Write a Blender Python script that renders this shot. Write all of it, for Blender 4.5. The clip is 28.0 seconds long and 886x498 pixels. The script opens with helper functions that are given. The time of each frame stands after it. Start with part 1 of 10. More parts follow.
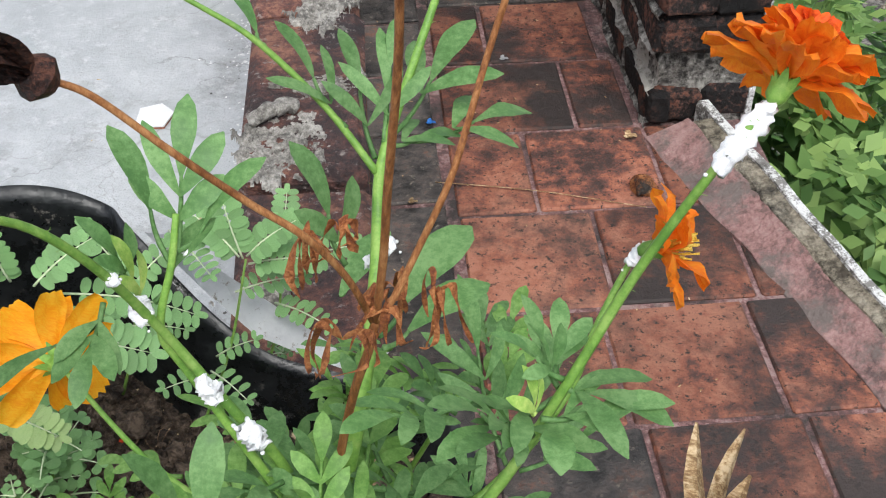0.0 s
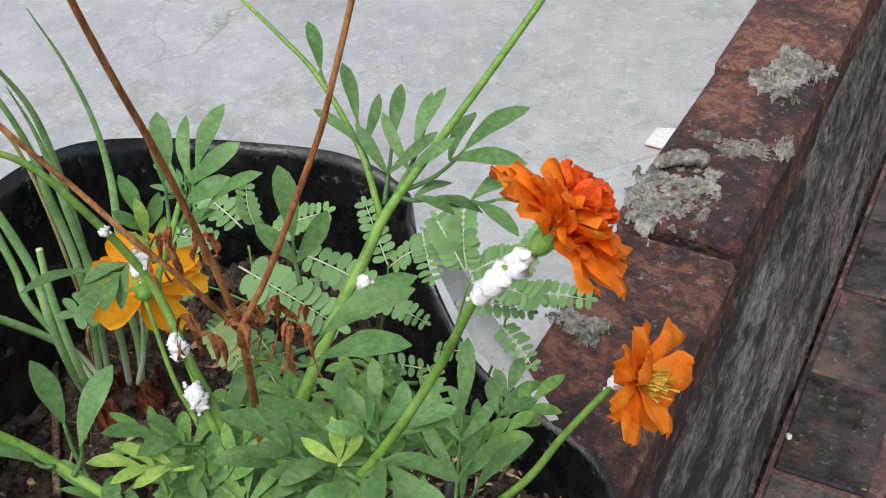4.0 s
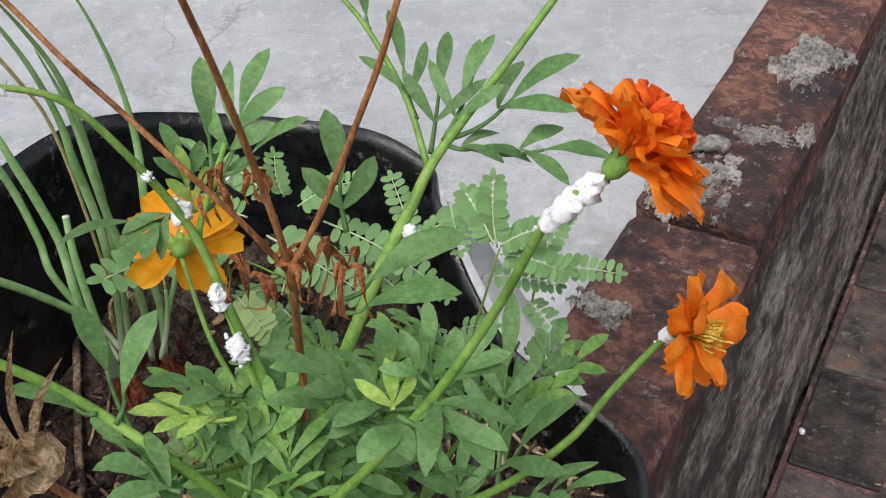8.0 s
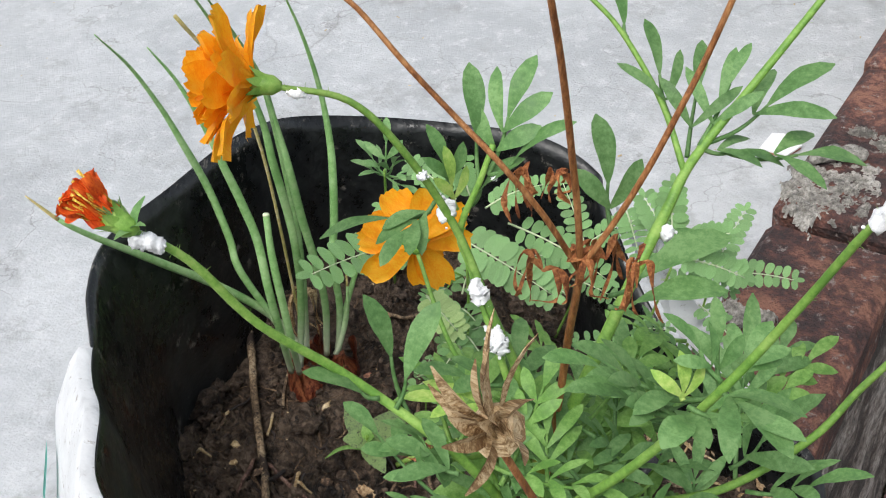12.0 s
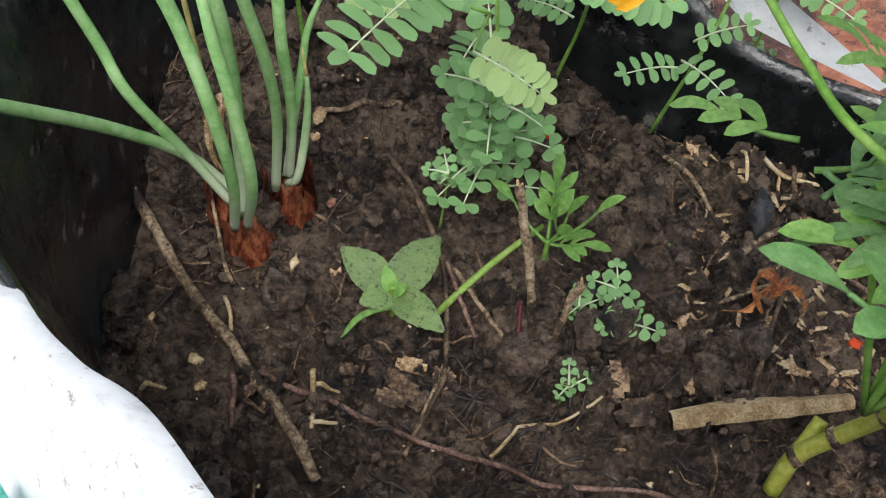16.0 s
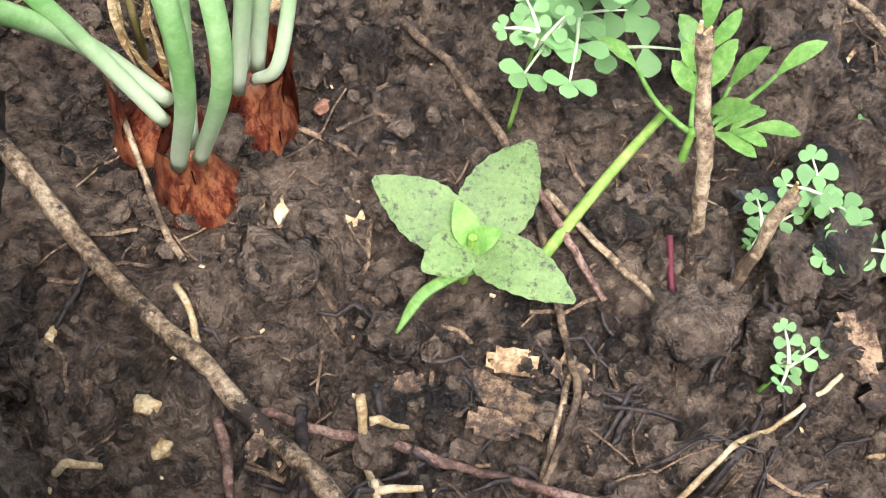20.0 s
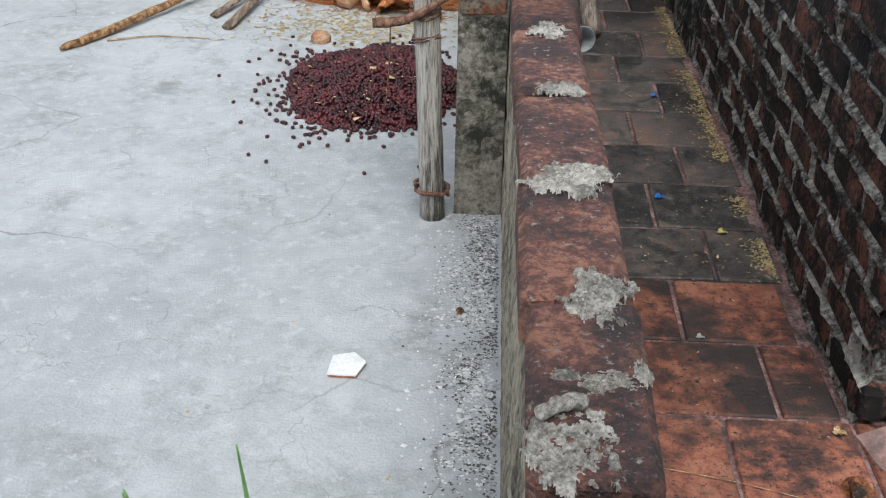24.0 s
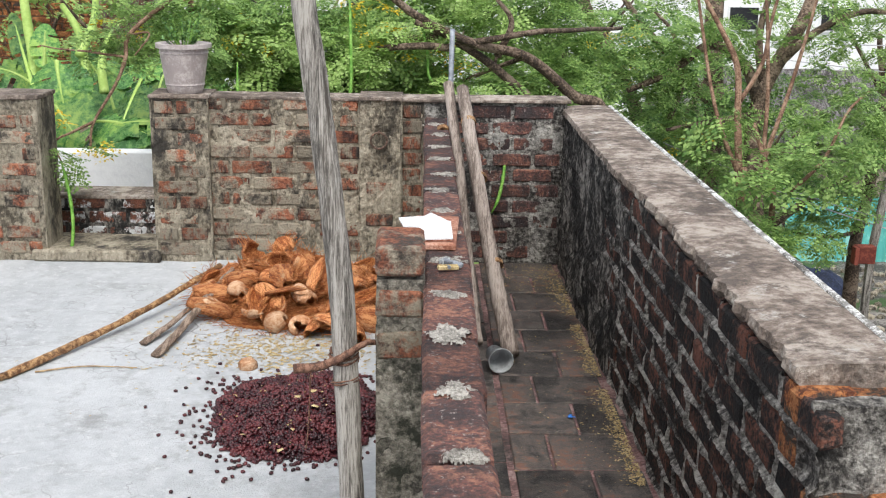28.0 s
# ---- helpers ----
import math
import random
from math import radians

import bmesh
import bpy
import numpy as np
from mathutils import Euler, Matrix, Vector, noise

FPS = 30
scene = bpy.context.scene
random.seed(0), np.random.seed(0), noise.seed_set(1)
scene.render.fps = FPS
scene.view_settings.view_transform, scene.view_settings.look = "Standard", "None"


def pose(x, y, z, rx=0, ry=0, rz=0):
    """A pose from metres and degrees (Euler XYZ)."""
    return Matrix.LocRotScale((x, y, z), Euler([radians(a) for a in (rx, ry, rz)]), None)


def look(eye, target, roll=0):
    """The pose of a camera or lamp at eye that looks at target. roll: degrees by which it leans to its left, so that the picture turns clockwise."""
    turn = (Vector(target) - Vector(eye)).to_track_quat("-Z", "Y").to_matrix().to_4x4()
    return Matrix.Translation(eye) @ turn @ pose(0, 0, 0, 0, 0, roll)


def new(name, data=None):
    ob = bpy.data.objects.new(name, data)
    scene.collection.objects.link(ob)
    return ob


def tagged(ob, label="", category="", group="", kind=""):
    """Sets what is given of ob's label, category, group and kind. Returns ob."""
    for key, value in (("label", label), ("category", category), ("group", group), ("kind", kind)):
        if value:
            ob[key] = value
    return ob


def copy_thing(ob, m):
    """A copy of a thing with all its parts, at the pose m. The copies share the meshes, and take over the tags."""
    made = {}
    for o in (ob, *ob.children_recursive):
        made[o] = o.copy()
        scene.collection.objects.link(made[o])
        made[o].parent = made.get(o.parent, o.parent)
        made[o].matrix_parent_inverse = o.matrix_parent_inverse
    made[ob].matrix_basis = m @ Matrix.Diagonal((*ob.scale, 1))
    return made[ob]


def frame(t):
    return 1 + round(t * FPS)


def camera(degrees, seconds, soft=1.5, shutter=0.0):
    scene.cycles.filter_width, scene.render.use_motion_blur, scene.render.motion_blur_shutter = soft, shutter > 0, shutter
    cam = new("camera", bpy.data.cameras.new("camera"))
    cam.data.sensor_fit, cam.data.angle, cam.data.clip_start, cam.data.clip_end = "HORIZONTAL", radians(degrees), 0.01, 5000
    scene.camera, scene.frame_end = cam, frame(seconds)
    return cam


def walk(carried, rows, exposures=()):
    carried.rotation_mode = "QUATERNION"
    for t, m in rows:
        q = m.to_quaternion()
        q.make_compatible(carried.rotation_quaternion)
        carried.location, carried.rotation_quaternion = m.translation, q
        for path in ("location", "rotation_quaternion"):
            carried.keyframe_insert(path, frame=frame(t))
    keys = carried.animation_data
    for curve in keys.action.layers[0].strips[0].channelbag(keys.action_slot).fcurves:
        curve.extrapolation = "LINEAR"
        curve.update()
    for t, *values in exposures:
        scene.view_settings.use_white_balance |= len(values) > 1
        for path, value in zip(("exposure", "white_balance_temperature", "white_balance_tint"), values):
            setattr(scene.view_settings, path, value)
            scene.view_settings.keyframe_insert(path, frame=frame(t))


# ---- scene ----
cam = camera(42.81, 28.0, 1.1)
PATH = [
    (0, (0.1217, 0.4822, 1.4292), (0.1869, 1.2297, 0.7682), -0.18),
    (0.5, (0.1396, 0.4549, 1.4371), (0.1618, 1.2232, 0.7974), -2.54),
    (1, (0.2257, 0.4347, 1.4440), (0.1147, 1.1988, 0.8085), -3.90),
    (1.5, (0.2653, 0.4415, 1.4484), (0.0254, 1.1858, 0.8250), -3.67),
    (2, (0.2890, 0.4507, 1.4612), (-0.0102, 1.1780, 0.8435), -3.63),
    (2.5, (0.2977, 0.4597, 1.4544), (-0.0211, 1.1702, 0.8271), -2.54),
    (4.5, (0.2978, 0.5150, 1.4410), (-0.1112, 1.1768, 0.8128), -4.88),
    (5, (0.2892, 0.5142, 1.4284), (-0.1172, 1.1738, 0.7961), -4.47),
    (5.5, (0.2875, 0.5067, 1.4282), (-0.1176, 1.1631, 0.7918), -4.55),
    (6, (0.2908, 0.5007, 1.4314), (-0.1119, 1.1603, 0.7968), -4.92),
    (6.5, (0.2919, 0.4967, 1.4325), (-0.1073, 1.1636, 0.8034), -4.40),
    (7, (0.2913, 0.4935, 1.4326), (-0.1057, 1.1631, 0.8049), -4.30),
    (7.5, (0.2887, 0.4955, 1.4312), (-0.1078, 1.1652, 0.8032), -4.19),
    (8, (0.2864, 0.4967, 1.4299), (-0.1137, 1.1645, 0.8023), -4.32),
    (8.5, (0.2761, 0.5006, 1.4307), (-0.1138, 1.1649, 0.7929), -4.16),
    (9, (0.2471, 0.4994, 1.4309), (-0.1578, 1.1530, 0.7914), -5.29),
    (9.5, (0.2311, 0.4962, 1.4244), (-0.1828, 1.1268, 0.7680), -5.84),
    (10, (0.2308, 0.4980, 1.4297), (-0.2083, 1.1164, 0.7780), -7.02),
    (10.5, (0.2285, 0.4816, 1.4394), (-0.2300, 1.1145, 0.8154), -7.59),
    (11, (0.2301, 0.4653, 1.4412), (-0.2336, 1.0950, 0.8178), -7.03),
    (11.5, (0.2403, 0.4520, 1.4437), (-0.2200, 1.0903, 0.8267), -6.34),
    (13.5, (0.2096, 0.4555, 1.4200), (-0.1933, 1.1110, 0.7813), -4.54),
    (14, (0.1636, 0.4586, 1.4047), (-0.1801, 1.1168, 0.7349), -2.90),
    (14.5, (0.1085, 0.4729, 1.3884), (-0.1914, 1.1335, 0.7001), -3.15),
    (15, (0.0562, 0.4976, 1.3691), (-0.2213, 1.1386, 0.6535), -3.69),
    (15.5, (0.0350, 0.5111, 1.3428), (-0.1956, 1.1436, 0.6034), -6.03),
    (16, (0.0042, 0.5405, 1.2997), (-0.1458, 1.1475, 0.5192), -6.09),
    (16.5, (-0.0157, 0.5465, 1.2639), (-0.1023, 1.1550, 0.4750), -4.37),
    (17, (-0.0176, 0.5383, 1.2366), (-0.0815, 1.1639, 0.4591), -4.80),
    (17.5, (-0.0279, 0.5459, 1.2159), (-0.0906, 1.1496, 0.4211), -5.74),
    (18, (-0.0351, 0.5677, 1.1989), (-0.0949, 1.1693, 0.4024), -6.53),
    (18.5, (-0.0488, 0.5944, 1.1789), (-0.0953, 1.1780, 0.3682), -5.23),
    (19, (-0.0596, 0.6145, 1.1675), (-0.0943, 1.1847, 0.3467), -5.04),
    (19.5, (-0.0764, 0.6394, 1.1594), (-0.0918, 1.1984, 0.3303), -3.38),
    (20, (-0.0863, 0.6544, 1.1524), (-0.1063, 1.2088, 0.3204), -3.21),
    (20.5, (-0.0852, 0.6532, 1.1938), (-0.1329, 1.2392, 0.3849), -4.94),
    (21, (-0.0845, 0.6268, 1.2486), (-0.1287, 1.2577, 0.4741), -4.07),
    (21.5, (-0.0839, 0.5980, 1.2831), (-0.1258, 1.2545, 0.5300), -3.24),
    (22, (-0.0827, 0.5748, 1.3165), (-0.1236, 1.2873, 0.6160), -1.85),
    (22.5, (-0.0795, 0.5610, 1.3405), (-0.0950, 1.3440, 0.7180), -0.60),
    (24.5, (-0.0398, 0.5636, 1.4672), (-0.0758, 1.4474, 1.0008), 1.34),
    (25, (-0.0310, 0.5572, 1.4869), (-0.0649, 1.4539, 1.0455), 0.78),
    (25.5, (-0.0212, 0.5503, 1.5161), (-0.0498, 1.4633, 1.1092), 0.75),
    (26, (-0.0165, 0.5423, 1.5528), (-0.0267, 1.4745, 1.1912), 1.00),
    (26.5, (-0.0097, 0.5252, 1.5851), (-0.0094, 1.4733, 1.2673), 1.09),
    (27, (-0.0034, 0.5175, 1.6037), (0.0093, 1.4763, 1.3200), 1.19),
    (27.5, (-0.0069, 0.5195, 1.6127), (0.0123, 1.4834, 1.3474), 1.18),
    (28, (-0.0050, 0.5202, 1.6092), (0.0137, 1.4869, 1.3541), 0.91),
]
walk(cam, [(t, look(eye, target, roll)) for t, eye, target, roll in PATH],
     exposures=[(0, 0.72, 6250, 9), (2, 0.60, 6100, 8), (5, 0.40, 6500, 12), (8, 0.42, 6450, 12), (11, 0.68, 6350, 10), (14, 0.66, 6550, 9), (15, 0.70, 6250, 9), (16, 0.90, 6250, 9), (17, 1.70, 6250, 9), (18, 1.62, 6150, 10), (19, 1.62, 6150, 11), (20, 2.3, 6150, 12),
                (21, 2.7, 6100, 13), (22, 2.35, 6150, 11), (22.5, 2.1, 6150, 10), (24.5, 0.08, 6150, 5), (25, -0.12, 6150, 5), (26, 0.25, 6300, 7), (28, 0.80, 6400, 9)])

# ---- daylight: thin overcast, sun high behind cloud ----
world = bpy.data.worlds.new("world")
scene.world = world
world.use_nodes = True
wn = world.node_tree
wn.nodes.clear()
sky = wn.nodes.new("ShaderNodeTexSky")
sky.sky_type = "NISHITA"
sky.sun_disc = False
sky.sun_elevation, sky.sun_rotation = radians(58), radians(200)
sky.air_density, sky.dust_density, sky.ozone_density = 1.0, 3.0, 1.0
wbg = wn.nodes.new("ShaderNodeBackground")
wbg.inputs["Strength"].default_value = 0.13
whsv = wn.nodes.new("ShaderNodeHueSaturation")
whsv.inputs["Saturation"].default_value = 0.35
wout = wn.nodes.new("ShaderNodeOutputWorld")
wn.links.new(sky.outputs["Color"], whsv.inputs["Color"])
wn.links.new(whsv.outputs["Color"], wbg.inputs["Color"])
wn.links.new(wbg.outputs["Background"], wout.inputs["Surface"])
sun_data = bpy.data.lights.new("sun", "SUN")
sun_data.energy, sun_data.angle, sun_data.color = 1.3, radians(25), (1.0, 0.96, 0.9)
sun = new("sun", sun_data)
sun.matrix_world = look((0, 0, 0), (-0.18, 0.5, -0.85))


# ---- materials ----
def nodes_of(name):
    m = bpy.data.materials.new(name)
    m.use_nodes = True
    nt = m.node_tree
    return m, nt, nt.nodes["Principled BSDF"]


def surface(name, stops, scale=6.0, detail=6.0, rough=0.8, bump=0.3, bump_scale=60.0, patch=None, specks=None,
            stretch=(1, 1, 1), spec=0.35, metal=0.0, thin=0.0, vary=0.0, rough_vary=0.15, depth=0.01):
    """stops: [(position, colour)] over a noise of the given scale; patch and specks: (colour, scale, from, to) laid over it;
    vary: how much the brightness differs from piece to piece; thin: light let through from behind."""
    m, nt, bsdf = nodes_of(name)
    link = nt.links.new
    tc = nt.nodes.new("ShaderNodeTexCoord")
    info = nt.nodes.new("ShaderNodeObjectInfo")
    shift = nt.nodes.new("ShaderNodeVectorMath")
    shift.operation = "MULTIPLY_ADD"
    shift.inputs[1].default_value = stretch
    spread = nt.nodes.new("ShaderNodeMath")
    spread.operation = "MULTIPLY"
    spread.inputs[1].default_value = 37.0
    link(info.outputs["Random"], spread.inputs[0])
    link(tc.outputs["Object"], shift.inputs[0])
    link(spread.outputs[0], shift.inputs[2])

    def noise_at(s, d=6.0, r=0.6):
        n = nt.nodes.new("ShaderNodeTexNoise")
        n.inputs["Scale"].default_value, n.inputs["Detail"].default_value, n.inputs["Roughness"].default_value = s, d, r
        link(shift.outputs[0], n.inputs["Vector"])
        return n.outputs["Fac"]

    ramp = nt.nodes.new("ShaderNodeValToRGB")
    el = ramp.color_ramp.elements
    while len(el) < len(stops):
        el.new(0.5)
    for e, (p, c) in zip(el, stops):
        e.position, e.color = p, (*c, 1)
    # two scales of noise together, spread over the whole ramp
    both = nt.nodes.new("ShaderNodeMath")
    both.operation = "MULTIPLY_ADD"
    both.inputs[1].default_value = 0.55
    half = nt.nodes.new("ShaderNodeMath")
    half.operation = "MULTIPLY"
    half.inputs[1].default_value = 0.45
    link(noise_at(scale * 7.3, 8, 0.75), both.inputs[0])
    link(noise_at(scale, detail), half.inputs[0])
    link(half.outputs[0], both.inputs[2])
    wide = nt.nodes.new("ShaderNodeMapRange")
    wide.inputs["From Min"].default_value, wide.inputs["From Max"].default_value = 0.41, 0.59
    link(both.outputs[0], wide.inputs["Value"])
    base = wide.outputs[0]
    link(base, ramp.inputs["Fac"])
    colour = ramp.outputs["Color"]
    for lay in (patch, specks):
        if not lay:
            continue
        c, s, lo, hi = lay
        lo, hi = 0.5 + (lo - 0.5) * 0.6, 0.5 + (hi - 0.5) * 0.6
        rng = nt.nodes.new("ShaderNodeMapRange")
        rng.inputs["From Min"].default_value, rng.inputs["From Max"].default_value = lo, hi
        link(noise_at(s, 8.0, 0.76), rng.inputs["Value"])
        mix = nt.nodes.new("ShaderNodeMix")
        mix.data_type = "RGBA"
        link(rng.outputs[0], mix.inputs["Factor"])
        link(colour, mix.inputs["A"])
        mix.inputs["B"].default_value = (*c, 1)
        colour = mix.outputs["Result"]
    if vary:
        hs = nt.nodes.new("ShaderNodeHueSaturation")
        rng = nt.nodes.new("ShaderNodeMapRange")
        rng.inputs["To Min"].default_value, rng.inputs["To Max"].default_value = 1 - vary, 1 + vary
        link(info.outputs["Random"], rng.inputs["Value"])
        link(rng.outputs[0], hs.inputs["Value"])
        link(colour, hs.inputs["Color"])
        colour = hs.outputs["Color"]
    link(colour, bsdf.inputs["Base Color"])
    rr = nt.nodes.new("ShaderNodeMapRange")
    rr.inputs["To Min"].default_value, rr.inputs["To Max"].default_value = max(0.05, rough - rough_vary), min(1, rough + rough_vary)
    link(base, rr.inputs["Value"])
    link(rr.outputs[0], bsdf.inputs["Roughness"])
    bsdf.inputs["Specular IOR Level"].default_value = spec
    bsdf.inputs["Metallic"].default_value = metal
    if bump:
        b = nt.nodes.new("ShaderNodeBump")
        b.inputs["Strength"].default_value, b.inputs["Distance"].default_value = bump, min(depth * 2, 2.2 / bump_scale)
        link(noise_at(bump_scale, 5.0, 0.62), b.inputs["Height"])
        link(b.outputs["Normal"], bsdf.inputs["Normal"])
    if thin:
        tr = nt.nodes.new("ShaderNodeBsdfTranslucent")
        link(colour, tr.inputs["Color"])
        mx = nt.nodes.new("ShaderNodeMixShader")
        mx.inputs["Fac"].default_value = thin
        link(bsdf.outputs[0], mx.inputs[1])
        link(tr.outputs[0], mx.inputs[2])
        link(mx.outputs[0], nt.nodes["Material Output"].inputs["Surface"])
    return m


def cracks(m, scale, width, colour, strength=0.8, warp=0.25):
    """Fine wandering cracks over a material."""
    nt = m.node_tree
    bsdf = nt.nodes["Principled BSDF"]
    tc = nt.nodes.new("ShaderNodeTexCoord")
    n = nt.nodes.new("ShaderNodeTexNoise")
    n.inputs["Scale"].default_value, n.inputs["Detail"].default_value = scale * 1.6, 6
    mixv = nt.nodes.new("ShaderNodeVectorMath")
    mixv.operation = "MULTIPLY_ADD"
    mixv.inputs[1].default_value = (warp, warp, warp)
    nt.links.new(tc.outputs["Object"], n.inputs["Vector"])
    nt.links.new(n.outputs["Color"], mixv.inputs[0])
    nt.links.new(tc.outputs["Object"], mixv.inputs[2])
    v = nt.nodes.new("ShaderNodeTexVoronoi")
    v.feature = "DISTANCE_TO_EDGE"
    v.inputs["Scale"].default_value = scale
    nt.links.new(mixv.outputs[0], v.inputs["Vector"])
    gate = nt.nodes.new("ShaderNodeTexNoise")
    gate.inputs["Scale"].default_value, gate.inputs["Detail"].default_value = scale * 0.7, 3
    nt.links.new(tc.outputs["Object"], gate.inputs["Vector"])
    g = nt.nodes.new("ShaderNodeMapRange")
    g.inputs["From Min"].default_value, g.inputs["From Max"].default_value = 0.45, 0.6
    nt.links.new(gate.outputs["Fac"], g.inputs["Value"])
    r = nt.nodes.new("ShaderNodeMapRange")
    r.inputs["From Min"].default_value, r.inputs["From Max"].default_value = 0.0, width
    r.inputs["To Min"].default_value, r.inputs["To Max"].default_value = strength, 0.0
    nt.links.new(v.outputs["Distance"], r.inputs["Value"])
    mul = nt.nodes.new("ShaderNodeMath")
    mul.operation = "MULTIPLY"
    nt.links.new(r.outputs[0], mul.inputs[0])
    nt.links.new(g.outputs[0], mul.inputs[1])
    mix = nt.nodes.new("ShaderNodeMix")
    mix.data_type = "RGBA"
    old = bsdf.inputs["Base Color"].links[0].from_socket
    nt.links.new(mul.outputs[0], mix.inputs["Factor"])
    nt.links.new(old, mix.inputs["A"])
    mix.inputs["B"].default_value = (*colour, 1)
    nt.links.new(mix.outputs["Result"], bsdf.inputs["Base Color"])


CEMENT = surface("terrace_cement", [(0.0, (0.375, 0.392, 0.405)), (0.5, (0.44, 0.458, 0.472)), (1.0, (0.505, 0.523, 0.538))], 1.3, 10, 0.8, 0.55, 120,
                 patch=((0.30, 0.305, 0.305), 3.6, 0.54, 0.78), specks=((0.56, 0.572, 0.582), 26, 0.56, 0.80), depth=0.004)
cracks(CEMENT, 3.4, 0.012, (0.24, 0.235, 0.23), 0.75, 0.4)
cracks(CEMENT, 8.0, 0.022, (0.30, 0.30, 0.30), 0.4, 0.3)
cracks(CEMENT, 1.1, 0.006, (0.22, 0.215, 0.21), 0.9, 0.5)
BRICK = surface("weathered_red_brick", [(0.1, (0.045, 0.030, 0.029)), (0.4, (0.105, 0.056, 0.050)), (0.65, (0.17, 0.077, 0.062)), (0.95, (0.33, 0.16, 0.11))],
                9, 10, 0.85, 0.8, 130, patch=((0.045, 0.036, 0.037), 6, 0.48, 0.70), specks=((0.34, 0.29, 0.26), 70, 0.63, 0.74), vary=0.3)
BRICK_ORANGE = surface("broken_orange_brick", [(0.25, (0.12, 0.04, 0.02)), (0.5, (0.36, 0.13, 0.045)), (0.9, (0.52, 0.24, 0.10))], 10, 9, 0.9, 0.9, 90,
                       patch=((0.05, 0.04, 0.033), 7, 0.50, 0.62), vary=0.15)
BRICK_WALL = surface("old_wall_brick", [(0.1, (0.06, 0.028, 0.022)), (0.45, (0.21, 0.078, 0.046)), (0.9, (0.38, 0.15, 0.085))], 9, 10, 0.9, 0.9, 90,
                     patch=((0.31, 0.27, 0.205), 6.5, 0.42, 0.57), specks=((0.05, 0.043, 0.036), 6, 0.52, 0.70), vary=0.35)
MORTAR = surface("lime_mortar", [(0.1, (0.17, 0.16, 0.14)), (0.45, (0.33, 0.31, 0.275)), (0.9, (0.56, 0.53, 0.48))], 20, 10, 0.95, 0.8, 110,
                 patch=((0.17, 0.16, 0.145), 34, 0.58, 0.70), vary=0.12)
PLASTER_OLD = surface("stained_grey_plaster", [(0.05, (0.09, 0.076, 0.056)), (0.4, (0.27, 0.235, 0.175)), (0.95, (0.46, 0.41, 0.32))], 6, 11, 0.95, 1.0, 70,
                      patch=((0.045, 0.04, 0.034), 3.5, 0.53, 0.70), stretch=(1, 1, 0.6))
PLASTER_EDGE = surface("weathered_wall_side", [(0.1, (0.055, 0.046, 0.04)), (0.5, (0.19, 0.165, 0.145)), (0.9, (0.36, 0.33, 0.30))], 7, 11, 0.95, 1.0, 50,
                       patch=((0.05, 0.044, 0.04), 6, 0.50, 0.66), stretch=(1, 0.7, 1.3))
PLASTER_MOSS = surface("mossy_dark_render", [(0.05, (0.06, 0.055, 0.045)), (0.4, (0.20, 0.182, 0.15)), (0.95, (0.40, 0.37, 0.31))], 7, 11, 0.95, 1.0, 70,
                       patch=((0.04, 0.042, 0.03), 6, 0.52, 0.68))
BLACK_WALL = surface("blackened_plaster", [(0.1, (0.010, 0.010, 0.010)), (0.42, (0.030, 0.028, 0.026)), (0.62, (0.10, 0.093, 0.085)), (0.92, (0.32, 0.30, 0.27))],
                     7, 11, 0.95, 1.0, 50, patch=((0.012, 0.011, 0.011), 5, 0.52, 0.70), stretch=(1, 1, 0.55))
BLACK_BRICK = surface("sooty_brick", [(0.3, (0.012, 0.010, 0.010)), (0.55, (0.075, 0.044, 0.036)), (0.8, (0.19, 0.080, 0.055))], 9, 9, 0.95, 0.8, 70,
                      patch=((0.012, 0.011, 0.011), 5, 0.46, 0.66), vary=0.3)
BLACK_MORTAR = surface("sooty_mortar", [(0.1, (0.03, 0.027, 0.025)), (0.4, (0.165, 0.155, 0.14)), (0.85, (0.46, 0.44, 0.40))], 7, 10, 0.95, 1.0, 80,
                       patch=((0.03, 0.028, 0.026), 3, 0.58, 0.72))
COPING = surface("wall_coping_cement", [(0.1, (0.10, 0.078, 0.064)), (0.5, (0.25, 0.20, 0.165)), (0.9, (0.46, 0.40, 0.345))], 3.0, 11, 0.9, 0.8, 60,
                 patch=((0.13, 0.105, 0.088), 10, 0.55, 0.72), specks=((0.52, 0.49, 0.45), 9, 0.62, 0.76))
WHITEWASH = surface("flaking_whitewash", [(0.35, (0.25, 0.24, 0.22)), (0.5, (0.6, 0.59, 0.57)), (0.7, (0.78, 0.78, 0.76))], 20, 9, 0.9, 0.6, 120,
                    patch=((0.12, 0.11, 0.1), 18, 0.54, 0.66))
TILE = surface("terracotta_tile", [(0.05, (0.05, 0.032, 0.027)), (0.35, (0.15, 0.062, 0.045)), (0.6, (0.285, 0.102, 0.060)), (0.95, (0.38, 0.165, 0.105))],
               3.2, 11, 0.6, 0.4, 120, patch=((0.045, 0.034, 0.030), 2.4, 0.42, 0.64), specks=((0.028, 0.023, 0.02), 75, 0.60, 0.68), vary=0.3, spec=0.45)
TILE_DARK = surface("dark_terracotta_tile", [(0.05, (0.024, 0.022, 0.020)), (0.4, (0.075, 0.066, 0.060)), (0.75, (0.13, 0.105, 0.092)), (1.0, (0.21, 0.11, 0.08))],
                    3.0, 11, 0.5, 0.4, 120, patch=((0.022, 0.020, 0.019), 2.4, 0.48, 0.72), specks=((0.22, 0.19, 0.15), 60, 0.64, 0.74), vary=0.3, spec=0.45)
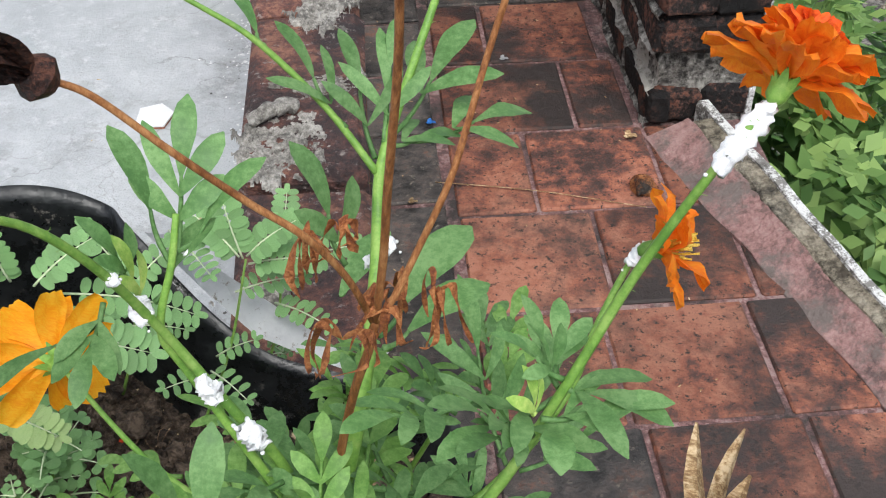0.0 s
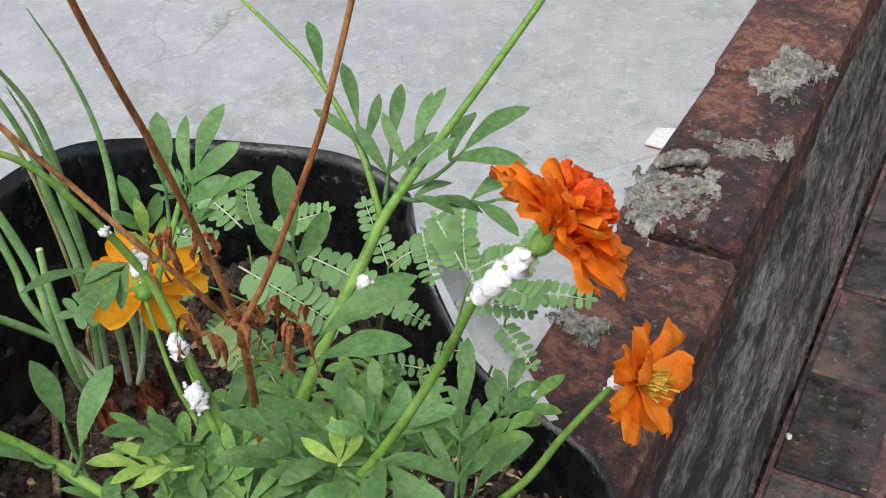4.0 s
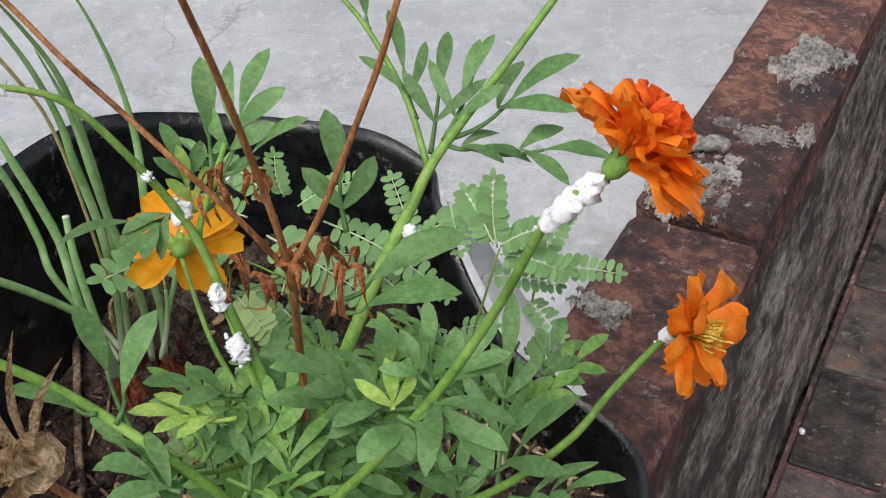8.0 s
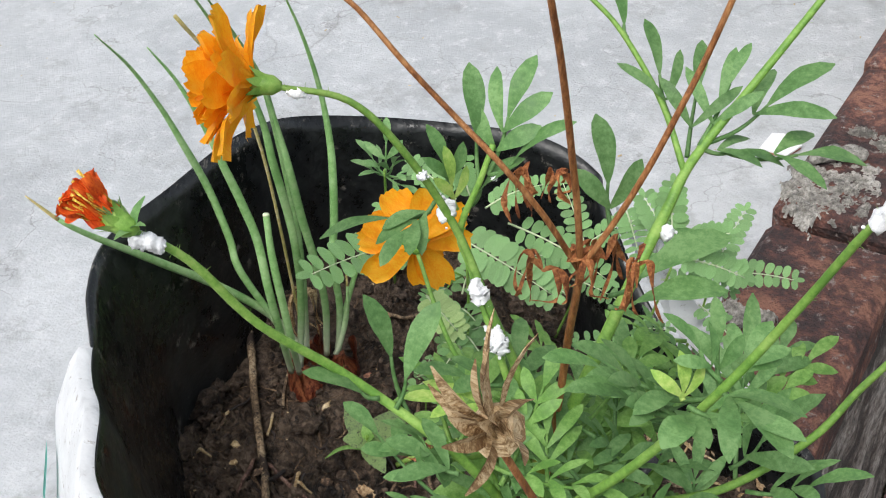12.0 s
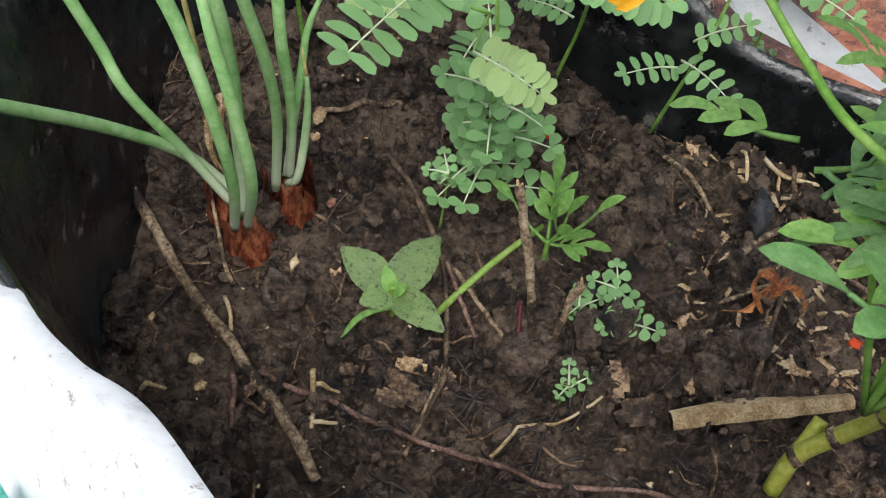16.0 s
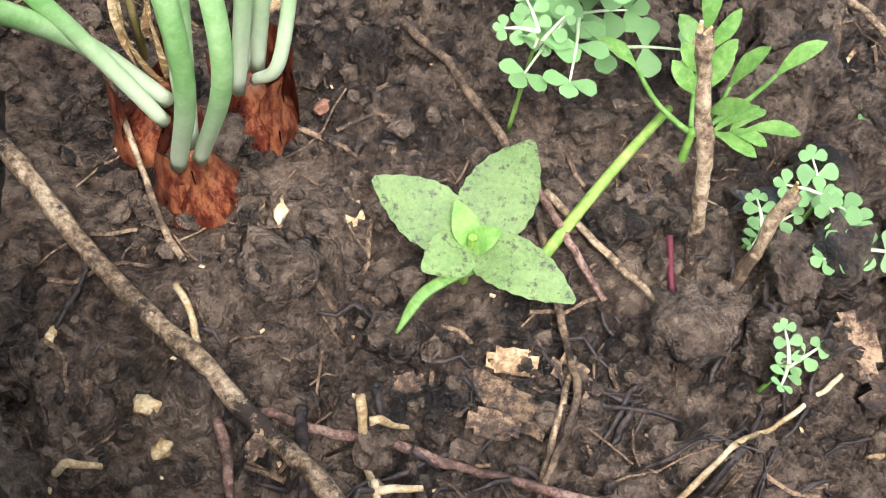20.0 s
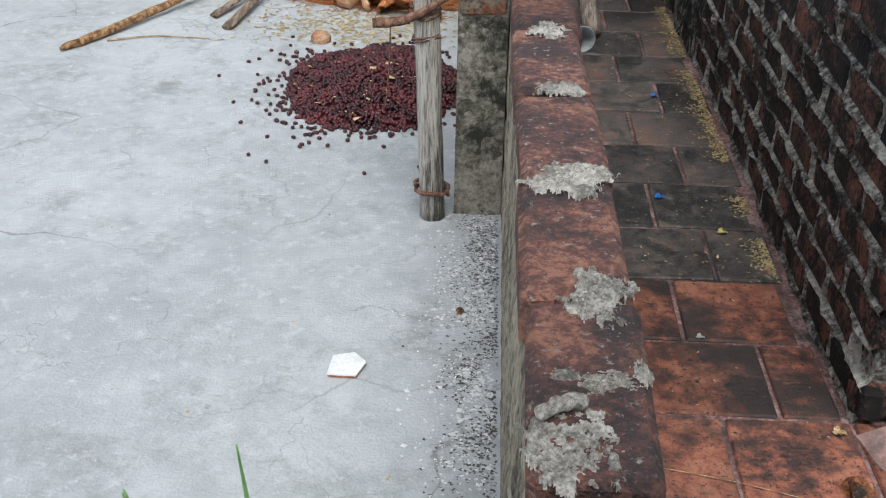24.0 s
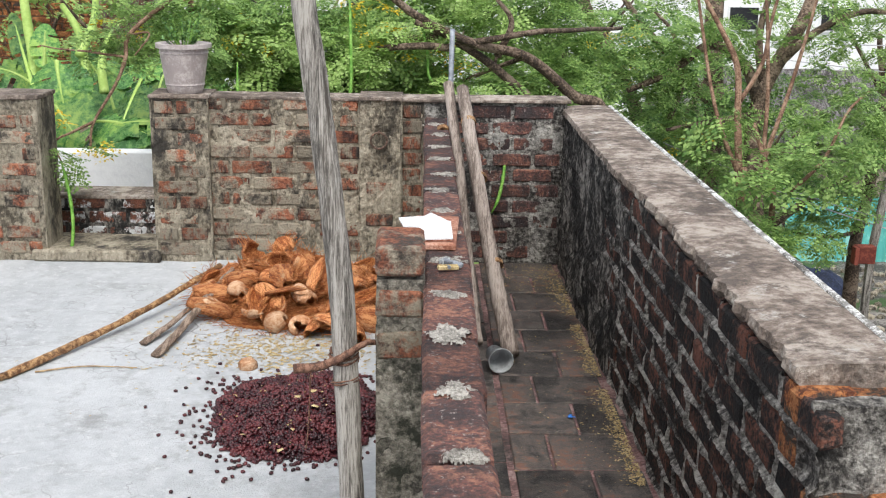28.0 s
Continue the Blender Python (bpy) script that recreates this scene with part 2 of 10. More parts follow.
GROUT = surface("pinkish_grout", [(0.3, (0.14, 0.085, 0.080)), (0.6, (0.27, 0.145, 0.138)), (0.8, (0.34, 0.24, 0.225))], 12, 9, 0.9, 0.6, 150,
                patch=((0.06, 0.05, 0.047), 5, 0.5, 0.68))
PINK = surface("pink_cement_fillet", [(0.1, (0.15, 0.10, 0.092)), (0.45, (0.33, 0.185, 0.17)), (0.9, (0.44, 0.28, 0.255))], 6, 10, 0.9, 0.6, 120,
               patch=((0.20, 0.165, 0.15), 5, 0.56, 0.72))


# ---- building tools ----
def part(name, bm, material, parent=None, label="", smooth=False):
    """Links a bmesh as one mesh object, under a thing or a part."""
    me = bpy.data.meshes.new(name)
    bm.to_mesh(me)
    bm.free()
    if material:
        me.materials.append(material)
    if smooth:
        me.polygons.foreach_set("use_smooth", [True] * len(me.polygons))
    ob = new(name, me)
    if parent:
        ob.parent = parent
    if label:
        tagged(ob, label)
    return ob


def share(ob_mesh, name, parent, m):
    """Another object on a mesh that is already there."""
    ob = new(name, ob_mesh)
    ob.parent = parent
    ob.matrix_local = m
    return ob


def thing(name, label, category, at=(0, 0, 0), group="", kind=""):
    ob = new(name)
    ob.location = at
    ob.empty_display_size = 0.05
    return tagged(ob, label, category, group, kind)


def box(x0, x1, y0, y1, z0, z1, bevel=0.0, seg=1):
    bm = bmesh.new()
    bmesh.ops.create_cube(bm, size=1, matrix=Matrix.Translation(((x0 + x1) / 2, (y0 + y1) / 2, (z0 + z1) / 2)) @ Matrix.Diagonal((x1 - x0, y1 - y0, z1 - z0, 1)))
    if bevel:
        bmesh.ops.bevel(bm, geom=bm.edges[:], offset=bevel, segments=seg, affect="EDGES")
    return bm


def roughen(bm, amount, scale, cuts=0, seed=0.0):
    if cuts:
        bmesh.ops.subdivide_edges(bm, edges=bm.edges[:], cuts=cuts, use_grid_fill=True)
    for v in bm.verts:
        n = noise.noise_vector(v.co * scale + Vector((seed, seed * 1.7, seed * 0.3)))
        v.co += n * amount
    return bm


def grid_wall(u, v, size, amount, scale, seed=0.0, fn=None):
    """A rough sheet over the rectangle u x v (metres), in x and z, facing -y, with cells of the given size."""
    bm = bmesh.new()
    nu, nv = max(1, round(u / size)), max(1, round(v / size))
    rows = []
    for j in range(nv + 1):
        row = []
        for i in range(nu + 1):
            p = Vector((u * i / nu, 0, v * j / nv))
            d = amount * (noise.fractal(p * scale + Vector((seed, 0, 0)), 1.0, 2.0, 4))
            if fn:
                d += fn(p.x, p.z)
            row.append(bm.verts.new((p.x, -d, p.z)))
        rows.append(row)
    for a, b in zip(rows, rows[1:]):
        for i in range(nu):
            bm.faces.new((a[i], a[i + 1], b[i + 1], b[i]))
    return bm


def frame_of(d, up=Vector((0, 0, 1))):
    d = d.normalized()
    s = d.cross(up)
    if s.length < 1e-4:
        s = d.cross(Vector((1, 0, 0)))
    s.normalize()
    return s, s.cross(d)


def tube(bm, pts, radii, sides=8, cap=True, flat=1.0):
    """A tapered tube along points, added to bm."""
    pts = [Vector(p) for p in pts]
    rings, s0 = [], None
    for i, p in enumerate(pts):
        d = pts[min(i + 1, len(pts) - 1)] - pts[max(i - 1, 0)]
        if d.length < 1e-9:
            d = Vector((0, 0, 1))
        d.normalize()
        if s0 is None:
            s0, _ = frame_of(d)
        s = (s0 - d * s0.dot(d))
        if s.length < 1e-6:
            s, _ = frame_of(d)
        s.normalize()
        s0 = s
        u = d.cross(s)
        r = radii[i] if hasattr(radii, "__len__") else radii
        rings.append([bm.verts.new(p + s * (r * math.cos(2 * math.pi * k / sides)) + u * (r * flat * math.sin(2 * math.pi * k / sides))) for k in range(sides)])
    for a, b in zip(rings, rings[1:]):
        for k in range(sides):
            bm.faces.new((a[k], a[(k + 1) % sides], b[(k + 1) % sides], b[k]))
    if cap:
        bm.faces.new(rings[0][::-1])
        bm.faces.new(rings[-1])
    return bm


def smooth_path(pts, n):
    """Catmull-Rom through the points, n steps to a span."""
    P = [Vector(p) for p in pts]
    P = [P[0] * 2 - P[1]] + P + [P[-1] * 2 - P[-2]]
    out = []
    for i in range(1, len(P) - 2):
        a, b, c, d = P[i - 1:i + 3]
        for k in range(n):
            t = k / n
            out.append(0.5 * (2 * b + (c - a) * t + (2 * a - 5 * b + 4 * c - d) * t * t + (3 * b - a - 3 * c + d) * t ** 3))
    out.append(P[-2])
    return out


def taper(n, r0, r1):
    return [r0 + (r1 - r0) * i / (n - 1) for i in range(n)]


# ---- the roof terrace: floors and walls ----
TOP = 0.772       # top of the low dividing wall
FAR = 6.335       # face of the far wall
ground = part("ground", box(-300, 300, -300, 300, -3.6, -3.5), None, None)
tagged(ground, "dark gravelly earth far below the roof terrace", "ground", kind="structure")
EARTH = surface("gravelly_earth", [(0.3, (0.05, 0.045, 0.04)), (0.55, (0.13, 0.12, 0.11)), (0.8, (0.25, 0.23, 0.21))], 3, 10, 0.95, 0.8, 8,
                patch=((0.05, 0.09, 0.03), 0.5, 0.52, 0.62))
ground.data.materials.append(EARTH)
building = part("house_below", box(-4.0, 0.97, -2.2, 6.6, -3.5, -0.14), PLASTER_OLD)
tagged(building, "plastered house body that carries the roof terrace", "house", kind="structure")
terrace = part("terrace_floor", box(-4.0, 0.009, -2.2, FAR + 0.2, -0.14, 0.0), CEMENT)
tagged(terrace, "pale grey cement terrace floor with fine cracks", "floor", kind="structure")

# channel floor: a bed of grout with square terracotta tiles laid on it, row by row
channel = part("channel_floor", box(0.124, 0.97, 0.2, FAR, -0.14, -0.006), GROUT)
tagged(channel, "grout bed of the tiled channel floor", "floor", kind="structure")
random.seed(4)


def slab_mesh(name, sx, sy, sz, bevel, amount, seed, material):
    bm = box(-sx / 2, sx / 2, -sy / 2, sy / 2, 0, sz, bevel)
    roughen(bm, amount, 30, 0, seed)
    me = bpy.data.meshes.new(name)
    bm.to_mesh(me)
    bm.free()
    me.materials.append(material)
    return me


def blob(rx, ry, h, seed, n=30):
    """A rough crust with a ragged outline and crumbly top, for mortar left on a surface."""
    bm = bmesh.new()
    grid = {}
    for i in range(-n, n + 1):
        for j in range(-n, n + 1):
            u, v = i / n * 1.5, j / n * 1.5
            edge = 1 + 0.55 * noise.noise(Vector((u * 1.3 + seed, v * 1.3, seed * 2))) + 0.40 * noise.noise(Vector((u * 4 + seed, v * 4, 1))) + 0.22 * noise.noise(Vector((u * 11 + seed, v * 11, 3)))
            d = edge - math.sqrt(u * u + v * v)
            if d > -0.06:
                z = h * (min(1.0, max(0.0, d) * 4.0) ** 0.6) * (0.55 + 0.45 * noise.noise(Vector((u * 5, v * 5, seed))) + 0.5 * noise.noise(Vector((u * 19, v * 19, seed + 4)))) - (0.002 if d < 0.03 else 0)
                grid[i, j] = bm.verts.new((rx * u, ry * v, z))
    for (i, j) in list(grid):
        q = [grid.get(k) for k in ((i, j), (i + 1, j), (i + 1, j + 1), (i, j + 1))]
        if all(q):
            bm.faces.new(q)
    return bm


# the low dividing wall: core, weathered faces, one course of bricks laid along its top
divider = thing("dividing_wall", "low weathered brick dividing wall with lime mortar patches", "wall", (0, 0, 0), kind="structure")
part("wall_core", box(0.012, 0.112, -1.2, FAR, 0.0, TOP - 0.082), PLASTER_OLD, divider)
LONG = 0.318


def divider_face(name, flip, material, amount):
    bm = grid_wall(FAR + 0.9, TOP - 0.03, 0.016, amount, 1.0, 3.0 if flip else 9.0,
                   fn=lambda u, v: 0.006 * noise.noise(Vector((u * 2.2, v * 42, 1.0 if flip else 5.0))) + 0.004 * noise.noise(Vector((u * 30, v * 30, 2))))
    ob = part(name, bm, material, divider, smooth=False)
    ob.matrix_local = (pose(0.116, -0.9, 0, 0, 0, 90) if not flip else pose(0.008, FAR, 0, 0, 0, -90))
    return ob


divider_face("rough_side", True, PLASTER_OLD, 0.004)
divider_face("plastered_side", False, PLASTER_EDGE, 0.006)
top_bricks = [slab_mesh("brick", 0.126, LONG - 0.008, 0.078, 0.009, 0.0045, 11.0 * k, BRICK) for k in range(5)]
JOINTS = [-0.892 + LONG * k for k in range(23)]
for k, y in enumerate(JOINTS):
    yy = y + 0.01 * math.sin(k * 2.7)
    share(top_bricks[k % 5], "brick", divider, pose(0.063 + random.uniform(-0.004, 0.004), yy + LONG / 2, TOP - 0.078 + random.uniform(-0.002, 0.002), 0, 0, random.uniform(-1, 1) + 180 * (k % 2)))
    if y > 0.9:
        sx, sy = random.uniform(0.034, 0.056), random.uniform(0.030, 0.064)
        if y < 1.5:
            continue
        ob = part("mortar_patch", blob(sx, sy, 0.008, k * 1.3, 34 if y < 2.4 else 18), MORTAR, divider)
        ob.location = (0.068 + random.uniform(-0.015, 0.02), yy, TOP)
        ob = part("mortar_patch", blob(0.018, 0.012, 0.005, k * 2.1 + 50, 16), MORTAR, divider)
        ob.location = (random.uniform(0.03, 0.1), yy + random.uniform(-0.07, 0.07), TOP)

for x, y, sx, sy, seed in ((0.045, 1.386, 0.044, 0.062, 3.3), (0.085, 1.492, 0.030, 0.020, 8.1), (0.119, 1.509, 0.012, 0.022, 5.5), (0.04, 1.50, 0.016, 0.010, 6.6), (0.03, 1.18, 0.03, 0.018, 12.2)):
    ob = part("mortar_patch", blob(sx, sy, 0.007, seed, 36), MORTAR, divider)
    ob.location = (x, y, TOP)
lump = bmesh.new()
tube(lump, smooth_path([(0.012, 1.428, TOP + 0.008), (0.028, 1.434, TOP + 0.013), (0.046, 1.446, TOP + 0.012), (0.058, 1.444, TOP + 0.007)], 8), [0.004] + [0.0075] * 23 + [0.004], 12)
roughen(lump, 0.005, 90)
part("mortar_lump", lump, MORTAR, divider, "crooked lump of dropped mortar", smooth=True)

# tiles of the channel
cut_meshes = {}


def lay_tile(x0, x1, y0, y1):
    w, d = x1 - x0 - 0.010, y1 - y0 - 0.012
    if w < 0.03:
        return
    # dark tiles prevail towards the far end, beside the dividing wall and in the nearest rows
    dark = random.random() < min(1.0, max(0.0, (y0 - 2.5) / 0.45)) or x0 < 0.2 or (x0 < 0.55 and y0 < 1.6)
    key = (round(w, 2), round(d, 2), random.randrange(2), dark)
    if key not in cut_meshes:
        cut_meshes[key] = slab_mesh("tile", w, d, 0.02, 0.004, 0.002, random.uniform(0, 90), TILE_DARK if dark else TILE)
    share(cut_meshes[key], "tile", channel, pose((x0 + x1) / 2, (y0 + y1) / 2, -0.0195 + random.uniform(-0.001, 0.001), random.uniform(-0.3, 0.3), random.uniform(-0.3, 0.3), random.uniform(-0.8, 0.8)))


ROW = 0.277
for r in range(20):
    y0 = 1.084 + ROW * r
    limit = 0.70 if y0 > 2.3 else 0.74 + (2.39 - y0) * 0.29
    first = {2: 0.53, 3: 0.565, 4: 0.465, 5: 0.59, 6: 0.43}.get(r, 0.55 if r % 2 else 0.43)
    x = 0.298
    lay_tile(x, first, y0, y0 + ROW)
    x = first
    while x < limit:
        lay_tile(x, min(x + 0.265, limit + 0.02), y0, y0 + ROW)
        x += 0.265
y = 1.05
while y < FAR - 0.1:
    lay_tile(0.128, 0.284, y, y + 0.236)
    y += 0.238

# low kerb with a pink cement fillet where the tall wall is missing
kerb = thing("edge_kerb", "low cement kerb with flaking whitewash and a pink fillet", "kerb", kind="structure")


def prism(profile_a, profile_b):
    """A bar between two outlines with as many corners each."""
    bm = bmesh.new()
    a = [bm.verts.new(p) for p in profile_a]
    b = [bm.verts.new(p) for p in profile_b]
    n = len(a)
    for i in range(n):
        bm.faces.new((a[i], a[(i + 1) % n], b[(i + 1) % n], b[i]))
    bm.faces.new(a[::-1])
    bm.faces.new(b)
    bmesh.ops.recalc_face_normals(bm, faces=bm.faces[:])
    return bm


def kerb_at(y, dx=0.0):
    xi = 0.735 + (2.39 - y) * 0.29
    xo = 0.915 + (2.28 - y) * 0.24
    return xi, xo


def run(prof, y0, y1, steps, material, name, amount):
    bms = bmesh.new()
    rings = []
    for k in range(steps + 1):
        y = y0 + (y1 - y0) * k / steps
        ring = []
        for (fx, z) in prof:
            xi, xo = kerb_at(y)
            x = xi + (xo - xi) * fx
            q = noise.noise_vector(Vector((x * 9, y * 9, z * 30)))
            ring.append(bms.verts.new((x + q.x * amount, y, z + q.z * amount * 0.7)))
        rings.append(ring)
    for a, b in zip(rings, rings[1:]):
        for i in range(len(prof)):
            j = (i + 1) % len(prof)
            bms.faces.new((a[i], a[j], b[j], b[i]))
    bms.faces.new(rings[0])
    bms.faces.new(rings[-1][::-1])
    bmesh.ops.recalc_face_normals(bms, faces=bms.faces[:])
    return part(name, bms, material, kerb)


run([(0.0, 0.001), (0.12, 0.010), (0.50, 0.040), (0.56, 0.046), (0.58, -0.1), (0.0, -0.1)], 2.42, 0.3, 60, PINK, "fillet", 0.012)
run([(0.52, 0.038), (0.58, 0.049), (0.9, 0.058), (0.9, -0.3), (0.52, -0.3)], 2.40, 0.3, 60, PLASTER_OLD, "kerb_body", 0.010)
run([(0.82, 0.05), (0.84, 0.062), (0.98, 0.062), (1.0, 0.05), (1.0, -0.6), (0.9, -0.6)], 2.46, 0.3, 60, WHITEWASH, "whitewashed_edge", 0.006)
part("outer_slab", prism([(0.9, 2.42, -0.14), (0.9, 2.42, -0.02), (0.6, 2.42, -0.02), (0.6, 2.42, -0.14)],
                         [(1.5, 0.2, -0.14), (1.5, 0.2, -0.02), (0.6, 0.2, -0.02), (0.6, 0.2, -0.14)]), GROUT, kerb)

# the tall blackened wall: sooty bricks with proud mortar, plaster left on its far half, a cement coping
tall = thing("outer_wall", "soot-black brick outer wall with crumbling plaster and cement coping", "wall", kind="structure")
part("wall_core", box(0.752, 0.955, 2.50, FAR + 0.2, -0.3, 0.77), BLACK_WALL, tall)
part("outer_plaster", box(0.955, 0.968, 2.46, FAR + 0.2, -3.4, 0.79), WHITEWASH, tall)
COURSE, BLEN = 0.088, 0.245
PLASTER_FROM = 4.15
black_bricks = [slab_mesh("brick", 0.05, BLEN - 0.022, COURSE - 0.020, 0.006, 0.007, 7.0 * k, BLACK_BRICK) for k in range(5)]


def joint_relief(u, v):
    """Mortar squeezed out of the joints stands proud of the bricks."""
    z, y = v - 0.02, PLASTER_FROM + 1.2 - u
    c = math.floor((z - 0.002) / COURSE)
    bed = abs((z - 0.002) / COURSE - c - 0.5) * COURSE
    head = abs(((y - 2.44 - (0.12 if c % 2 else 0.0)) / BLEN + 0.5) % 1.0 - 0.5) * BLEN
    ridge = max(math.exp(-((COURSE / 2 - bed) / 0.012) ** 2), 0.9 * math.exp(-(head / 0.012) ** 2))
    return 0.026 * ridge * (0.75 + 0.6 * noise.noise(Vector((u * 9, v * 9, 6)))) + 0.006 * noise.noise(Vector((u * 55, v * 55, 2)))


mortar_bm = grid_wall(PLASTER_FROM + 1.2 - 2.46, 0.80, 0.010, 0.006, 8.0, 4.0, fn=joint_relief)
ob = part("mortar", mortar_bm, BLACK_MORTAR, tall)
ob.matrix_local = pose(0.749, PLASTER_FROM + 1.2, -0.02, 0, 0, -90)
for c in range(9):
    y = 2.44 + (0.12 if c % 2 else 0.0)
    while y < PLASTER_FROM + 0.9:
        share(random.choice(black_bricks), "brick", tall, pose(0.761 + random.uniform(-0.005, 0.004), y + BLEN / 2, 0.012 + c * COURSE, random.uniform(-1, 1), random.uniform(-3, 3), random.uniform(-2, 2)))
        y += BLEN


def black_render(u, v):
    """Thin render that lets the joints show through and wears away towards the bare bricks."""
    z, y = v - 0.01, FAR - u
    c = math.floor((z - 0.002) / COURSE)
    bed = COURSE / 2 - abs((z - 0.002) / COURSE - c - 0.5) * COURSE
    head = abs(((y - 2.44 - (0.12 if c % 2 else 0.0)) / BLEN + 0.5) % 1.0 - 0.5) * BLEN
    ridge = max(math.exp(-(bed / 0.013) ** 2), 0.9 * math.exp(-(head / 0.013) ** 2))
    worn = max(0.0, min(1.0, (PLASTER_FROM + 0.75 - y) / 0.9 + 0.9 * noise.noise(Vector((y * 3, z * 3.5, 5)))))
    return 0.012 * ridge * (0.5 + noise.noise(Vector((u * 5, v * 5, 6)))) - 0.062 * worn + 0.007 * noise.noise(Vector((u * 22, v * 22, 4))) + 0.006 * noise.noise(Vector((u * 60, v * 40, 8)))


bm = grid_wall(FAR - PLASTER_FROM + 0.25, 0.83, 0.012, 0.014, 3.0, 12.0, fn=black_render)
ob = part("black_plaster", bm, BLACK_WALL, tall)
ob.matrix_local = pose(0.722, FAR, -0.01, 0, 0, -90)
# coping with a ragged inner edge
bm = bmesh.new()
n = 520
rows = []
for k in range(n + 1):
    y = 2.60 + (FAR + 0.1 - 2.60) * k / n
    rag = 0.012 * noise.fractal(Vector((y * 6, 0, 7)), 0.7, 2.2, 7) + ((0.024 + 0.014 * noise.fractal(Vector((y * 16, 3, 1)), 0.6, 2.2, 4)) * min(1.0, (PLASTER_FROM + 0.5 - y) / 0.5) if y < PLASTER_FROM + 0.5 else 0.0)
    xi = 0.712 + max(-0.005, rag)
    zz = 0.004 * noise.noise(Vector((y * 3, 1, 1)))
    rows.append([bm.verts.new(p) for p in ((xi + 0.025, y, 0.775), (xi, y, 0.805 + zz), (xi + 0.004, y, 0.828 + zz), (0.80, y, 0.836 + zz), (0.93, y, 0.838 + zz), (0.972, y, 0.834), (0.975, y, 0.80), (0.97, y, 0.77))])
for a, b in zip(rows, rows[1:]):
    for i in range(8):
        bm.faces.new((a[i], b[i], b[(i + 1) % 8], a[(i + 1) % 8]))
bm.faces.new(rows[0])
bm.faces.new(rows[-1][::-1])
bmesh.ops.recalc_face_normals(bm, faces=bm.faces[:])
part("coping", bm, COPING, tall)
part("whitewashed_lip", box(0.962, 0.982, 2.62, FAR + 0.1, 0.79, 0.8395, 0.003), WHITEWASH, tall)
# broken end of the wall
end_bricks = [slab_mesh("brick", 0.12, 0.10, 0.076, 0.01, 0.008, 3.0 * k, BRICK_ORANGE) for k in range(4)]
dark_end = [slab_mesh("brick", 0.12, 0.10, 0.080, 0.012, 0.012, 4.0 * k, BLACK_BRICK) for k in range(4)]
part("end_mortar", roughen(box(0.745, 0.962, 2.485, 2.53, -0.02, 0.79), 0.022, 12, 9), BLACK_MORTAR, tall)
for c in range(9):
    ye = 2.52 + 0.05 * math.sin(c * 1.9) + (0.06 if c > 6 else 0.0)
    for x in (0.795, 0.905):
        share(random.choice(end_bricks if c > 5 else dark_end), "brick", tall, pose(x + random.uniform(-0.01, 0.01), ye, 0.008 + c * COURSE, random.uniform(-3, 3), random.uniform(-3, 3), random.uniform(-5, 5)))


# far wall in stretches, with piers
def brick_face(parent, x0, x1, z0, z1, yf, material, course=0.083, length=0.225, skip=0.0, proud=0.0):
    meshes = brick_face.meshes.setdefault(material.name, [slab_mesh("brick", length - 0.02, 0.05, course - 0.018, 0.006, 0.004, 5.0 * k, material) for k in range(4)])
    c, z = 0, z0
    while z < z1 - 0.05:
        x = x0 - (length / 2 if c % 2 else 0)
        while x < x1:
            a, b = max(x, x0), min(x + length, x1)
            if b - a > 0.06 and random.random() > skip:
                me = random.choice(meshes)
                s = (b - a - 0.02) / (length - 0.02)
                share(me, "brick", parent, pose((a + b) / 2, yf + 0.022 - proud + random.uniform(-0.003, 0.003), z + 0.006, random.uniform(-1.5, 1.5), 0, random.uniform(-1.5, 1.5)) @ Matrix.Diagonal((s, 1, 1, 1)))
            x += length
        z += course
        c += 1


brick_face.meshes = {}


def wall_sheet(parent, x0, x1, z0, z1, yf, material, seed, thick=0.2):
    part("wall_core", box(x0, x1, yf + 0.012, yf + thick, z0, z1), material, parent)
    ob = part("mortar", grid_wall(x1 - x0, z1 - z0, 0.012, 0.016, 7.0, seed, fn=lambda u, v: 0.0005 + 0.006 * noise.noise(Vector((u * 45, v * 45, seed)))), material, parent)
    ob.location = (x0, yf + 0.004, z0)


far_wall = thing("far_wall", "weathered brick end wall with smeared mortar and dark mould", "wall", kind="structure")
wall_sheet(far_wall, -1.12, -0.32, 0, 0.86, FAR, PLASTER_OLD, 2.0)
brick_face(far_wall, -1.12, -0.32, 0.05, 0.85, FAR, BRICK_WALL, skip=0.12)
wall_sheet(far_wall, -0.12, 0.0, 0, 0.86, FAR, PLASTER_OLD, 5.0)
brick_face(far_wall, -0.12, 0.0, 0.02, 0.85, FAR, BRICK_WALL)
wall_sheet(far_wall, 0.0, 0.74, 0, 0.86, FAR + 0.01, BLACK_MORTAR, 7.0)
brick_face(far_wall, 0.12, 0.72, 0.02, 0.85, FAR + 0.01, BRICK, skip=0.12, proud=-0.002)
part("coping", roughen(box(-1.12, 0.76, FAR - 0.008, FAR + 0.21, 0.855, 0.872, 0.004), 0.004, 8, 3), COPING, far_wall)
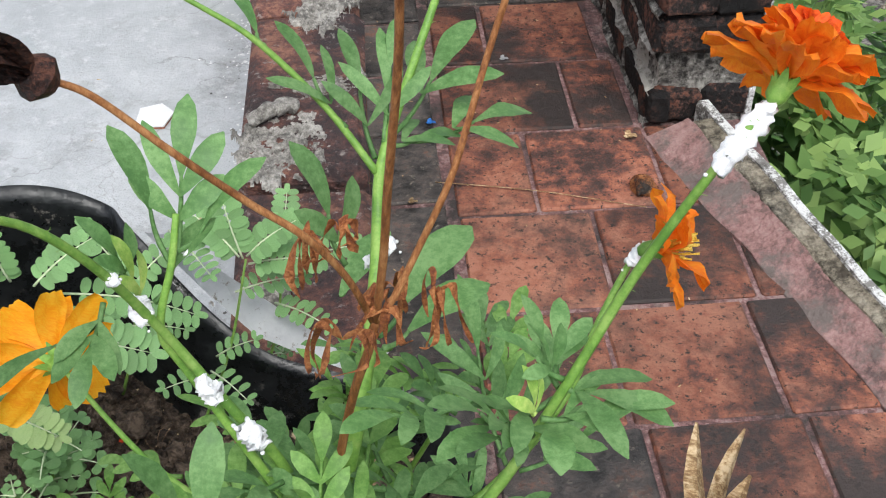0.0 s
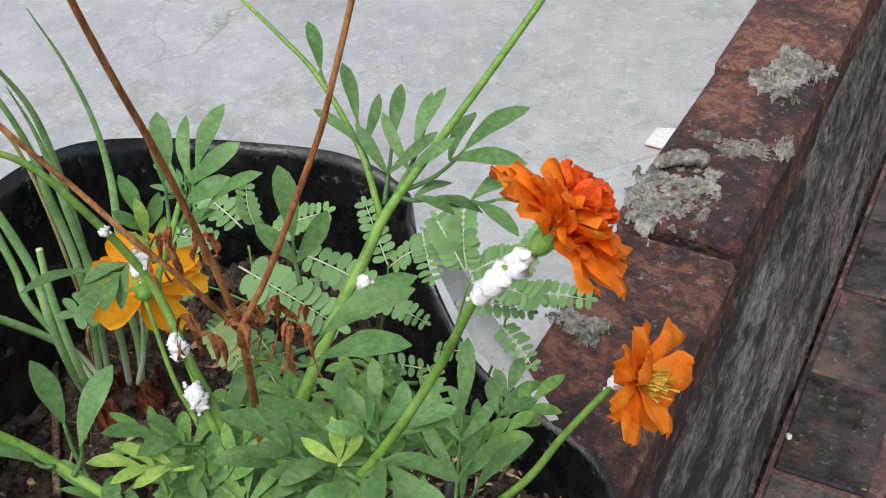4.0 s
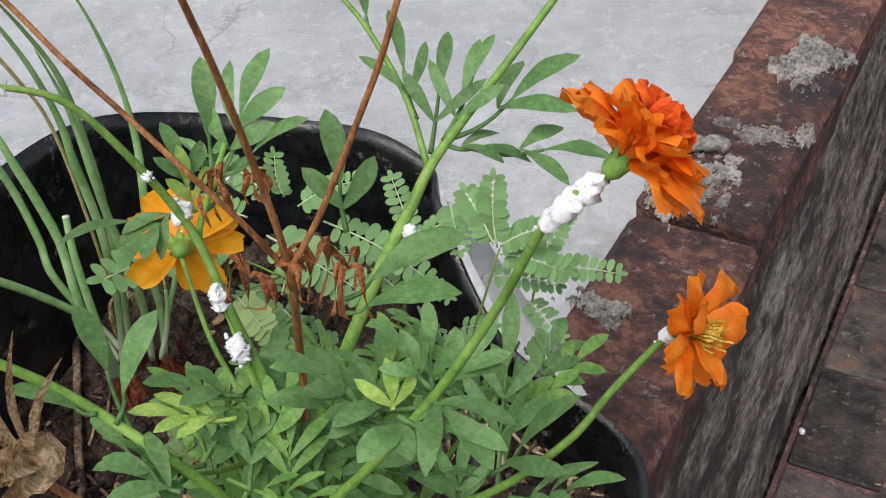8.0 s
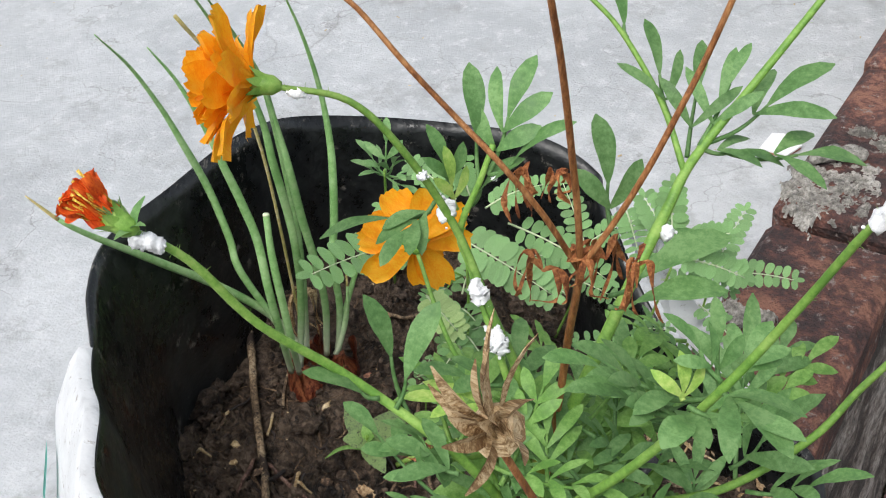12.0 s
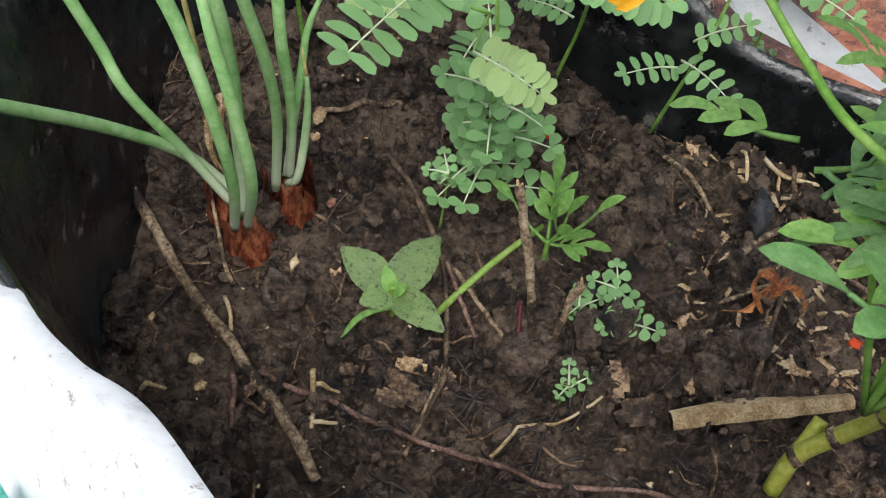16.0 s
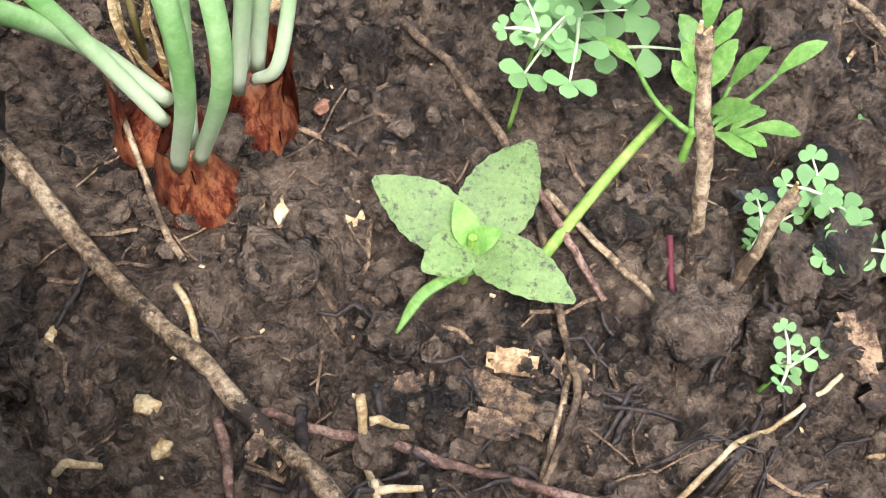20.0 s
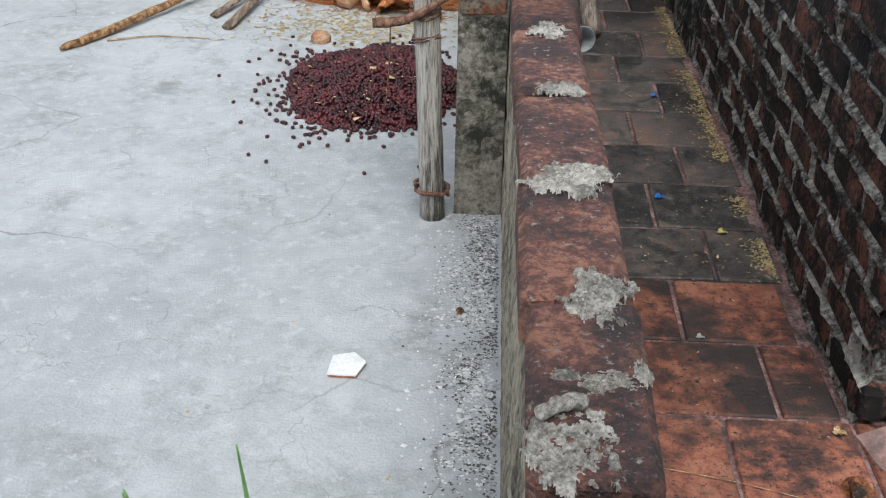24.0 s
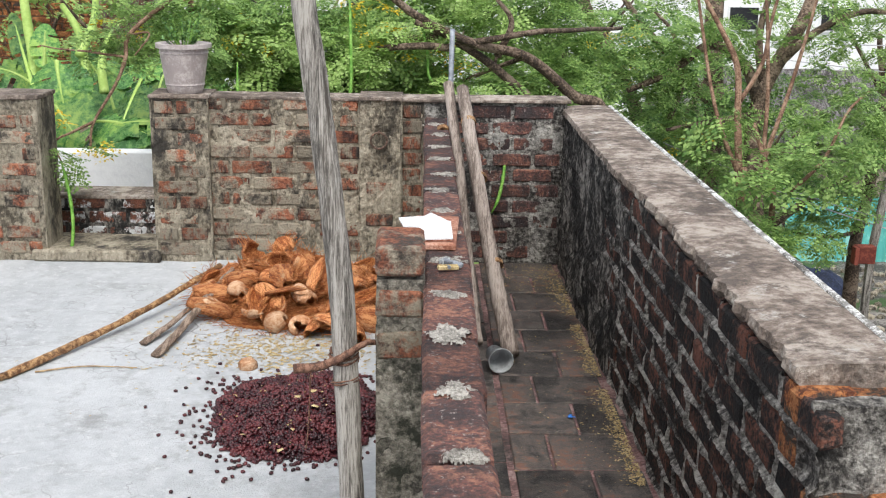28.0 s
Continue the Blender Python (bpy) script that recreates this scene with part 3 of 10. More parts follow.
for x0, x1, nm in ((-1.40, -1.11, "corner_pier"), (-0.33, -0.12, "ring_pier")):
    pier = thing(nm, "square brick pier with crumbling plaster, part of the end wall", "pier", kind="structure")
    wall_sheet(pier, x0, x1, 0, 0.87, FAR - 0.035, PLASTER_OLD, x0 * 9, 0.25)
    if nm == "corner_pier":
        brick_face(pier, x0 + 0.01, x1 - 0.01, 0.03, 0.86, FAR - 0.035, BRICK_WALL, skip=0.1)
    else:
        brick_face(pier, x0 + 0.02, x1 - 0.03, 0.2, 0.6, FAR - 0.035, BRICK_WALL, skip=0.6)
    for side in (x0, x1):
        part("pier_side", roughen(box(side - 0.004, side + 0.004, FAR - 0.03, FAR + 0.2, 0, 0.868), 0.003, 20, 3), PLASTER_OLD, pier)
    part("coping", roughen(box(x0 - 0.008, x1 + 0.008, FAR - 0.05, FAR + 0.22, 0.862, 0.882, 0.004), 0.005, 9, 3, x0), COPING, pier)
BRICK_LOW = surface("flaking_whitewashed_brick", [(0.1, (0.03, 0.018, 0.015)), (0.5, (0.10, 0.045, 0.032)), (0.9, (0.2, 0.08, 0.05))], 9, 9, 0.9, 0.8, 80, patch=((0.62, 0.63, 0.64), 7, 0.50, 0.58), vary=0.2)
low_wall = thing("low_wall", "low brick sill wall with peeling whitewash in a gap", "wall", kind="structure")
wall_sheet(low_wall, -2.2, -1.35, 0, 0.262, FAR + 0.32, BLACK_WALL, 8.0)
brick_face(low_wall, -2.2, -1.35, 0.03, 0.262, FAR + 0.32, BRICK_LOW, skip=0.05)
part("coping", roughen(box(-2.2, -1.35, FAR + 0.31, FAR + 0.55, 0.257, 0.278, 0.004), 0.005, 9, 3), COPING, low_wall)
part("sill", roughen(box(-2.05, -1.38, FAR - 0.07, FAR + 0.34, 0.0, 0.062, 0.01), 0.008, 7, 5), PLASTER_OLD, low_wall)
left_pier = thing("gate_pier", "square brick pier beside a gap in the end wall", "pier", kind="structure")
wall_sheet(left_pier, -2.75, -1.975, 0, 0.85, FAR - 0.04, PLASTER_OLD, 31.0, 0.28)
brick_face(left_pier, -2.75, -1.99, 0.03, 0.84, FAR - 0.04, BRICK_WALL, skip=0.1)
part("pier_side", roughen(box(-1.979, -1.971, FAR - 0.035, FAR + 0.23, 0, 0.848), 0.003, 20, 3), PLASTER_OLD, left_pier)
part("coping", roughen(box(-2.78, -1.965, FAR - 0.05, FAR + 0.25, 0.845, 0.868, 0.004), 0.005, 9, 3), COPING, left_pier)
# walls that close the terrace out of view
side_wall = part("wall_west", box(-4.2, -4.0, -2.2, FAR + 0.2, -0.14, 0.9), PLASTER_OLD)
tagged(side_wall, "plain plastered terrace parapet", "wall", kind="structure")
back_wall = part("wall_south", box(-4.2, 1.6, -2.4, -2.2, -0.14, 0.9), PLASTER_OLD)
tagged(back_wall, "plain plastered terrace parapet", "wall", kind="structure")
west_end = part("wall_north_west", box(-4.0, -2.75, FAR, FAR + 0.2, -0.14, 0.85), PLASTER_OLD)
tagged(west_end, "plain plastered terrace parapet", "wall", kind="structure")

# pier built against the dividing wall
pier = thing("side_pier", "short brick pier with mossy render against the dividing wall", "pier", kind="structure")
part("wall_core", box(-0.122, 0.004, 3.34, 3.56, 0.0, 0.78), PLASTER_MOSS, pier)
ob = part("render", grid_wall(0.128, 0.66, 0.012, 0.008, 12.0, 3.0), PLASTER_MOSS, pier)
ob.location = (-0.124, 3.338, 0.0)
pm = [slab_mesh("brick", 0.128, 0.235, 0.08, 0.010, 0.006, 9.0 * k, BRICK_WALL) for k in range(3)]
for k, z in enumerate((0.56, 0.675, 0.79)):
    share(pm[k], "brick", pier, pose(-0.062, 3.45, z, 0, 0, 1))


# ---- the grow bag and its soil, in coordinates of the bag, which BAG_AT carries into the world ----
BAG_AT = Matrix(((0.96364, 0.04676, 0.11877, -0.17161), (-0.04163, 0.97016, -0.04416, 0.06805), (-0.12067, 0.03869, 0.96376, 0.02911), (0, 0, 0, 1)))  # the bag leans a little
earlier = set(bpy.data.objects)
BAG_BLACK = surface("black_plastic_lining", [(0.1, (0.004, 0.005, 0.005)), (0.6, (0.008, 0.009, 0.010)), (0.95, (0.018, 0.020, 0.020))], 9, 8, 0.32, 0.5, 16,
                    specks=((0.13, 0.12, 0.105), 60, 0.66, 0.76), spec=0.5, depth=0.004)
BAG_WHITE = surface("white_plastic_sacking", [(0.05, (0.42, 0.43, 0.44)), (0.4, (0.60, 0.61, 0.62)), (0.9, (0.70, 0.71, 0.72))], 4, 8, 0.5, 0.6, 14,
                    specks=((0.30, 0.27, 0.24), 150, 0.66, 0.76), spec=0.45, depth=0.004)
TEAL = surface("teal_print", [(0.3, (0.10, 0.45, 0.38)), (0.7, (0.16, 0.56, 0.48))], 9, 6, 0.5, 0.2, 30)
# black patches: wet soil, and the shade of crevices put into the colour
SOIL = surface("damp_brown_soil", [(0.03, (0.018, 0.011, 0.008)), (0.33, (0.062, 0.041, 0.028)), (0.6, (0.128, 0.088, 0.062)), (0.92, (0.21, 0.152, 0.110))], 24, 12, 0.55, 1.0, 300,
               patch=((0.010, 0.007, 0.006), 26, 0.56, 0.70), specks=((0.24, 0.18, 0.13), 300, 0.68, 0.78), spec=0.5, depth=0.010)
SOIL_Z = 0.878
bag = thing("grow_bag", "black-lined white plastic grow bag full of soil and weeds", "grow bag", (-0.05, 0.84, 0.55))
RIM = [(-0.218, 0.890, 1.009), (-0.215, 0.956, 0.980), (-0.132, 1.019, 0.968), (-0.071, 1.032, 0.973), (-0.028, 1.031, 0.963), (-0.004, 0.999, 0.968), (0.071, 0.951, 0.927), (0.183, 0.917, 0.921), (0.207, 0.807, 0.921), (0.166, 0.699, 0.958),
       (0.086, 0.635, 1.028), (0.030, 0.603, 1.085), (-0.002, 0.594, 1.106), (-0.038, 0.606, 1.098), (-0.077, 0.639, 1.079), (-0.105, 0.656, 1.062), (-0.133, 0.679, 1.050), (-0.187, 0.739, 1.039), (-0.205, 0.806, 1.025)]


def closed_path(pts, n):
    P = [Vector(p) for p in pts]
    m = len(P)
    out = []
    for i in range(m):
        a, b, c, d = P[i - 1], P[i], P[(i + 1) % m], P[(i + 2) % m]
        for k in range(n):
            t = k / n
            out.append(0.5 * (2 * b + (c - a) * t + (2 * a - 5 * b + 4 * c - d) * t * t + (3 * b - a - 3 * c + d) * t ** 3))
    return out


rim = closed_path(RIM, 12)
MID = Vector((-0.05, 0.84, 0.0))


def near_side(p):
    """1 along the near side of the bag, where the white sacking is turned outwards, 0 elsewhere."""
    a = math.degrees(math.atan2(p.y - MID.y, p.x - MID.x))
    return max(0.0, min(1.0, (a + 130) / 14)) * max(0.0, min(1.0, (-40 - a) / 14))


def ring_at(shift, z=None, drop=0.0, wav=0.0, seed=0.0, near=None):
    """The rim's outline moved outwards by shift, at height z or that far under the rim; near: shift and drop on the near side."""
    out = []
    for i, p in enumerate(rim):
        d = Vector((p.x - MID.x, p.y - MID.y, 0))
        d.normalize()
        w = wav * noise.noise(Vector((p.x * 14 + seed, p.y * 14, seed + (z or 0) * 9)))
        f = near_side(p) if near else 0.0
        ns, nd = near or (0.0, 0.0)
        q = p + d * ((shift + w) * (1 - f) + ns * f)
        q.z = (z if z is not None else p.z - drop) * (1 - f) + (p.z - nd) * f
        out.append(q - bag.location)
    return out


def skin(rings, name, material, parent, label=""):
    bm = bmesh.new()
    vs = [[bm.verts.new(p) for p in r] for r in rings]
    n = len(vs[0])
    for a, b in zip(vs, vs[1:]):
        for i in range(n):
            bm.faces.new((a[i], a[(i + 1) % n], b[(i + 1) % n], b[i]))
    return part(name, bm, material, parent, label, smooth=True)


lining = [ring_at(-0.034, 0.80, wav=0.004), ring_at(-0.024, 0.86, wav=0.006, seed=1), ring_at(-0.010, drop=0.035, wav=0.006, seed=2, near=(-0.008, 0.04)), ring_at(-0.003, drop=0.012, wav=0.003, seed=3, near=(-0.005, 0.02)),
          ring_at(0.0005, drop=0.0, wav=0.001, seed=4, near=(-0.003, 0.006)), ring_at(0.003, drop=0.002, wav=0.001, seed=4, near=(-0.002, 0.005)), ring_at(0.005, drop=0.014, wav=0.002, seed=5, near=(-0.001, 0.006)),
          ring_at(0.008, drop=0.045, wav=0.004, seed=6, near=(0.001, 0.012)), ring_at(0.012, drop=0.09, wav=0.006, seed=7, near=(0.001, 0.016)), ring_at(0.017, drop=0.15, wav=0.007, seed=8, near=(0.001, 0.020)),
          ring_at(0.021, drop=0.23, wav=0.007, seed=9, near=(0.001, 0.024)), ring_at(0.022, drop=0.30, wav=0.007, seed=9, near=(0.001, 0.028))]
skin(lining, "lining", BAG_BLACK, bag, "shiny black plastic lining folded over the rim")
outer = [ring_at(0.003, drop=0.03, wav=0.003, seed=6, near=(-0.003, 0.002)), ring_at(0.004, drop=0.034, wav=0.003, seed=6, near=(0.003, -0.003)), ring_at(0.010, drop=0.06, wav=0.005, seed=7, near=(0.009, 0.004)),
         ring_at(0.018, drop=0.09, wav=0.006, seed=8, near=(0.022, 0.03)), ring_at(0.03, 0.78, wav=0.008, seed=8, near=(0.036, 0.09)), ring_at(0.038, 0.70, wav=0.008, seed=9, near=(0.050, 0.2)),
         ring_at(0.03, 0.58, wav=0.006, seed=10), ring_at(0.0, 0.552, wav=0.002, seed=11), ring_at(-0.12, 0.55)]
skin(outer, "sack", BAG_WHITE, bag, "grubby white woven plastic outside with teal print")
# loose white corner of the sack standing beside the low rim
flap = bmesh.new()
a = [Vector(p) for p in ((0.016, 1.012, 0.958), (0.044, 0.992, 0.952), (0.080, 0.971, 0.945), (0.112, 0.953, 0.936), (0.140, 0.938, 0.926))]
b2 = [Vector(p) for p in ((0.002, 1.000, 0.970), (0.036, 0.977, 0.951), (0.072, 0.955, 0.933), (0.102, 0.945, 0.929), (0.136, 0.934, 0.926))]
va = [flap.verts.new(p - bag.location) for p in a]
vb = [flap.verts.new(p - bag.location) for p in b2]
for i in range(4):
    flap.faces.new((va[i], va[i + 1], vb[i + 1], vb[i]))
bmesh.ops.solidify(flap, geom=flap.faces[:], thickness=0.0012)
part("flap", flap, BAG_WHITE, bag, "white folded corner of the sack")
# printed mark on the white near corner
PRINT_AT = Vector((-0.1215, 0.6360, 1.0285))
across, downward = Vector((0.77, -0.64, 0.0)), Vector((-0.166, -0.198, -0.966))
mark = bmesh.new()
p = [PRINT_AT, PRINT_AT + across * 0.012, PRINT_AT + across * 0.006 + downward * 0.055, PRINT_AT - across * 0.010 + downward * 0.055]
mark.faces.new([mark.verts.new(q - bag.location) for q in p])
bmesh.ops.solidify(mark, geom=mark.faces[:], thickness=0.001)
part("print", mark, TEAL, bag, "teal printed bar")
stand = part("brick_stand", box(-0.24, -0.006, 0.68, 1.0, 0.0, 0.60, 0.01), BRICK_WALL)
tagged(stand, "plain brick stand under the grow bag", "stand")
earlier.add(stand)

soil = thing("soil", "damp crumbly brown potting soil in the grow bag", "soil", (-0.05, 0.84, 0.86), kind="stuff")


def soil_height(x, y):
    p = Vector((x, y, 0))
    h = 0.009 * noise.fractal(p * 9, 1.0, 2.0, 3)
    zone = max(0.0, min(1.0, 0.55 + 2.6 * noise.noise(p * 9 + Vector((1, 7, 0))) + (0.35 if x < -0.02 and y < 0.80 else 0.0)))
    q = p + noise.noise_vector(p * 38) * 0.013 + noise.noise_vector(p * 120) * 0.004
    cells = noise.voronoi(q * 40)[0]
    clod = min(1.0, 2.2 * (cells[1] - cells[0]))          # broken blocks with cracks between them
    fine = noise.voronoi((q + noise.noise_vector(p * 260) * 0.0025) * 120)[0]
    crumb = min(1.0, 1.6 * (fine[1] - fine[0]))
    lift = 0.55 + 1.1 * noise.noise(p * 26 + Vector((5, 1, 0)))
    return h - 0.012 + zone * (0.017 * clod * max(0.0, lift) + 0.0050 * crumb * (0.5 + clod)) + 0.0065 * noise.fractal(p * 70, 0.75, 2.1, 6) * (0.35 + zone)


NX, NY = 600, 530
X0, X1, Y0, Y1 = -0.262, 0.215, 0.572, 1.04
rim2 = [(p.x, p.y) for p in rim]


def inside(x, y):
    c = False
    j = len(rim2) - 1
    for i in range(len(rim2)):
        (xi, yi), (xj, yj) = rim2[i], rim2[j]
        if (yi > y) != (yj > y) and x < (xj - xi) * (y - yi) / (yj - yi) + xi:
            c = not c
        j = i
    return c


gx, gy = np.meshgrid(np.linspace(X0, X1, NX + 1), np.linspace(Y0, Y1, NY + 1), indexing="ij")
held = np.zeros(gx.shape, bool)
for (xi, yi), (xj, yj) in zip(rim2, rim2[-1:] + rim2[:-1]):
    if yi != yj:
        held ^= ((yi > gy) != (yj > gy)) & (gx < (xj - xi) * (gy - yi) / (yj - yi) + xi)
number = -np.ones(gx.shape, int)
number[held] = np.arange(held.sum())
soil_verts = [(x + 0.05, y - 0.84, SOIL_Z - 0.86 + soil_height(x, y)) for x, y in zip(gx[held].tolist(), gy[held].tolist())]
quads = np.stack([number[:-1, :-1], number[1:, :-1], number[1:, 1:], number[:-1, 1:]], -1).reshape(-1, 4)
quads = quads[(quads >= 0).all(1)]
soil_mesh = bpy.data.meshes.new("soil_surface")
soil_mesh.from_pydata(soil_verts, [], quads.tolist())
soil_mesh.materials.append(SOIL)
soil_mesh.polygons.foreach_set("use_smooth", [True] * len(soil_mesh.polygons))
new("soil_surface", soil_mesh).parent = soil
random.seed(21)


def on_soil(x, y, dz=0.0):
    return Vector((x, y, SOIL_Z + soil_height(x, y) + dz))


def clod_mesh(seed, sub=3):
    """A crumbly lump of earth, about 1 across."""
    bm = bmesh.new()
    bmesh.ops.create_icosphere(bm, subdivisions=sub, radius=0.5)
    for v in bm.verts:
        p = v.co * 2
        n = 1 + 0.7 * noise.noise(p * 1.3 + Vector((seed, 0, 0))) + 0.5 * noise.noise(p * 3.1 + Vector((0, seed, 0))) + 0.32 * noise.noise(p * 7 + Vector((0, 0, seed)))
        v.co = Vector((v.co.x * n, v.co.y * n, v.co.z * n * 0.75))
    return shape_of(bm)


def shape_of(bm):
    bm.verts.index_update()
    v = [tuple(x.co) for x in bm.verts]
    f = [tuple(x.index for x in fc.verts) for fc in bm.faces]
    bm.free()
    return v, f


def many(name, verts, faces, places, material, parent, smooth=True):
    """One mesh of many small pieces: the same little shape at each place, a 4 x 4 matrix."""
    V = np.array([(*v, 1.0) for v in verts])
    M = np.array([[list(r) for r in m] for m in places])
    P = np.einsum("kij,nj->kni", M, V)[:, :, :3].reshape(-1, 3)
    n = len(verts)
    F = [tuple(i + k * n for i in f) for k in range(len(places)) for f in faces]
    me = bpy.data.meshes.new(name)
    me.from_pydata(P.tolist(), [], F)
    me.materials.append(material)
    if smooth:
        me.polygons.foreach_set("use_smooth", [True] * len(me.polygons))
    ob = new(name, me)
    ob.parent = parent
    return ob


FLAKE = ([(-0.5, -0.3, 0), (0.4, -0.35, 0.08), (0.55, 0.25, 0), (-0.3, 0.35, 0.1), (0, 0, 0.16)], [(0, 1, 4), (1, 2, 4), (2, 3, 4), (3, 0, 4)])


def soil_spots(n, lo, hi, lift=0.2, power=2.5):
    out = []
    while len(out) < n:
        x, y = random.uniform(-0.24, 0.19), random.uniform(0.60, 1.03)
        if not inside(x, y) or abs((x + 0.2240) * 0.154 + (y - 0.8680) * 0.155) < 0.0024 or (x > 0.0 and y < 0.77 and random.random() < 0.7):
            continue
        r = lo + (hi - lo) * random.random() ** power
        c = on_soil(x, y, r * lift) - soil.location
        out.append(pose(c.x, c.y, c.z, random.uniform(-40, 40), random.uniform(-40, 40), random.uniform(0, 360)) @ Matrix.Scale(r, 4))
    return out


for k in range(5):
    many("clods", *clod_mesh(k * 7.7), soil_spots(40, 0.006, 0.020, 0.30), SOIL, soil)
    many("lumps", *clod_mesh(k * 5.3 + 20, 2), soil_spots(150, 0.003, 0.011, 0.35), SOIL, soil, False)
    many("crumbs", *clod_mesh(k * 3.1 + 50, 1), soil_spots(520, 0.0014, 0.0065, 0.4), SOIL, soil)


# ---- litter on the soil ----
TWIG = surface("weathered_twig", [(0.1, (0.03, 0.02, 0.014)), (0.5, (0.12, 0.078, 0.05)), (0.9, (0.28, 0.19, 0.12))], 90, 8, 0.8, 0.8, 220, depth=0.0012, vary=0.3)
TWIG_LIGHT = surface("pale_dry_twig", [(0.1, (0.06, 0.04, 0.026)), (0.5, (0.24, 0.165, 0.10)), (0.9, (0.46, 0.36, 0.24))], 120, 9, 0.8, 0.8, 260, stretch=(0.5, 0.5, 0.5), depth=0.001, patch=((0.03, 0.02, 0.015), 60, 0.54, 0.62))
TWIG_RED = surface("red_brown_twig", [(0.1, (0.05, 0.028, 0.022)), (0.5, (0.145, 0.078, 0.058)), (0.9, (0.29, 0.19, 0.15))], 110, 8, 0.7, 0.6, 260, depth=0.001)
TWIG_BLACK = surface("rotten_black_root", [(0.1, (0.008, 0.006, 0.006)), (0.5, (0.025, 0.018, 0.016)), (0.9, (0.07, 0.05, 0.045))], 120, 8, 0.6, 0.7, 260, depth=0.001, spec=0.5)
TWIG_STRAW = surface("straw_splinter", [(0.1, (0.30, 0.19, 0.09)), (0.5, (0.50, 0.37, 0.20)), (0.9, (0.66, 0.54, 0.36))], 110, 8, 0.8, 0.5, 260, depth=0.001, vary=0.2)
ROT_LEAF = surface("rotting_leaf", [(0.1, (0.025, 0.016, 0.012)), (0.5, (0.09, 0.055, 0.036)), (0.9, (0.30, 0.20, 0.12))], 60, 9, 0.75, 0.8, 220, depth=0.0015, vary=0.4)
TAN_LEAF = surface("tan_dry_leaf", [(0.1, (0.16, 0.09, 0.045)), (0.5, (0.36, 0.24, 0.13)), (0.9, (0.54, 0.41, 0.26))], 70, 9, 0.75, 0.7, 220, depth=0.0015, vary=0.3)
STONE = surface("black_stone", [(0.1, (0.012, 0.012, 0.013)), (0.6, (0.04, 0.04, 0.042)), (0.9, (0.09, 0.09, 0.092))], 50, 9, 0.6, 0.5, 160, depth=0.002, spec=0.5)
PLATE_BIT = surface("terracotta_crumb", [(0.2, (0.16, 0.07, 0.045)), (0.8, (0.34, 0.17, 0.11))], 90, 6, 0.8, 0.5, 200)
RED_BIT = surface("red_petal_bit", [(0.2, (0.45, 0.03, 0.01)), (0.8, (0.70, 0.08, 0.02))], 80, 5, 0.6, 0.4, 160)


def twig(name, label, spots, r0, r1, material, category="twig", rough=0.0006, group="twigs on the soil", sides=8):
    """A twig that follows the soil through (x, y, lift) spots."""
    pts = [on_soil(x, y, dz + max(r0, r1) * 0.6) for x, y, dz in spots]
    path = smooth_path(pts, 8)
    # keep it on top of the clods it crosses
    zs = [max(p.z, on_soil(p.x, p.y).z + r0 + 0.0015) for p in path]
    for k in range(6):
        zs = [max(z, (zs[max(i - 1, 0)] + z + zs[min(i + 1, len(zs) - 1)]) / 3) for i, z in enumerate(zs)]
    for p, z in zip(path, zs):
        p.z = z
    root = thing(name, label, category, pts[0], group)
    bm = tube(bmesh.new(), [p - pts[0] for p in path], taper(len(path), r0, r1), sides)
    for v in bm.verts:
        v.co += noise.noise_vector(v.co * 220) * rough
    part("stalk", bm, material, root, smooth=True)
    return root


def crumpled(name, label, x, y, size, material, category, seed, lift=0.003, group="dry leaves on the soil", curl=0.5):
    """A dry leaf or bark flake, crumpled, lying on the soil."""
    p = on_soil(x, y, lift)
    root = thing(name, label, category, p, group)
    rnd = random.Random(seed)
    a = rnd.uniform(0, 6.28)
    n = 9
    bm = bmesh.new()
    g = {}
    for i in range(n):
        for j in range(n):
            u, v = i / (n - 1) * 2 - 1, j / (n - 1) * 2 - 1
            edge = 1 + 0.35 * noise.noise(Vector((u * 2 + seed, v * 2, 0)))
            if u * u + (v * 1.7) ** 2 > edge:
                continue
            z = size * 0.5 * (curl * v * v + 0.28 * noise.noise(Vector((u * 2.4, v * 2.4, seed))) + 0.14 * noise.noise(Vector((u * 6, v * 6, seed))))
            X, Y = u * size * 0.5, v * size * 0.42
            g[i, j] = bm.verts.new((X * math.cos(a) - Y * math.sin(a), X * math.sin(a) + Y * math.cos(a), z))
    for i, j in list(g):
        q = [g.get(k) for k in ((i, j), (i + 1, j), (i + 1, j + 1), (i, j + 1))]
        if all(q):
            bm.faces.new(q)
    part("blade", bm, material, root, smooth=True)
    return root


def chip(name, label, x, y, size, material, category, seed, flat=0.5, lift=0.0, group="chips on the soil"):
    p = on_soil(x, y, size * 0.15 + lift)
    root = thing(name, label, category, p, group)
    v, f = clod_mesh(seed, 2)
    rnd = random.Random(seed)
    many("piece", v, f, [pose(0, 0, 0, 0, 0, rnd.uniform(0, 360)) @ Matrix.Diagonal((size, size * rnd.uniform(0.4, 0.8), size * flat, 1))], material, root)
    return root


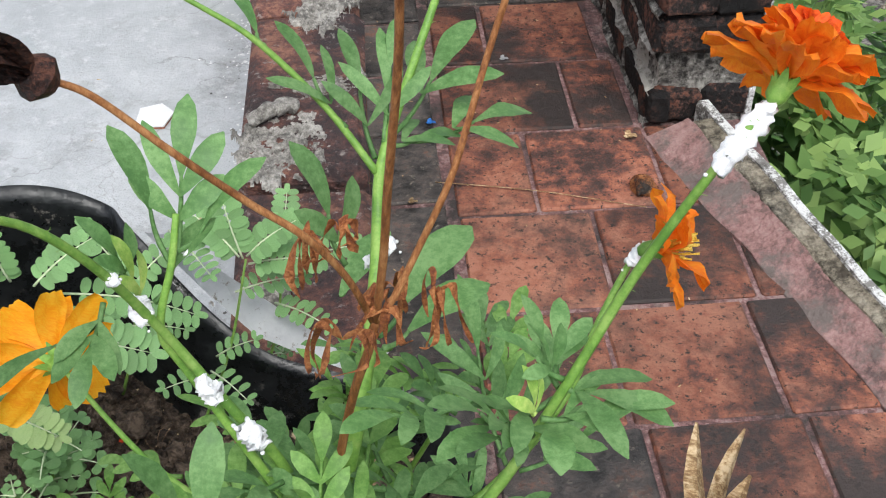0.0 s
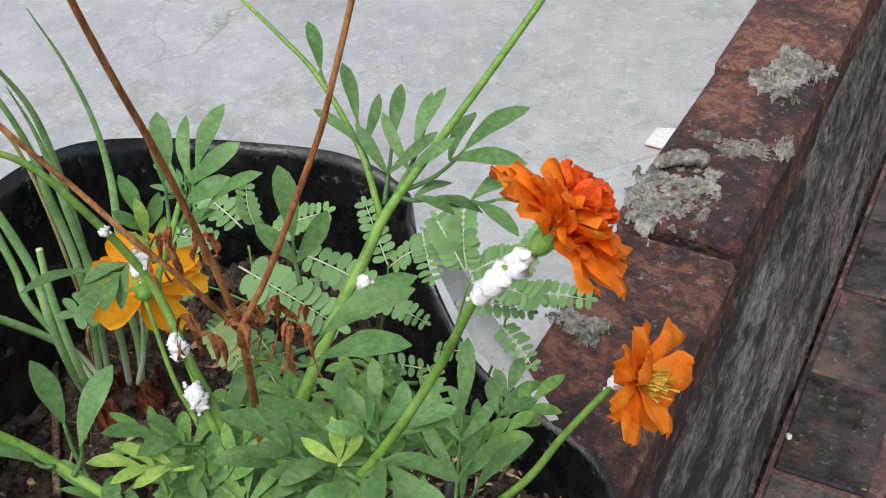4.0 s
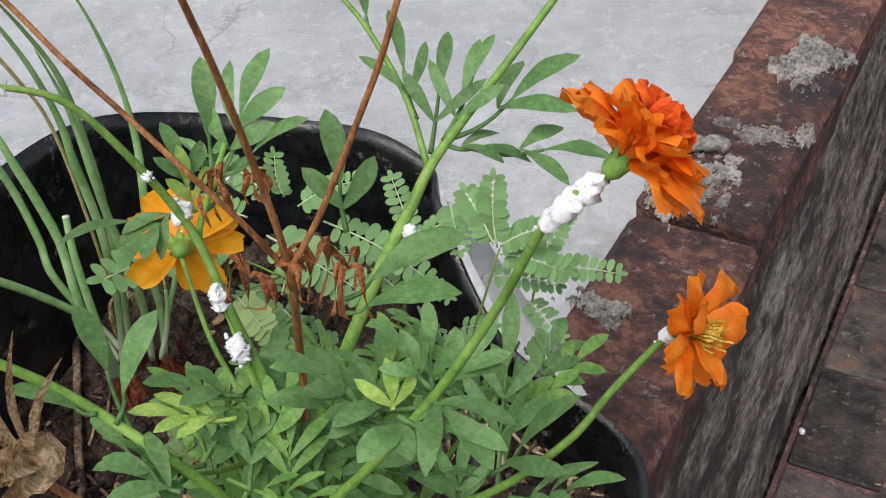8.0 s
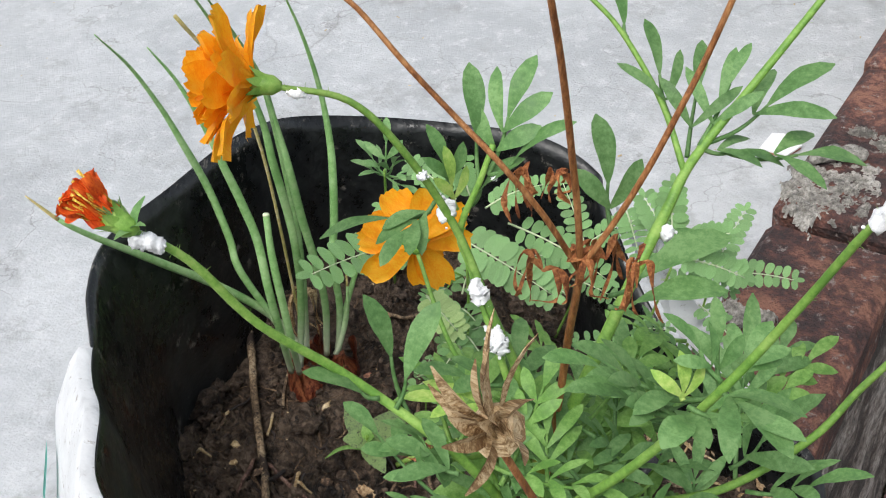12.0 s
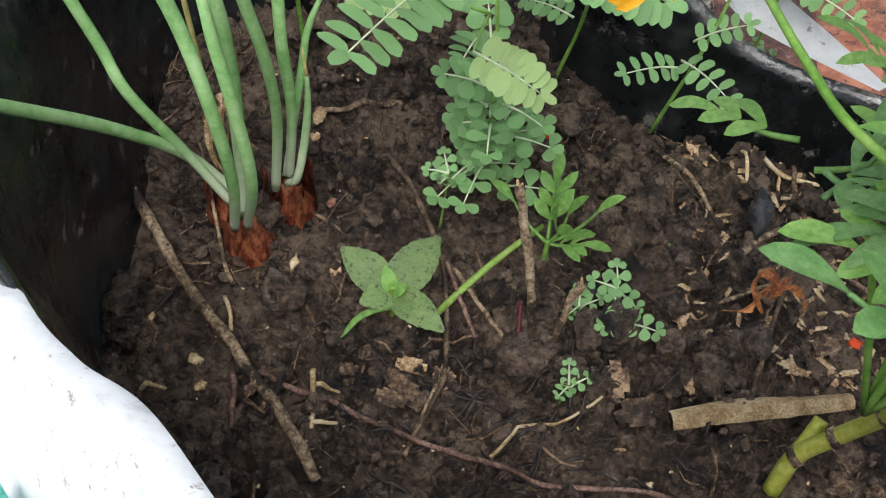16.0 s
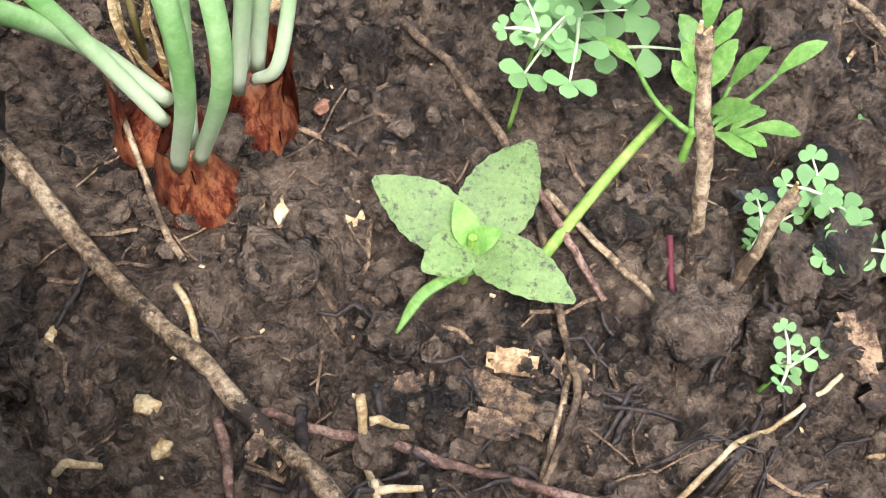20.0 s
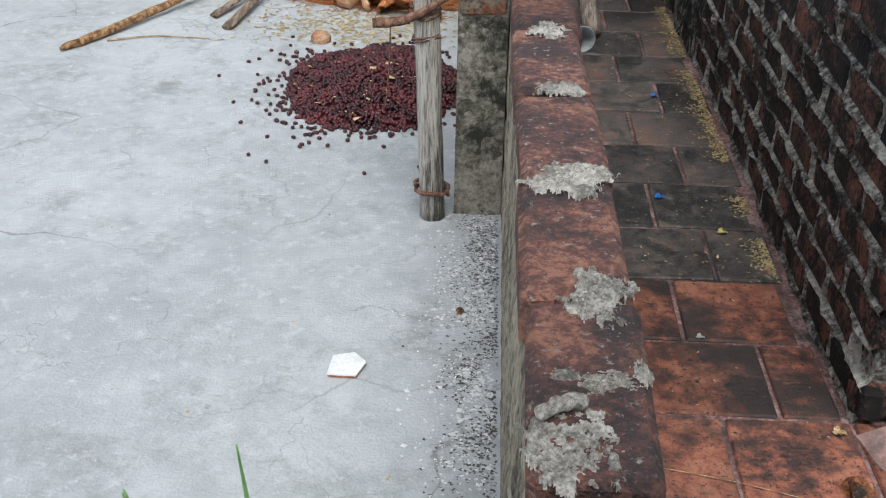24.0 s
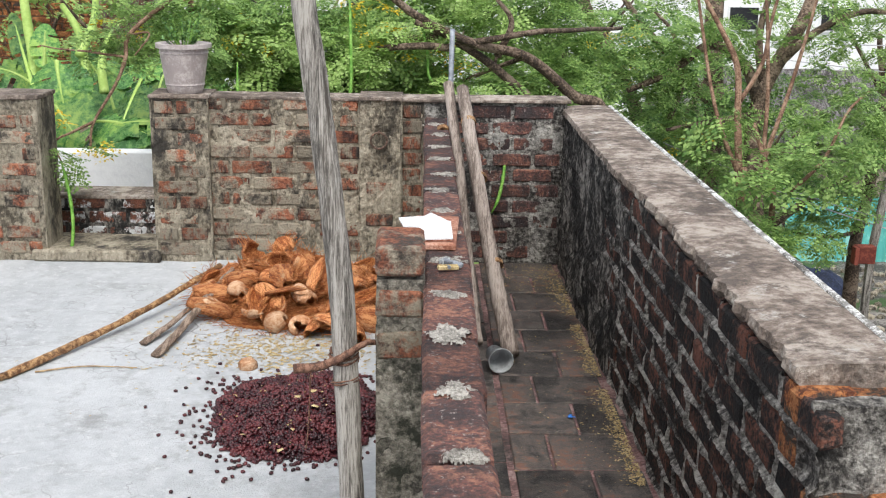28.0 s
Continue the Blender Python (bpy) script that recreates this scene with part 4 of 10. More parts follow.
random.seed(55)
twig("twig", "long mottled dry plant stalk lying on the soil", [(-0.2240, 0.8680, 0.020), (-0.2050, 0.8500, 0.012), (-0.1780, 0.8230, 0.008), (-0.1524, 0.7963, 0.006), (-0.1120, 0.7580, 0.004), (-0.0991, 0.7466, 0.003), (-0.0691, 0.7140, 0.001)], 0.0029, 0.0024, TWIG_LIGHT)
twig("twig", "long thin red-brown twig lying across the soil", [(-0.1091, 0.7577, 0.004), (-0.0853, 0.7545, 0.004), (-0.0556, 0.7485, 0.005), (-0.0263, 0.7423, 0.004), (0.0024, 0.7370, 0.004), (0.0213, 0.7361, 0.003), (0.0593, 0.7381, 0.003), (0.0974, 0.7392, 0.002), (0.1172, 0.7441, 0.001)], 0.0014, 0.0009, TWIG_RED)
twig("twig", "short red-brown twig stuck in the soil", [(*(-0.1164, 0.7548), 0.004), (*(-0.1126, 0.7447), 0.003), (*(-0.1098, 0.7317), 0.001)], 0.0014, 0.0012, TWIG_RED)
twig("twig", "thin wandering root strand over the soil", [(*(-0.0800, 0.8826), 0.002), (*(-0.0614, 0.8616), 0.003), (*(-0.0501, 0.8430), 0.003), (*(-0.0402, 0.8235), 0.004), (*(-0.0352, 0.8047), 0.004), (*(-0.0308, 0.7807), 0.005), (*(-0.0307, 0.7641), 0.004), (*(-0.0387, 0.7424), 0.002)], 0.0015, 0.0009, TWIG)
twig("twig", "thin brown twig leaning over the soil", [(*(-0.0370, 0.8292), 0.003), (*(-0.0186, 0.8095), 0.006), (*(-0.0061, 0.7953), 0.006), (*(0.0037, 0.7816), 0.002)], 0.0012, 0.0009, TWIG_LIGHT)
twig("twig", "dark twig beside the seedling", [(*(-0.0408, 0.8307), 0.004), (*(-0.0334, 0.8169), 0.006), (*(-0.0207, 0.7975), 0.003)], 0.0012, 0.0010, TWIG_RED)
twig("twig", "forked straw-coloured twig on the soil", [(*(-0.0831, 0.7606), 0.003), (*(-0.0801, 0.7467), 0.003), (*(-0.0771, 0.7362), 0.002)], 0.0013, 0.0010, TWIG_STRAW)
twig("twig", "short straw splinter on the soil", [(*(-0.0805, 0.7548), 0.004), (*(-0.0709, 0.7568), 0.004)], 0.0012, 0.0006, TWIG_STRAW)
twig("twig", "short straw splinter on the soil", [(*(-0.0773, 0.7386), 0.003), (*(-0.0669, 0.7392), 0.002)], 0.0012, 0.0007, TWIG_STRAW)
twig("twig", "thin pale root on the soil", [(*(-0.0045, 0.7445), 0.002), (*(0.0090, 0.7565), 0.003), (*(0.0212, 0.7646), 0.003), (*(0.0364, 0.7754), 0.002)], 0.0008, 0.0006, TWIG_STRAW)
twig("twig", "black rotten root on the soil", [(*(-0.0972, 0.7611), 0.004), (*(-0.0955, 0.7485), 0.004), (*(-0.0939, 0.7352), 0.001)], 0.0016, 0.0012, TWIG_BLACK)
twig("twig", "black rotten stalk by the seedling", [(*(-0.0530, 0.8016), 0.008), (*(-0.0427, 0.8011), 0.009), (*(-0.0340, 0.7965), 0.006)], 0.0010, 0.0012, TWIG_BLACK)
twig("twig", "dark red stalk beside the dry stump", [(*(-0.0047, 0.8141), 0.008), (*(-0.0020, 0.8006), 0.005), (*(0.0032, 0.7871), 0.001)], 0.0010, 0.0008, surface("crimson_stalk", [(0.2, (0.05, 0.008, 0.014)), (0.8, (0.13, 0.022, 0.035))], 60, 6, 0.5, 0.3, 200))
twig("twig", "thin twig on bare soil", [(*(-0.1080, 0.8480), 0.001), (*(-0.0966, 0.8414), 0.002), (*(-0.0893, 0.8355), 0.001)], 0.0010, 0.0006, TWIG)
twig("twig", "white root piece on the soil", [(*(-0.1325, 0.7923), 0.002), (*(-0.1276, 0.7844), 0.003), (*(-0.1246, 0.7769), 0.002)], 0.0010, 0.0010, TWIG_STRAW)
twig("twig", "curled pale root on the soil", [(*(-0.1509, 0.7391), 0.002), (*(-0.1474, 0.7402), 0.003), (*(-0.1407, 0.7414), 0.002)], 0.0011, 0.0008, TWIG_STRAW)
twig("twig", "upright thin dry stalk by the onions", [(*(-0.1320, 0.8010), 0.0), (*(-0.1402, 0.8129), 0.006), (*(-0.1531, 0.8388), 0.016), (*(-0.1629, 0.8561), 0.03)], 0.0010, 0.0007, TWIG_LIGHT)
# right and far part of the bag
for p, q, r, mat in (
        ((0.1214, 0.8886), (0.1150, 0.9409), 0.0016, TWIG),
        ((0.0863, 0.8595), (0.1205, 0.8918), 0.0020, TWIG_LIGHT),
        ((0.0799, 0.8301), (0.1150, 0.8612), 0.0010, TWIG_LIGHT),
        ((0.0969, 0.7884), (0.1108, 0.8551), 0.0014, TWIG),
        ((0.1613, 0.8407), (0.1262, 0.8761), 0.0013, TWIG_RED),
        ((0.0444, 0.9264), (0.0803, 0.8795), 0.0014, TWIG_LIGHT),
        ((0.0852, 0.9216), (0.1370, 0.9272), 0.0014, TWIG_STRAW),
        ((0.1245, 0.8403), (0.1488, 0.8480), 0.0010, TWIG_STRAW),
        ((0.0890, 0.9009), (0.0831, 0.9305), 0.0010, TWIG_STRAW),
        ((-0.0824, 0.9218), (-0.1220, 0.9047), 0.0016, TWIG_LIGHT),
        ((-0.0278, 0.7009), (0.0155, 0.7042), 0.0008, TWIG_BLACK),
        ((0.1071, 0.9397), (0.1075, 0.9142), 0.0011, TWIG_STRAW),
        ((0.1172, 0.9085), (0.1260, 0.9205), 0.0008, TWIG_STRAW),
        ((-0.0394, 0.7383), (-0.0293, 0.7807), 0.0011, TWIG_LIGHT)):
    mid = ((p[0] + q[0]) / 2 + random.uniform(-0.004, 0.004), (p[1] + q[1]) / 2 + random.uniform(-0.004, 0.004))
    twig("twig", "short dry twig among the litter on the soil", [(*p, 0.002), (*mid, 0.005), (*q, 0.002)], r, r * 0.7, mat)
bark = thing("bark_strip", "curled strip of pale bark lying on the soil", "bark", on_soil(0.10, 0.787, 0.004))
b0, b1 = (0.0648, 0.7706), (0.1395, 0.7988)
bm = bmesh.new()
rows = []
for i in range(19):
    t = i / 18
    c = on_soil(*b0, 0.010).lerp(on_soil(*b1, 0.012), t) + Vector((0, 0, 0.002 * math.sin(t * 5))) - bark.location
    w = 0.0054 * (1 - 0.5 * abs(t - 0.35)) * (1 + 0.10 * noise.noise(Vector((t * 9, 0, 1))))
    rows.append([bm.verts.new(c + Vector((-0.35 * q * w, 0.95 * q * w, 0.0030 * (1 - q * q) + 0.0008 * noise.noise(Vector((t * 14, q * 3, 2)))))) for q in (-1, -0.5, 0, 0.5, 1)])
for a_, b_ in zip(rows, rows[1:]):
    for q in range(4):
        bm.faces.new((a_[q], a_[q + 1], b_[q + 1], b_[q]))
bmesh.ops.solidify(bm, geom=bm.faces[:], thickness=0.0024)
part("strip", bm, TWIG_STRAW, bark, smooth=True)
chip("stone", "smooth black pebble half sunk in the soil", *(0.0966, 0.8868), 0.024, STONE, "stone", 4, 0.7, group="stones on the soil")
chip("stone", "smooth black pebble half sunk in the soil", *(0.0241, 0.8300), 0.016, STONE, "stone", 9, 0.7, group="stones on the soil")
for x, y, s_, mat in ((*(-0.1086, 0.8196), 0.012, TWIG_STRAW), (*(-0.1322, 0.7562), 0.011, TWIG_STRAW), (*(-0.1000, 0.8546), 0.009, PLATE_BIT), (*(-0.1620, 0.7787), 0.006, TWIG_STRAW), (*(-0.1285, 0.7485), 0.009, TWIG_STRAW), (*(-0.0806, 0.7700), 0.006, TWIG_STRAW),
                      (*(0.0608, 0.7463), 0.008, TWIG_STRAW), (*(0.0478, 0.7596), 0.007, TAN_LEAF), (*(0.1021, 0.7226), 0.007, TAN_LEAF), (*(-0.0345, 0.7022), 0.010, TAN_LEAF), (*(0.1431, 0.8319), 0.010, RED_BIT), (*(-0.0055, 0.9281), 0.012, RED_BIT)):
    chip("wood_chip", "small pale wood chip on the damp soil", x, y, s_ * 0.7, mat, "chip", int(x * 1000 + y * 100), 0.45)
leaf_spots = (
    (*(-0.0889, 0.8174), 0.012, TAN_LEAF), (*(-0.0451, 0.7781), 0.018, TAN_LEAF), (*(-0.0514, 0.7716), 0.020, ROT_LEAF), (*(-0.0417, 0.7648), 0.026, ROT_LEAF), (*(-0.0500, 0.7599), 0.018, ROT_LEAF), (*(-0.0303, 0.7761), 0.016, ROT_LEAF), (*(-0.0721, 0.7701), 0.014, ROT_LEAF),
    (*(-0.1143, 0.8075), 0.012, ROT_LEAF), (*(-0.1504, 0.7632), 0.010, ROT_LEAF), (*(-0.1052, 0.7479), 0.012, ROT_LEAF), (*(0.0636, 0.8222), 0.013, TAN_LEAF), (*(0.0711, 0.7905), 0.012, TAN_LEAF), (*(0.0534, 0.7743), 0.030, ROT_LEAF), (*(0.0408, 0.7842), 0.024, ROT_LEAF),
    (*(0.1274, 0.8262), 0.026, ROT_LEAF), (*(0.1142, 0.8091), 0.014, TAN_LEAF), (*(0.1524, 0.8897), 0.020, TAN_LEAF), (*(0.1614, 0.8762), 0.016, TAN_LEAF), (*(0.1590, 0.9182), 0.014, TAN_LEAF), (*(0.1483, 0.9348), 0.016, TAN_LEAF), (*(0.0624, 0.9273), 0.010, TAN_LEAF),
    (*(0.1348, 0.7654), 0.026, ROT_LEAF), (*(0.1241, 0.7476), 0.024, ROT_LEAF), (*(0.1383, 0.7469), 0.026, ROT_LEAF), (*(-0.1187, 0.8999), 0.014, TAN_LEAF), (*(-0.1191, 0.8893), 0.012, TAN_LEAF), (*(0.0889, 0.9407), 0.014, ROT_LEAF))
for k, (x, y, s_, mat) in enumerate(leaf_spots):
    crumpled("dry_leaf", "crumpled rotting leaf on the soil" if mat == ROT_LEAF else "crumpled tan dry leaf on the soil", x, y, s_, mat, "dry leaf", 60 + k)
# broken stumps of dead plants
for pts, r, label in (((on_soil(0.003, 0.807, -0.003), (-0.003, 0.813, 0.905), (-0.008, 0.819, 0.925), (-0.014, 0.825, 0.946)), 0.0021, "broken upright dry plant stump"), ((on_soil(0.012, 0.800, -0.003), (0.015, 0.806, 0.895), (0.019, 0.811, 0.908)), 0.0020, "short split dry plant stump")):
    st = thing("plant_stump", label, "stump", pts[0], "stumps in the soil")
    path = smooth_path([Vector(p) - Vector(pts[0]) for p in pts], 8)
    bm = tube(bmesh.new(), path, taper(len(path), r * 0.8, r), 10, True)
    for v in bm.verts:
        v.co += noise.noise_vector(v.co * 160) * 0.0011
    part("stalk", bm, TWIG_LIGHT, st, smooth=True)
    bm = bmesh.new()
    for k in range(3):
        tip = path[-1] + Vector((random.uniform(-1, 1) * 0.0015, random.uniform(-1, 1) * 0.0015, random.uniform(0.001, 0.005)))
        tube(bm, [path[-1] - Vector((0, 0, 0.004)), tip], [r * 0.6, r * 0.2], 5)
    part("splinter", bm, TWIG_STRAW, st)
# loose husks, chaff and root hairs in one sheet
loose = thing("soil_litter", "fine straw, husks and root hairs strewn over the soil", "plant litter", soil.location, kind="stuff")


def strewn(n, lo, hi, region, stretch=0.4):
    out = []
    x0, x1, y0, y1 = region
    while len(out) < n:
        x, y = random.uniform(x0, x1), random.uniform(y0, y1)
        if not inside(x, y):
            continue
        s_ = random.uniform(lo, hi)
        c = on_soil(x, y, 0.0012) - loose.location
        out.append(pose(c.x, c.y, c.z, random.uniform(-20, 20), random.uniform(-20, 20), random.uniform(0, 360)) @ Matrix.Diagonal((s_, s_ * stretch, s_ * 0.6, 1)))
    return out


many("husks", *FLAKE, strewn(170, 0.005, 0.011, (0.06, 0.17, 0.80, 0.96)), TAN_LEAF, loose, False)
many("pale_husks", *FLAKE, strewn(70, 0.004, 0.010, (0.06, 0.17, 0.80, 0.96)), TWIG_STRAW, loose, False)
many("dark_bits", *FLAKE, strewn(240, 0.002, 0.005, (-0.23, 0.17, 0.66, 1.0)), TWIG_BLACK, loose, False)
many("brown_bits", *FLAKE, strewn(260, 0.002, 0.005, (-0.23, 0.17, 0.66, 1.0)), ROT_LEAF, loose, False)
many("white_grit", *FLAKE, strewn(150, 0.0008, 0.0022, (-0.23, 0.17, 0.66, 1.0), 0.9), TWIG_STRAW, loose, False)
hair = bmesh.new()
for k in range(260):
    x, y = random.uniform(-0.22, 0.16), random.uniform(0.67, 0.98)
    if not inside(x, y):
        continue
    a, L = random.uniform(0, 6.28), random.uniform(0.008, 0.03)
    pts = []
    for i in range(5):
        pts.append(on_soil(x, y, 0.0014) - loose.location)
        x, y = x + math.cos(a) * L / 4, y + math.sin(a) * L / 4
        a += random.uniform(-0.5, 0.5)
    tube(hair, pts, 0.00035 if k % 4 else 0.0007, 4)
part("root_hairs", hair, TWIG, loose)
rot = bmesh.new()
for k in range(80):
    x, y = random.gauss(0.0, 0.055), random.gauss(0.765, 0.028)
    if not inside(x, y):
        continue
    a, L = random.gauss(0.2, 0.8), random.uniform(0.010, 0.034)
    pts = []
    for i in range(6):
        pts.append(on_soil(x, y, 0.0015 + 0.002 * math.sin(i * 0.63)) - loose.location)
        x, y = x + math.cos(a) * L / 5, y + math.sin(a) * L / 5
        a += random.uniform(-0.6, 0.6)
    r = random.uniform(0.0003, 0.0009)
    tube(rot, pts, [r * 0.5, r, r, r, r * 0.8, r * 0.3], 5)
for v in rot.verts:
    v.co += noise.noise_vector(v.co * 300) * 0.0012
part("rotten_strands", rot, TWIG_BLACK, loose, "black rotten stems and leaf strands", smooth=True)


# ---- plants in the grow bag ----
def leaf_mat(name, dark, mid, light, rough=0.55, thin=0.25, scale=60):
    return surface(name, [(0.0, dark), (0.5, mid), (1.0, light)], scale, 6, rough, 0.10, 300, spec=0.35, thin=thin, vary=0.18, depth=0.001)


LEAF = leaf_mat("cosmos_leaf", (0.082, 0.19, 0.054), (0.13, 0.262, 0.083), (0.20, 0.35, 0.132))
LEAF_FRESH = leaf_mat("fresh_green_leaf", (0.115, 0.255, 0.05), (0.18, 0.345, 0.078), (0.265, 0.445, 0.13))
LEAF_BROAD = surface("dusty_broad_leaf", [(0.0, (0.115, 0.185, 0.06)), (0.5, (0.155, 0.235, 0.080)), (1.0, (0.20, 0.285, 0.105))], 120, 7, 0.6, 0.15, 300, specks=((0.06, 0.065, 0.04), 420, 0.56, 0.70), spec=0.35, thin=0.15, vary=0.12, depth=0.001)
LEAF_PALE = leaf_mat("pale_weed_leaf", (0.135, 0.285, 0.095), (0.20, 0.37, 0.14), (0.29, 0.455, 0.20))
LEAF_YOUNG = leaf_mat("yellow_green_leaf", (0.22, 0.40, 0.07), (0.34, 0.52, 0.11), (0.50, 0.62, 0.18))
LEAF_YELLOW = leaf_mat("yellowing_leaflet", (0.20, 0.33, 0.10), (0.28, 0.40, 0.145), (0.38, 0.48, 0.22))
RIB = leaf_mat("pale_midrib", (0.40, 0.50, 0.28), (0.52, 0.60, 0.38), (0.62, 0.68, 0.48), 0.5, 0.05, 40)
STEM = leaf_mat("green_stem", (0.11, 0.24, 0.04), (0.18, 0.34, 0.06), (0.27, 0.42, 0.10), 0.5, 0.05, 40)
STEM_OLD = leaf_mat("yellow_green_stalk", (0.22, 0.25, 0.03), (0.34, 0.36, 0.06), (0.44, 0.45, 0.11), 0.45, 0.05, 60)
ONION_LEAF = leaf_mat("onion_leaf", (0.20, 0.40, 0.13), (0.29, 0.50, 0.195), (0.40, 0.59, 0.28), 0.45, 0.2, 25)


def pale_foot(m, z0, z1, colour):
    """Leaves that are blanched near the bulb."""
    nt = m.node_tree
    tc = nt.nodes.new("ShaderNodeTexCoord")
    sep = nt.nodes.new("ShaderNodeSeparateXYZ")
    rng = nt.nodes.new("ShaderNodeMapRange")
    rng.inputs["From Min"].default_value, rng.inputs["From Max"].default_value = z0, z1
    mix = nt.nodes.new("ShaderNodeMix")
    mix.data_type = "RGBA"
    bsdf = nt.nodes["Principled BSDF"]
    old = bsdf.inputs["Base Color"].links[0].from_socket
    nt.links.new(tc.outputs["Object"], sep.inputs[0])
    nt.links.new(sep.outputs["Z"], rng.inputs["Value"])
    nt.links.new(rng.outputs[0], mix.inputs["Factor"])
    mix.inputs["A"].default_value = (*colour, 1)
    nt.links.new(old, mix.inputs["B"])
    nt.links.new(mix.outputs["Result"], bsdf.inputs["Base Color"])


pale_foot(ONION_LEAF, 0.896, 0.940, (0.74, 0.80, 0.60))
ONION_SKIN = surface("onion_skin", [(0.1, (0.035, 0.006, 0.004)), (0.5, (0.13, 0.026, 0.013)), (0.9, (0.34, 0.12, 0.05))], 60, 8, 0.4, 0.4, 160, spec=0.5, depth=0.002, stretch=(1, 1, 0.3))
YELLOW_TIP = leaf_mat("withered_yellow_leaf", (0.40, 0.36, 0.12), (0.58, 0.48, 0.20), (0.70, 0.62, 0.38), 0.6, 0.2, 40)
PETAL = surface("orange_petal", [(0.0, (0.86, 0.17, 0.008)), (0.5, (0.94, 0.24, 0.012)), (1.0, (0.97, 0.34, 0.03))], 110, 5, 0.5, 0.12, 260, thin=0.3, vary=0.08, depth=0.001, stretch=(0.35, 2.5, 1))
PETAL_RED = surface("withered_red_petal", [(0.0, (0.55, 0.04, 0.006)), (0.5, (0.78, 0.10, 0.01)), (1.0, (0.90, 0.19, 0.02))], 140, 6, 0.6, 0.25, 260, thin=0.25, vary=0.15, depth=0.001, stretch=(0.35, 2.5, 1))
PETAL_GOLD = surface("golden_petal", [(0.0, (0.92, 0.34, 0.008)), (0.5, (0.96, 0.43, 0.012)), (1.0, (0.97, 0.52, 0.035))], 110, 5, 0.5, 0.12, 260, thin=0.3, vary=0.06, depth=0.001, stretch=(0.35, 2.5, 1))
POLLEN = surface("yellow_stamens", [(0.3, (0.55, 0.30, 0.02)), (0.6, (0.78, 0.50, 0.06)), (0.8, (0.85, 0.62, 0.14))], 300, 5, 0.7, 0.6, 500)
DRY = surface("dry_brown_stem", [(0.0, (0.14, 0.05, 0.016)), (0.5, (0.30, 0.12, 0.04)), (1.0, (0.46, 0.23, 0.09))], 60, 8, 0.6, 0.6, 200, depth=0.001, stretch=(2, 2, 0.4))
DRY_LEAF = surface("withered_brown_leaf", [(0.0, (0.17, 0.05, 0.02)), (0.5, (0.36, 0.125, 0.042)), (1.0, (0.52, 0.24, 0.09))], 120, 8, 0.75, 0.8, 300, thin=0.1, vary=0.2, depth=0.002)
SEED_DARK = surface("dark_seed_head", [(0.3, (0.012, 0.005, 0.004)), (0.6, (0.05, 0.018, 0.012)), (0.8, (0.10, 0.04, 0.025))], 120, 8, 0.7, 0.8, 300, depth=0.002)
STRAW = surface("dry_straw", [(0.3, (0.22, 0.13, 0.06)), (0.55, (0.42, 0.29, 0.15)), (0.8, (0.58, 0.45, 0.28))], 70, 8, 0.75, 0.6, 220, depth=0.001, stretch=(0.4, 2, 2), vary=0.25)
WOOL = surface("white_wool", [(0.0, (0.68, 0.69, 0.70)), (0.5, (0.82, 0.83, 0.84)), (1.0, (0.88, 0.89, 0.90))], 400, 8, 0.95, 0.35, 700, depth=0.001)


def blade(bm, base, tip, width, up, curl=0.15, fold=0.12, n=6, tooth=0.0, droop=0.0, point=1.0, seed=0.0, form="point"):
    """One leaf blade or petal from base to tip, added to bm: an oval strip, folded along its middle and curled along its length."""
    base, tip = Vector(base), Vector(tip)
    ax = tip - base
    L = ax.length
    ax.normalize()
    side = ax.cross(Vector(up))
    if side.length < 1e-5:
        side = ax.cross(Vector((0.3, 1, 0.2)))
    side.normalize()
    nrm = side.cross(ax)
    rows = []
    for i in range(n + 1):
        t = i / n
        w = width * 0.5 * (math.sin(math.pi * min(1, max(0.0, (0.06 + 0.94 * t) ** (0.85 * point)))) ** 0.75) if i < n else width * 0.06
        if i == 0:
            w = width * 0.10
        if form == "blunt":
            w = width * 0.5 * (0.16 + 0.84 * min(1.0, t / 0.55) ** 1.1) * math.sqrt(max(0.02, 1 - max(0.0, (t - 0.62) / 0.385) ** 2.4))
        elif form == "oblong":
            w = width * 0.5 * (0.12 + 0.88 * min(1.0, t / 0.3) ** 0.6) * math.sqrt(max(0.012, 1 - max(0.0, (t - 0.55) / 0.455) ** 2.6))
        elif form == "lance":
            w = width * 0.5 * (0.12 + 0.88 * min(1.0, t / 0.55) ** 0.85) * math.sqrt(max(0.004, 1 - max(0.0, (t - 0.5) / 0.5) ** 2.0))
        elif form == "oval":
            w = width * 0.5 * max(0.14, math.sqrt(max(0.0, 1 - (2 * t - 1) ** 2)) ** 0.85)
        c = base + ax * (L * t) + nrm * (L * curl * math.sin(math.pi * t) - L * droop * t * t)
        wob = noise.noise(Vector((t * 3 + seed, seed, 0))) * width * 0.08
        tw = tooth * width * (1 if i % 2 else -1)
        rows.append([bm.verts.new(c - side * (w + tw) + nrm * (w * fold + wob)), bm.verts.new(c), bm.verts.new(c + side * (w + tw) + nrm * (w * fold - wob))])
    for a, b in zip(rows, rows[1:]):
        bm.faces.new((a[0], a[1], b[1], b[0]))
        bm.faces.new((a[1], a[2], b[2], b[1]))


def arc(p, q, bend, n=6):
    p, q = Vector(p), Vector(q)
    return [p.lerp(q, i / n) + Vector(bend) * math.sin(math.pi * i / n) for i in range(n + 1)]


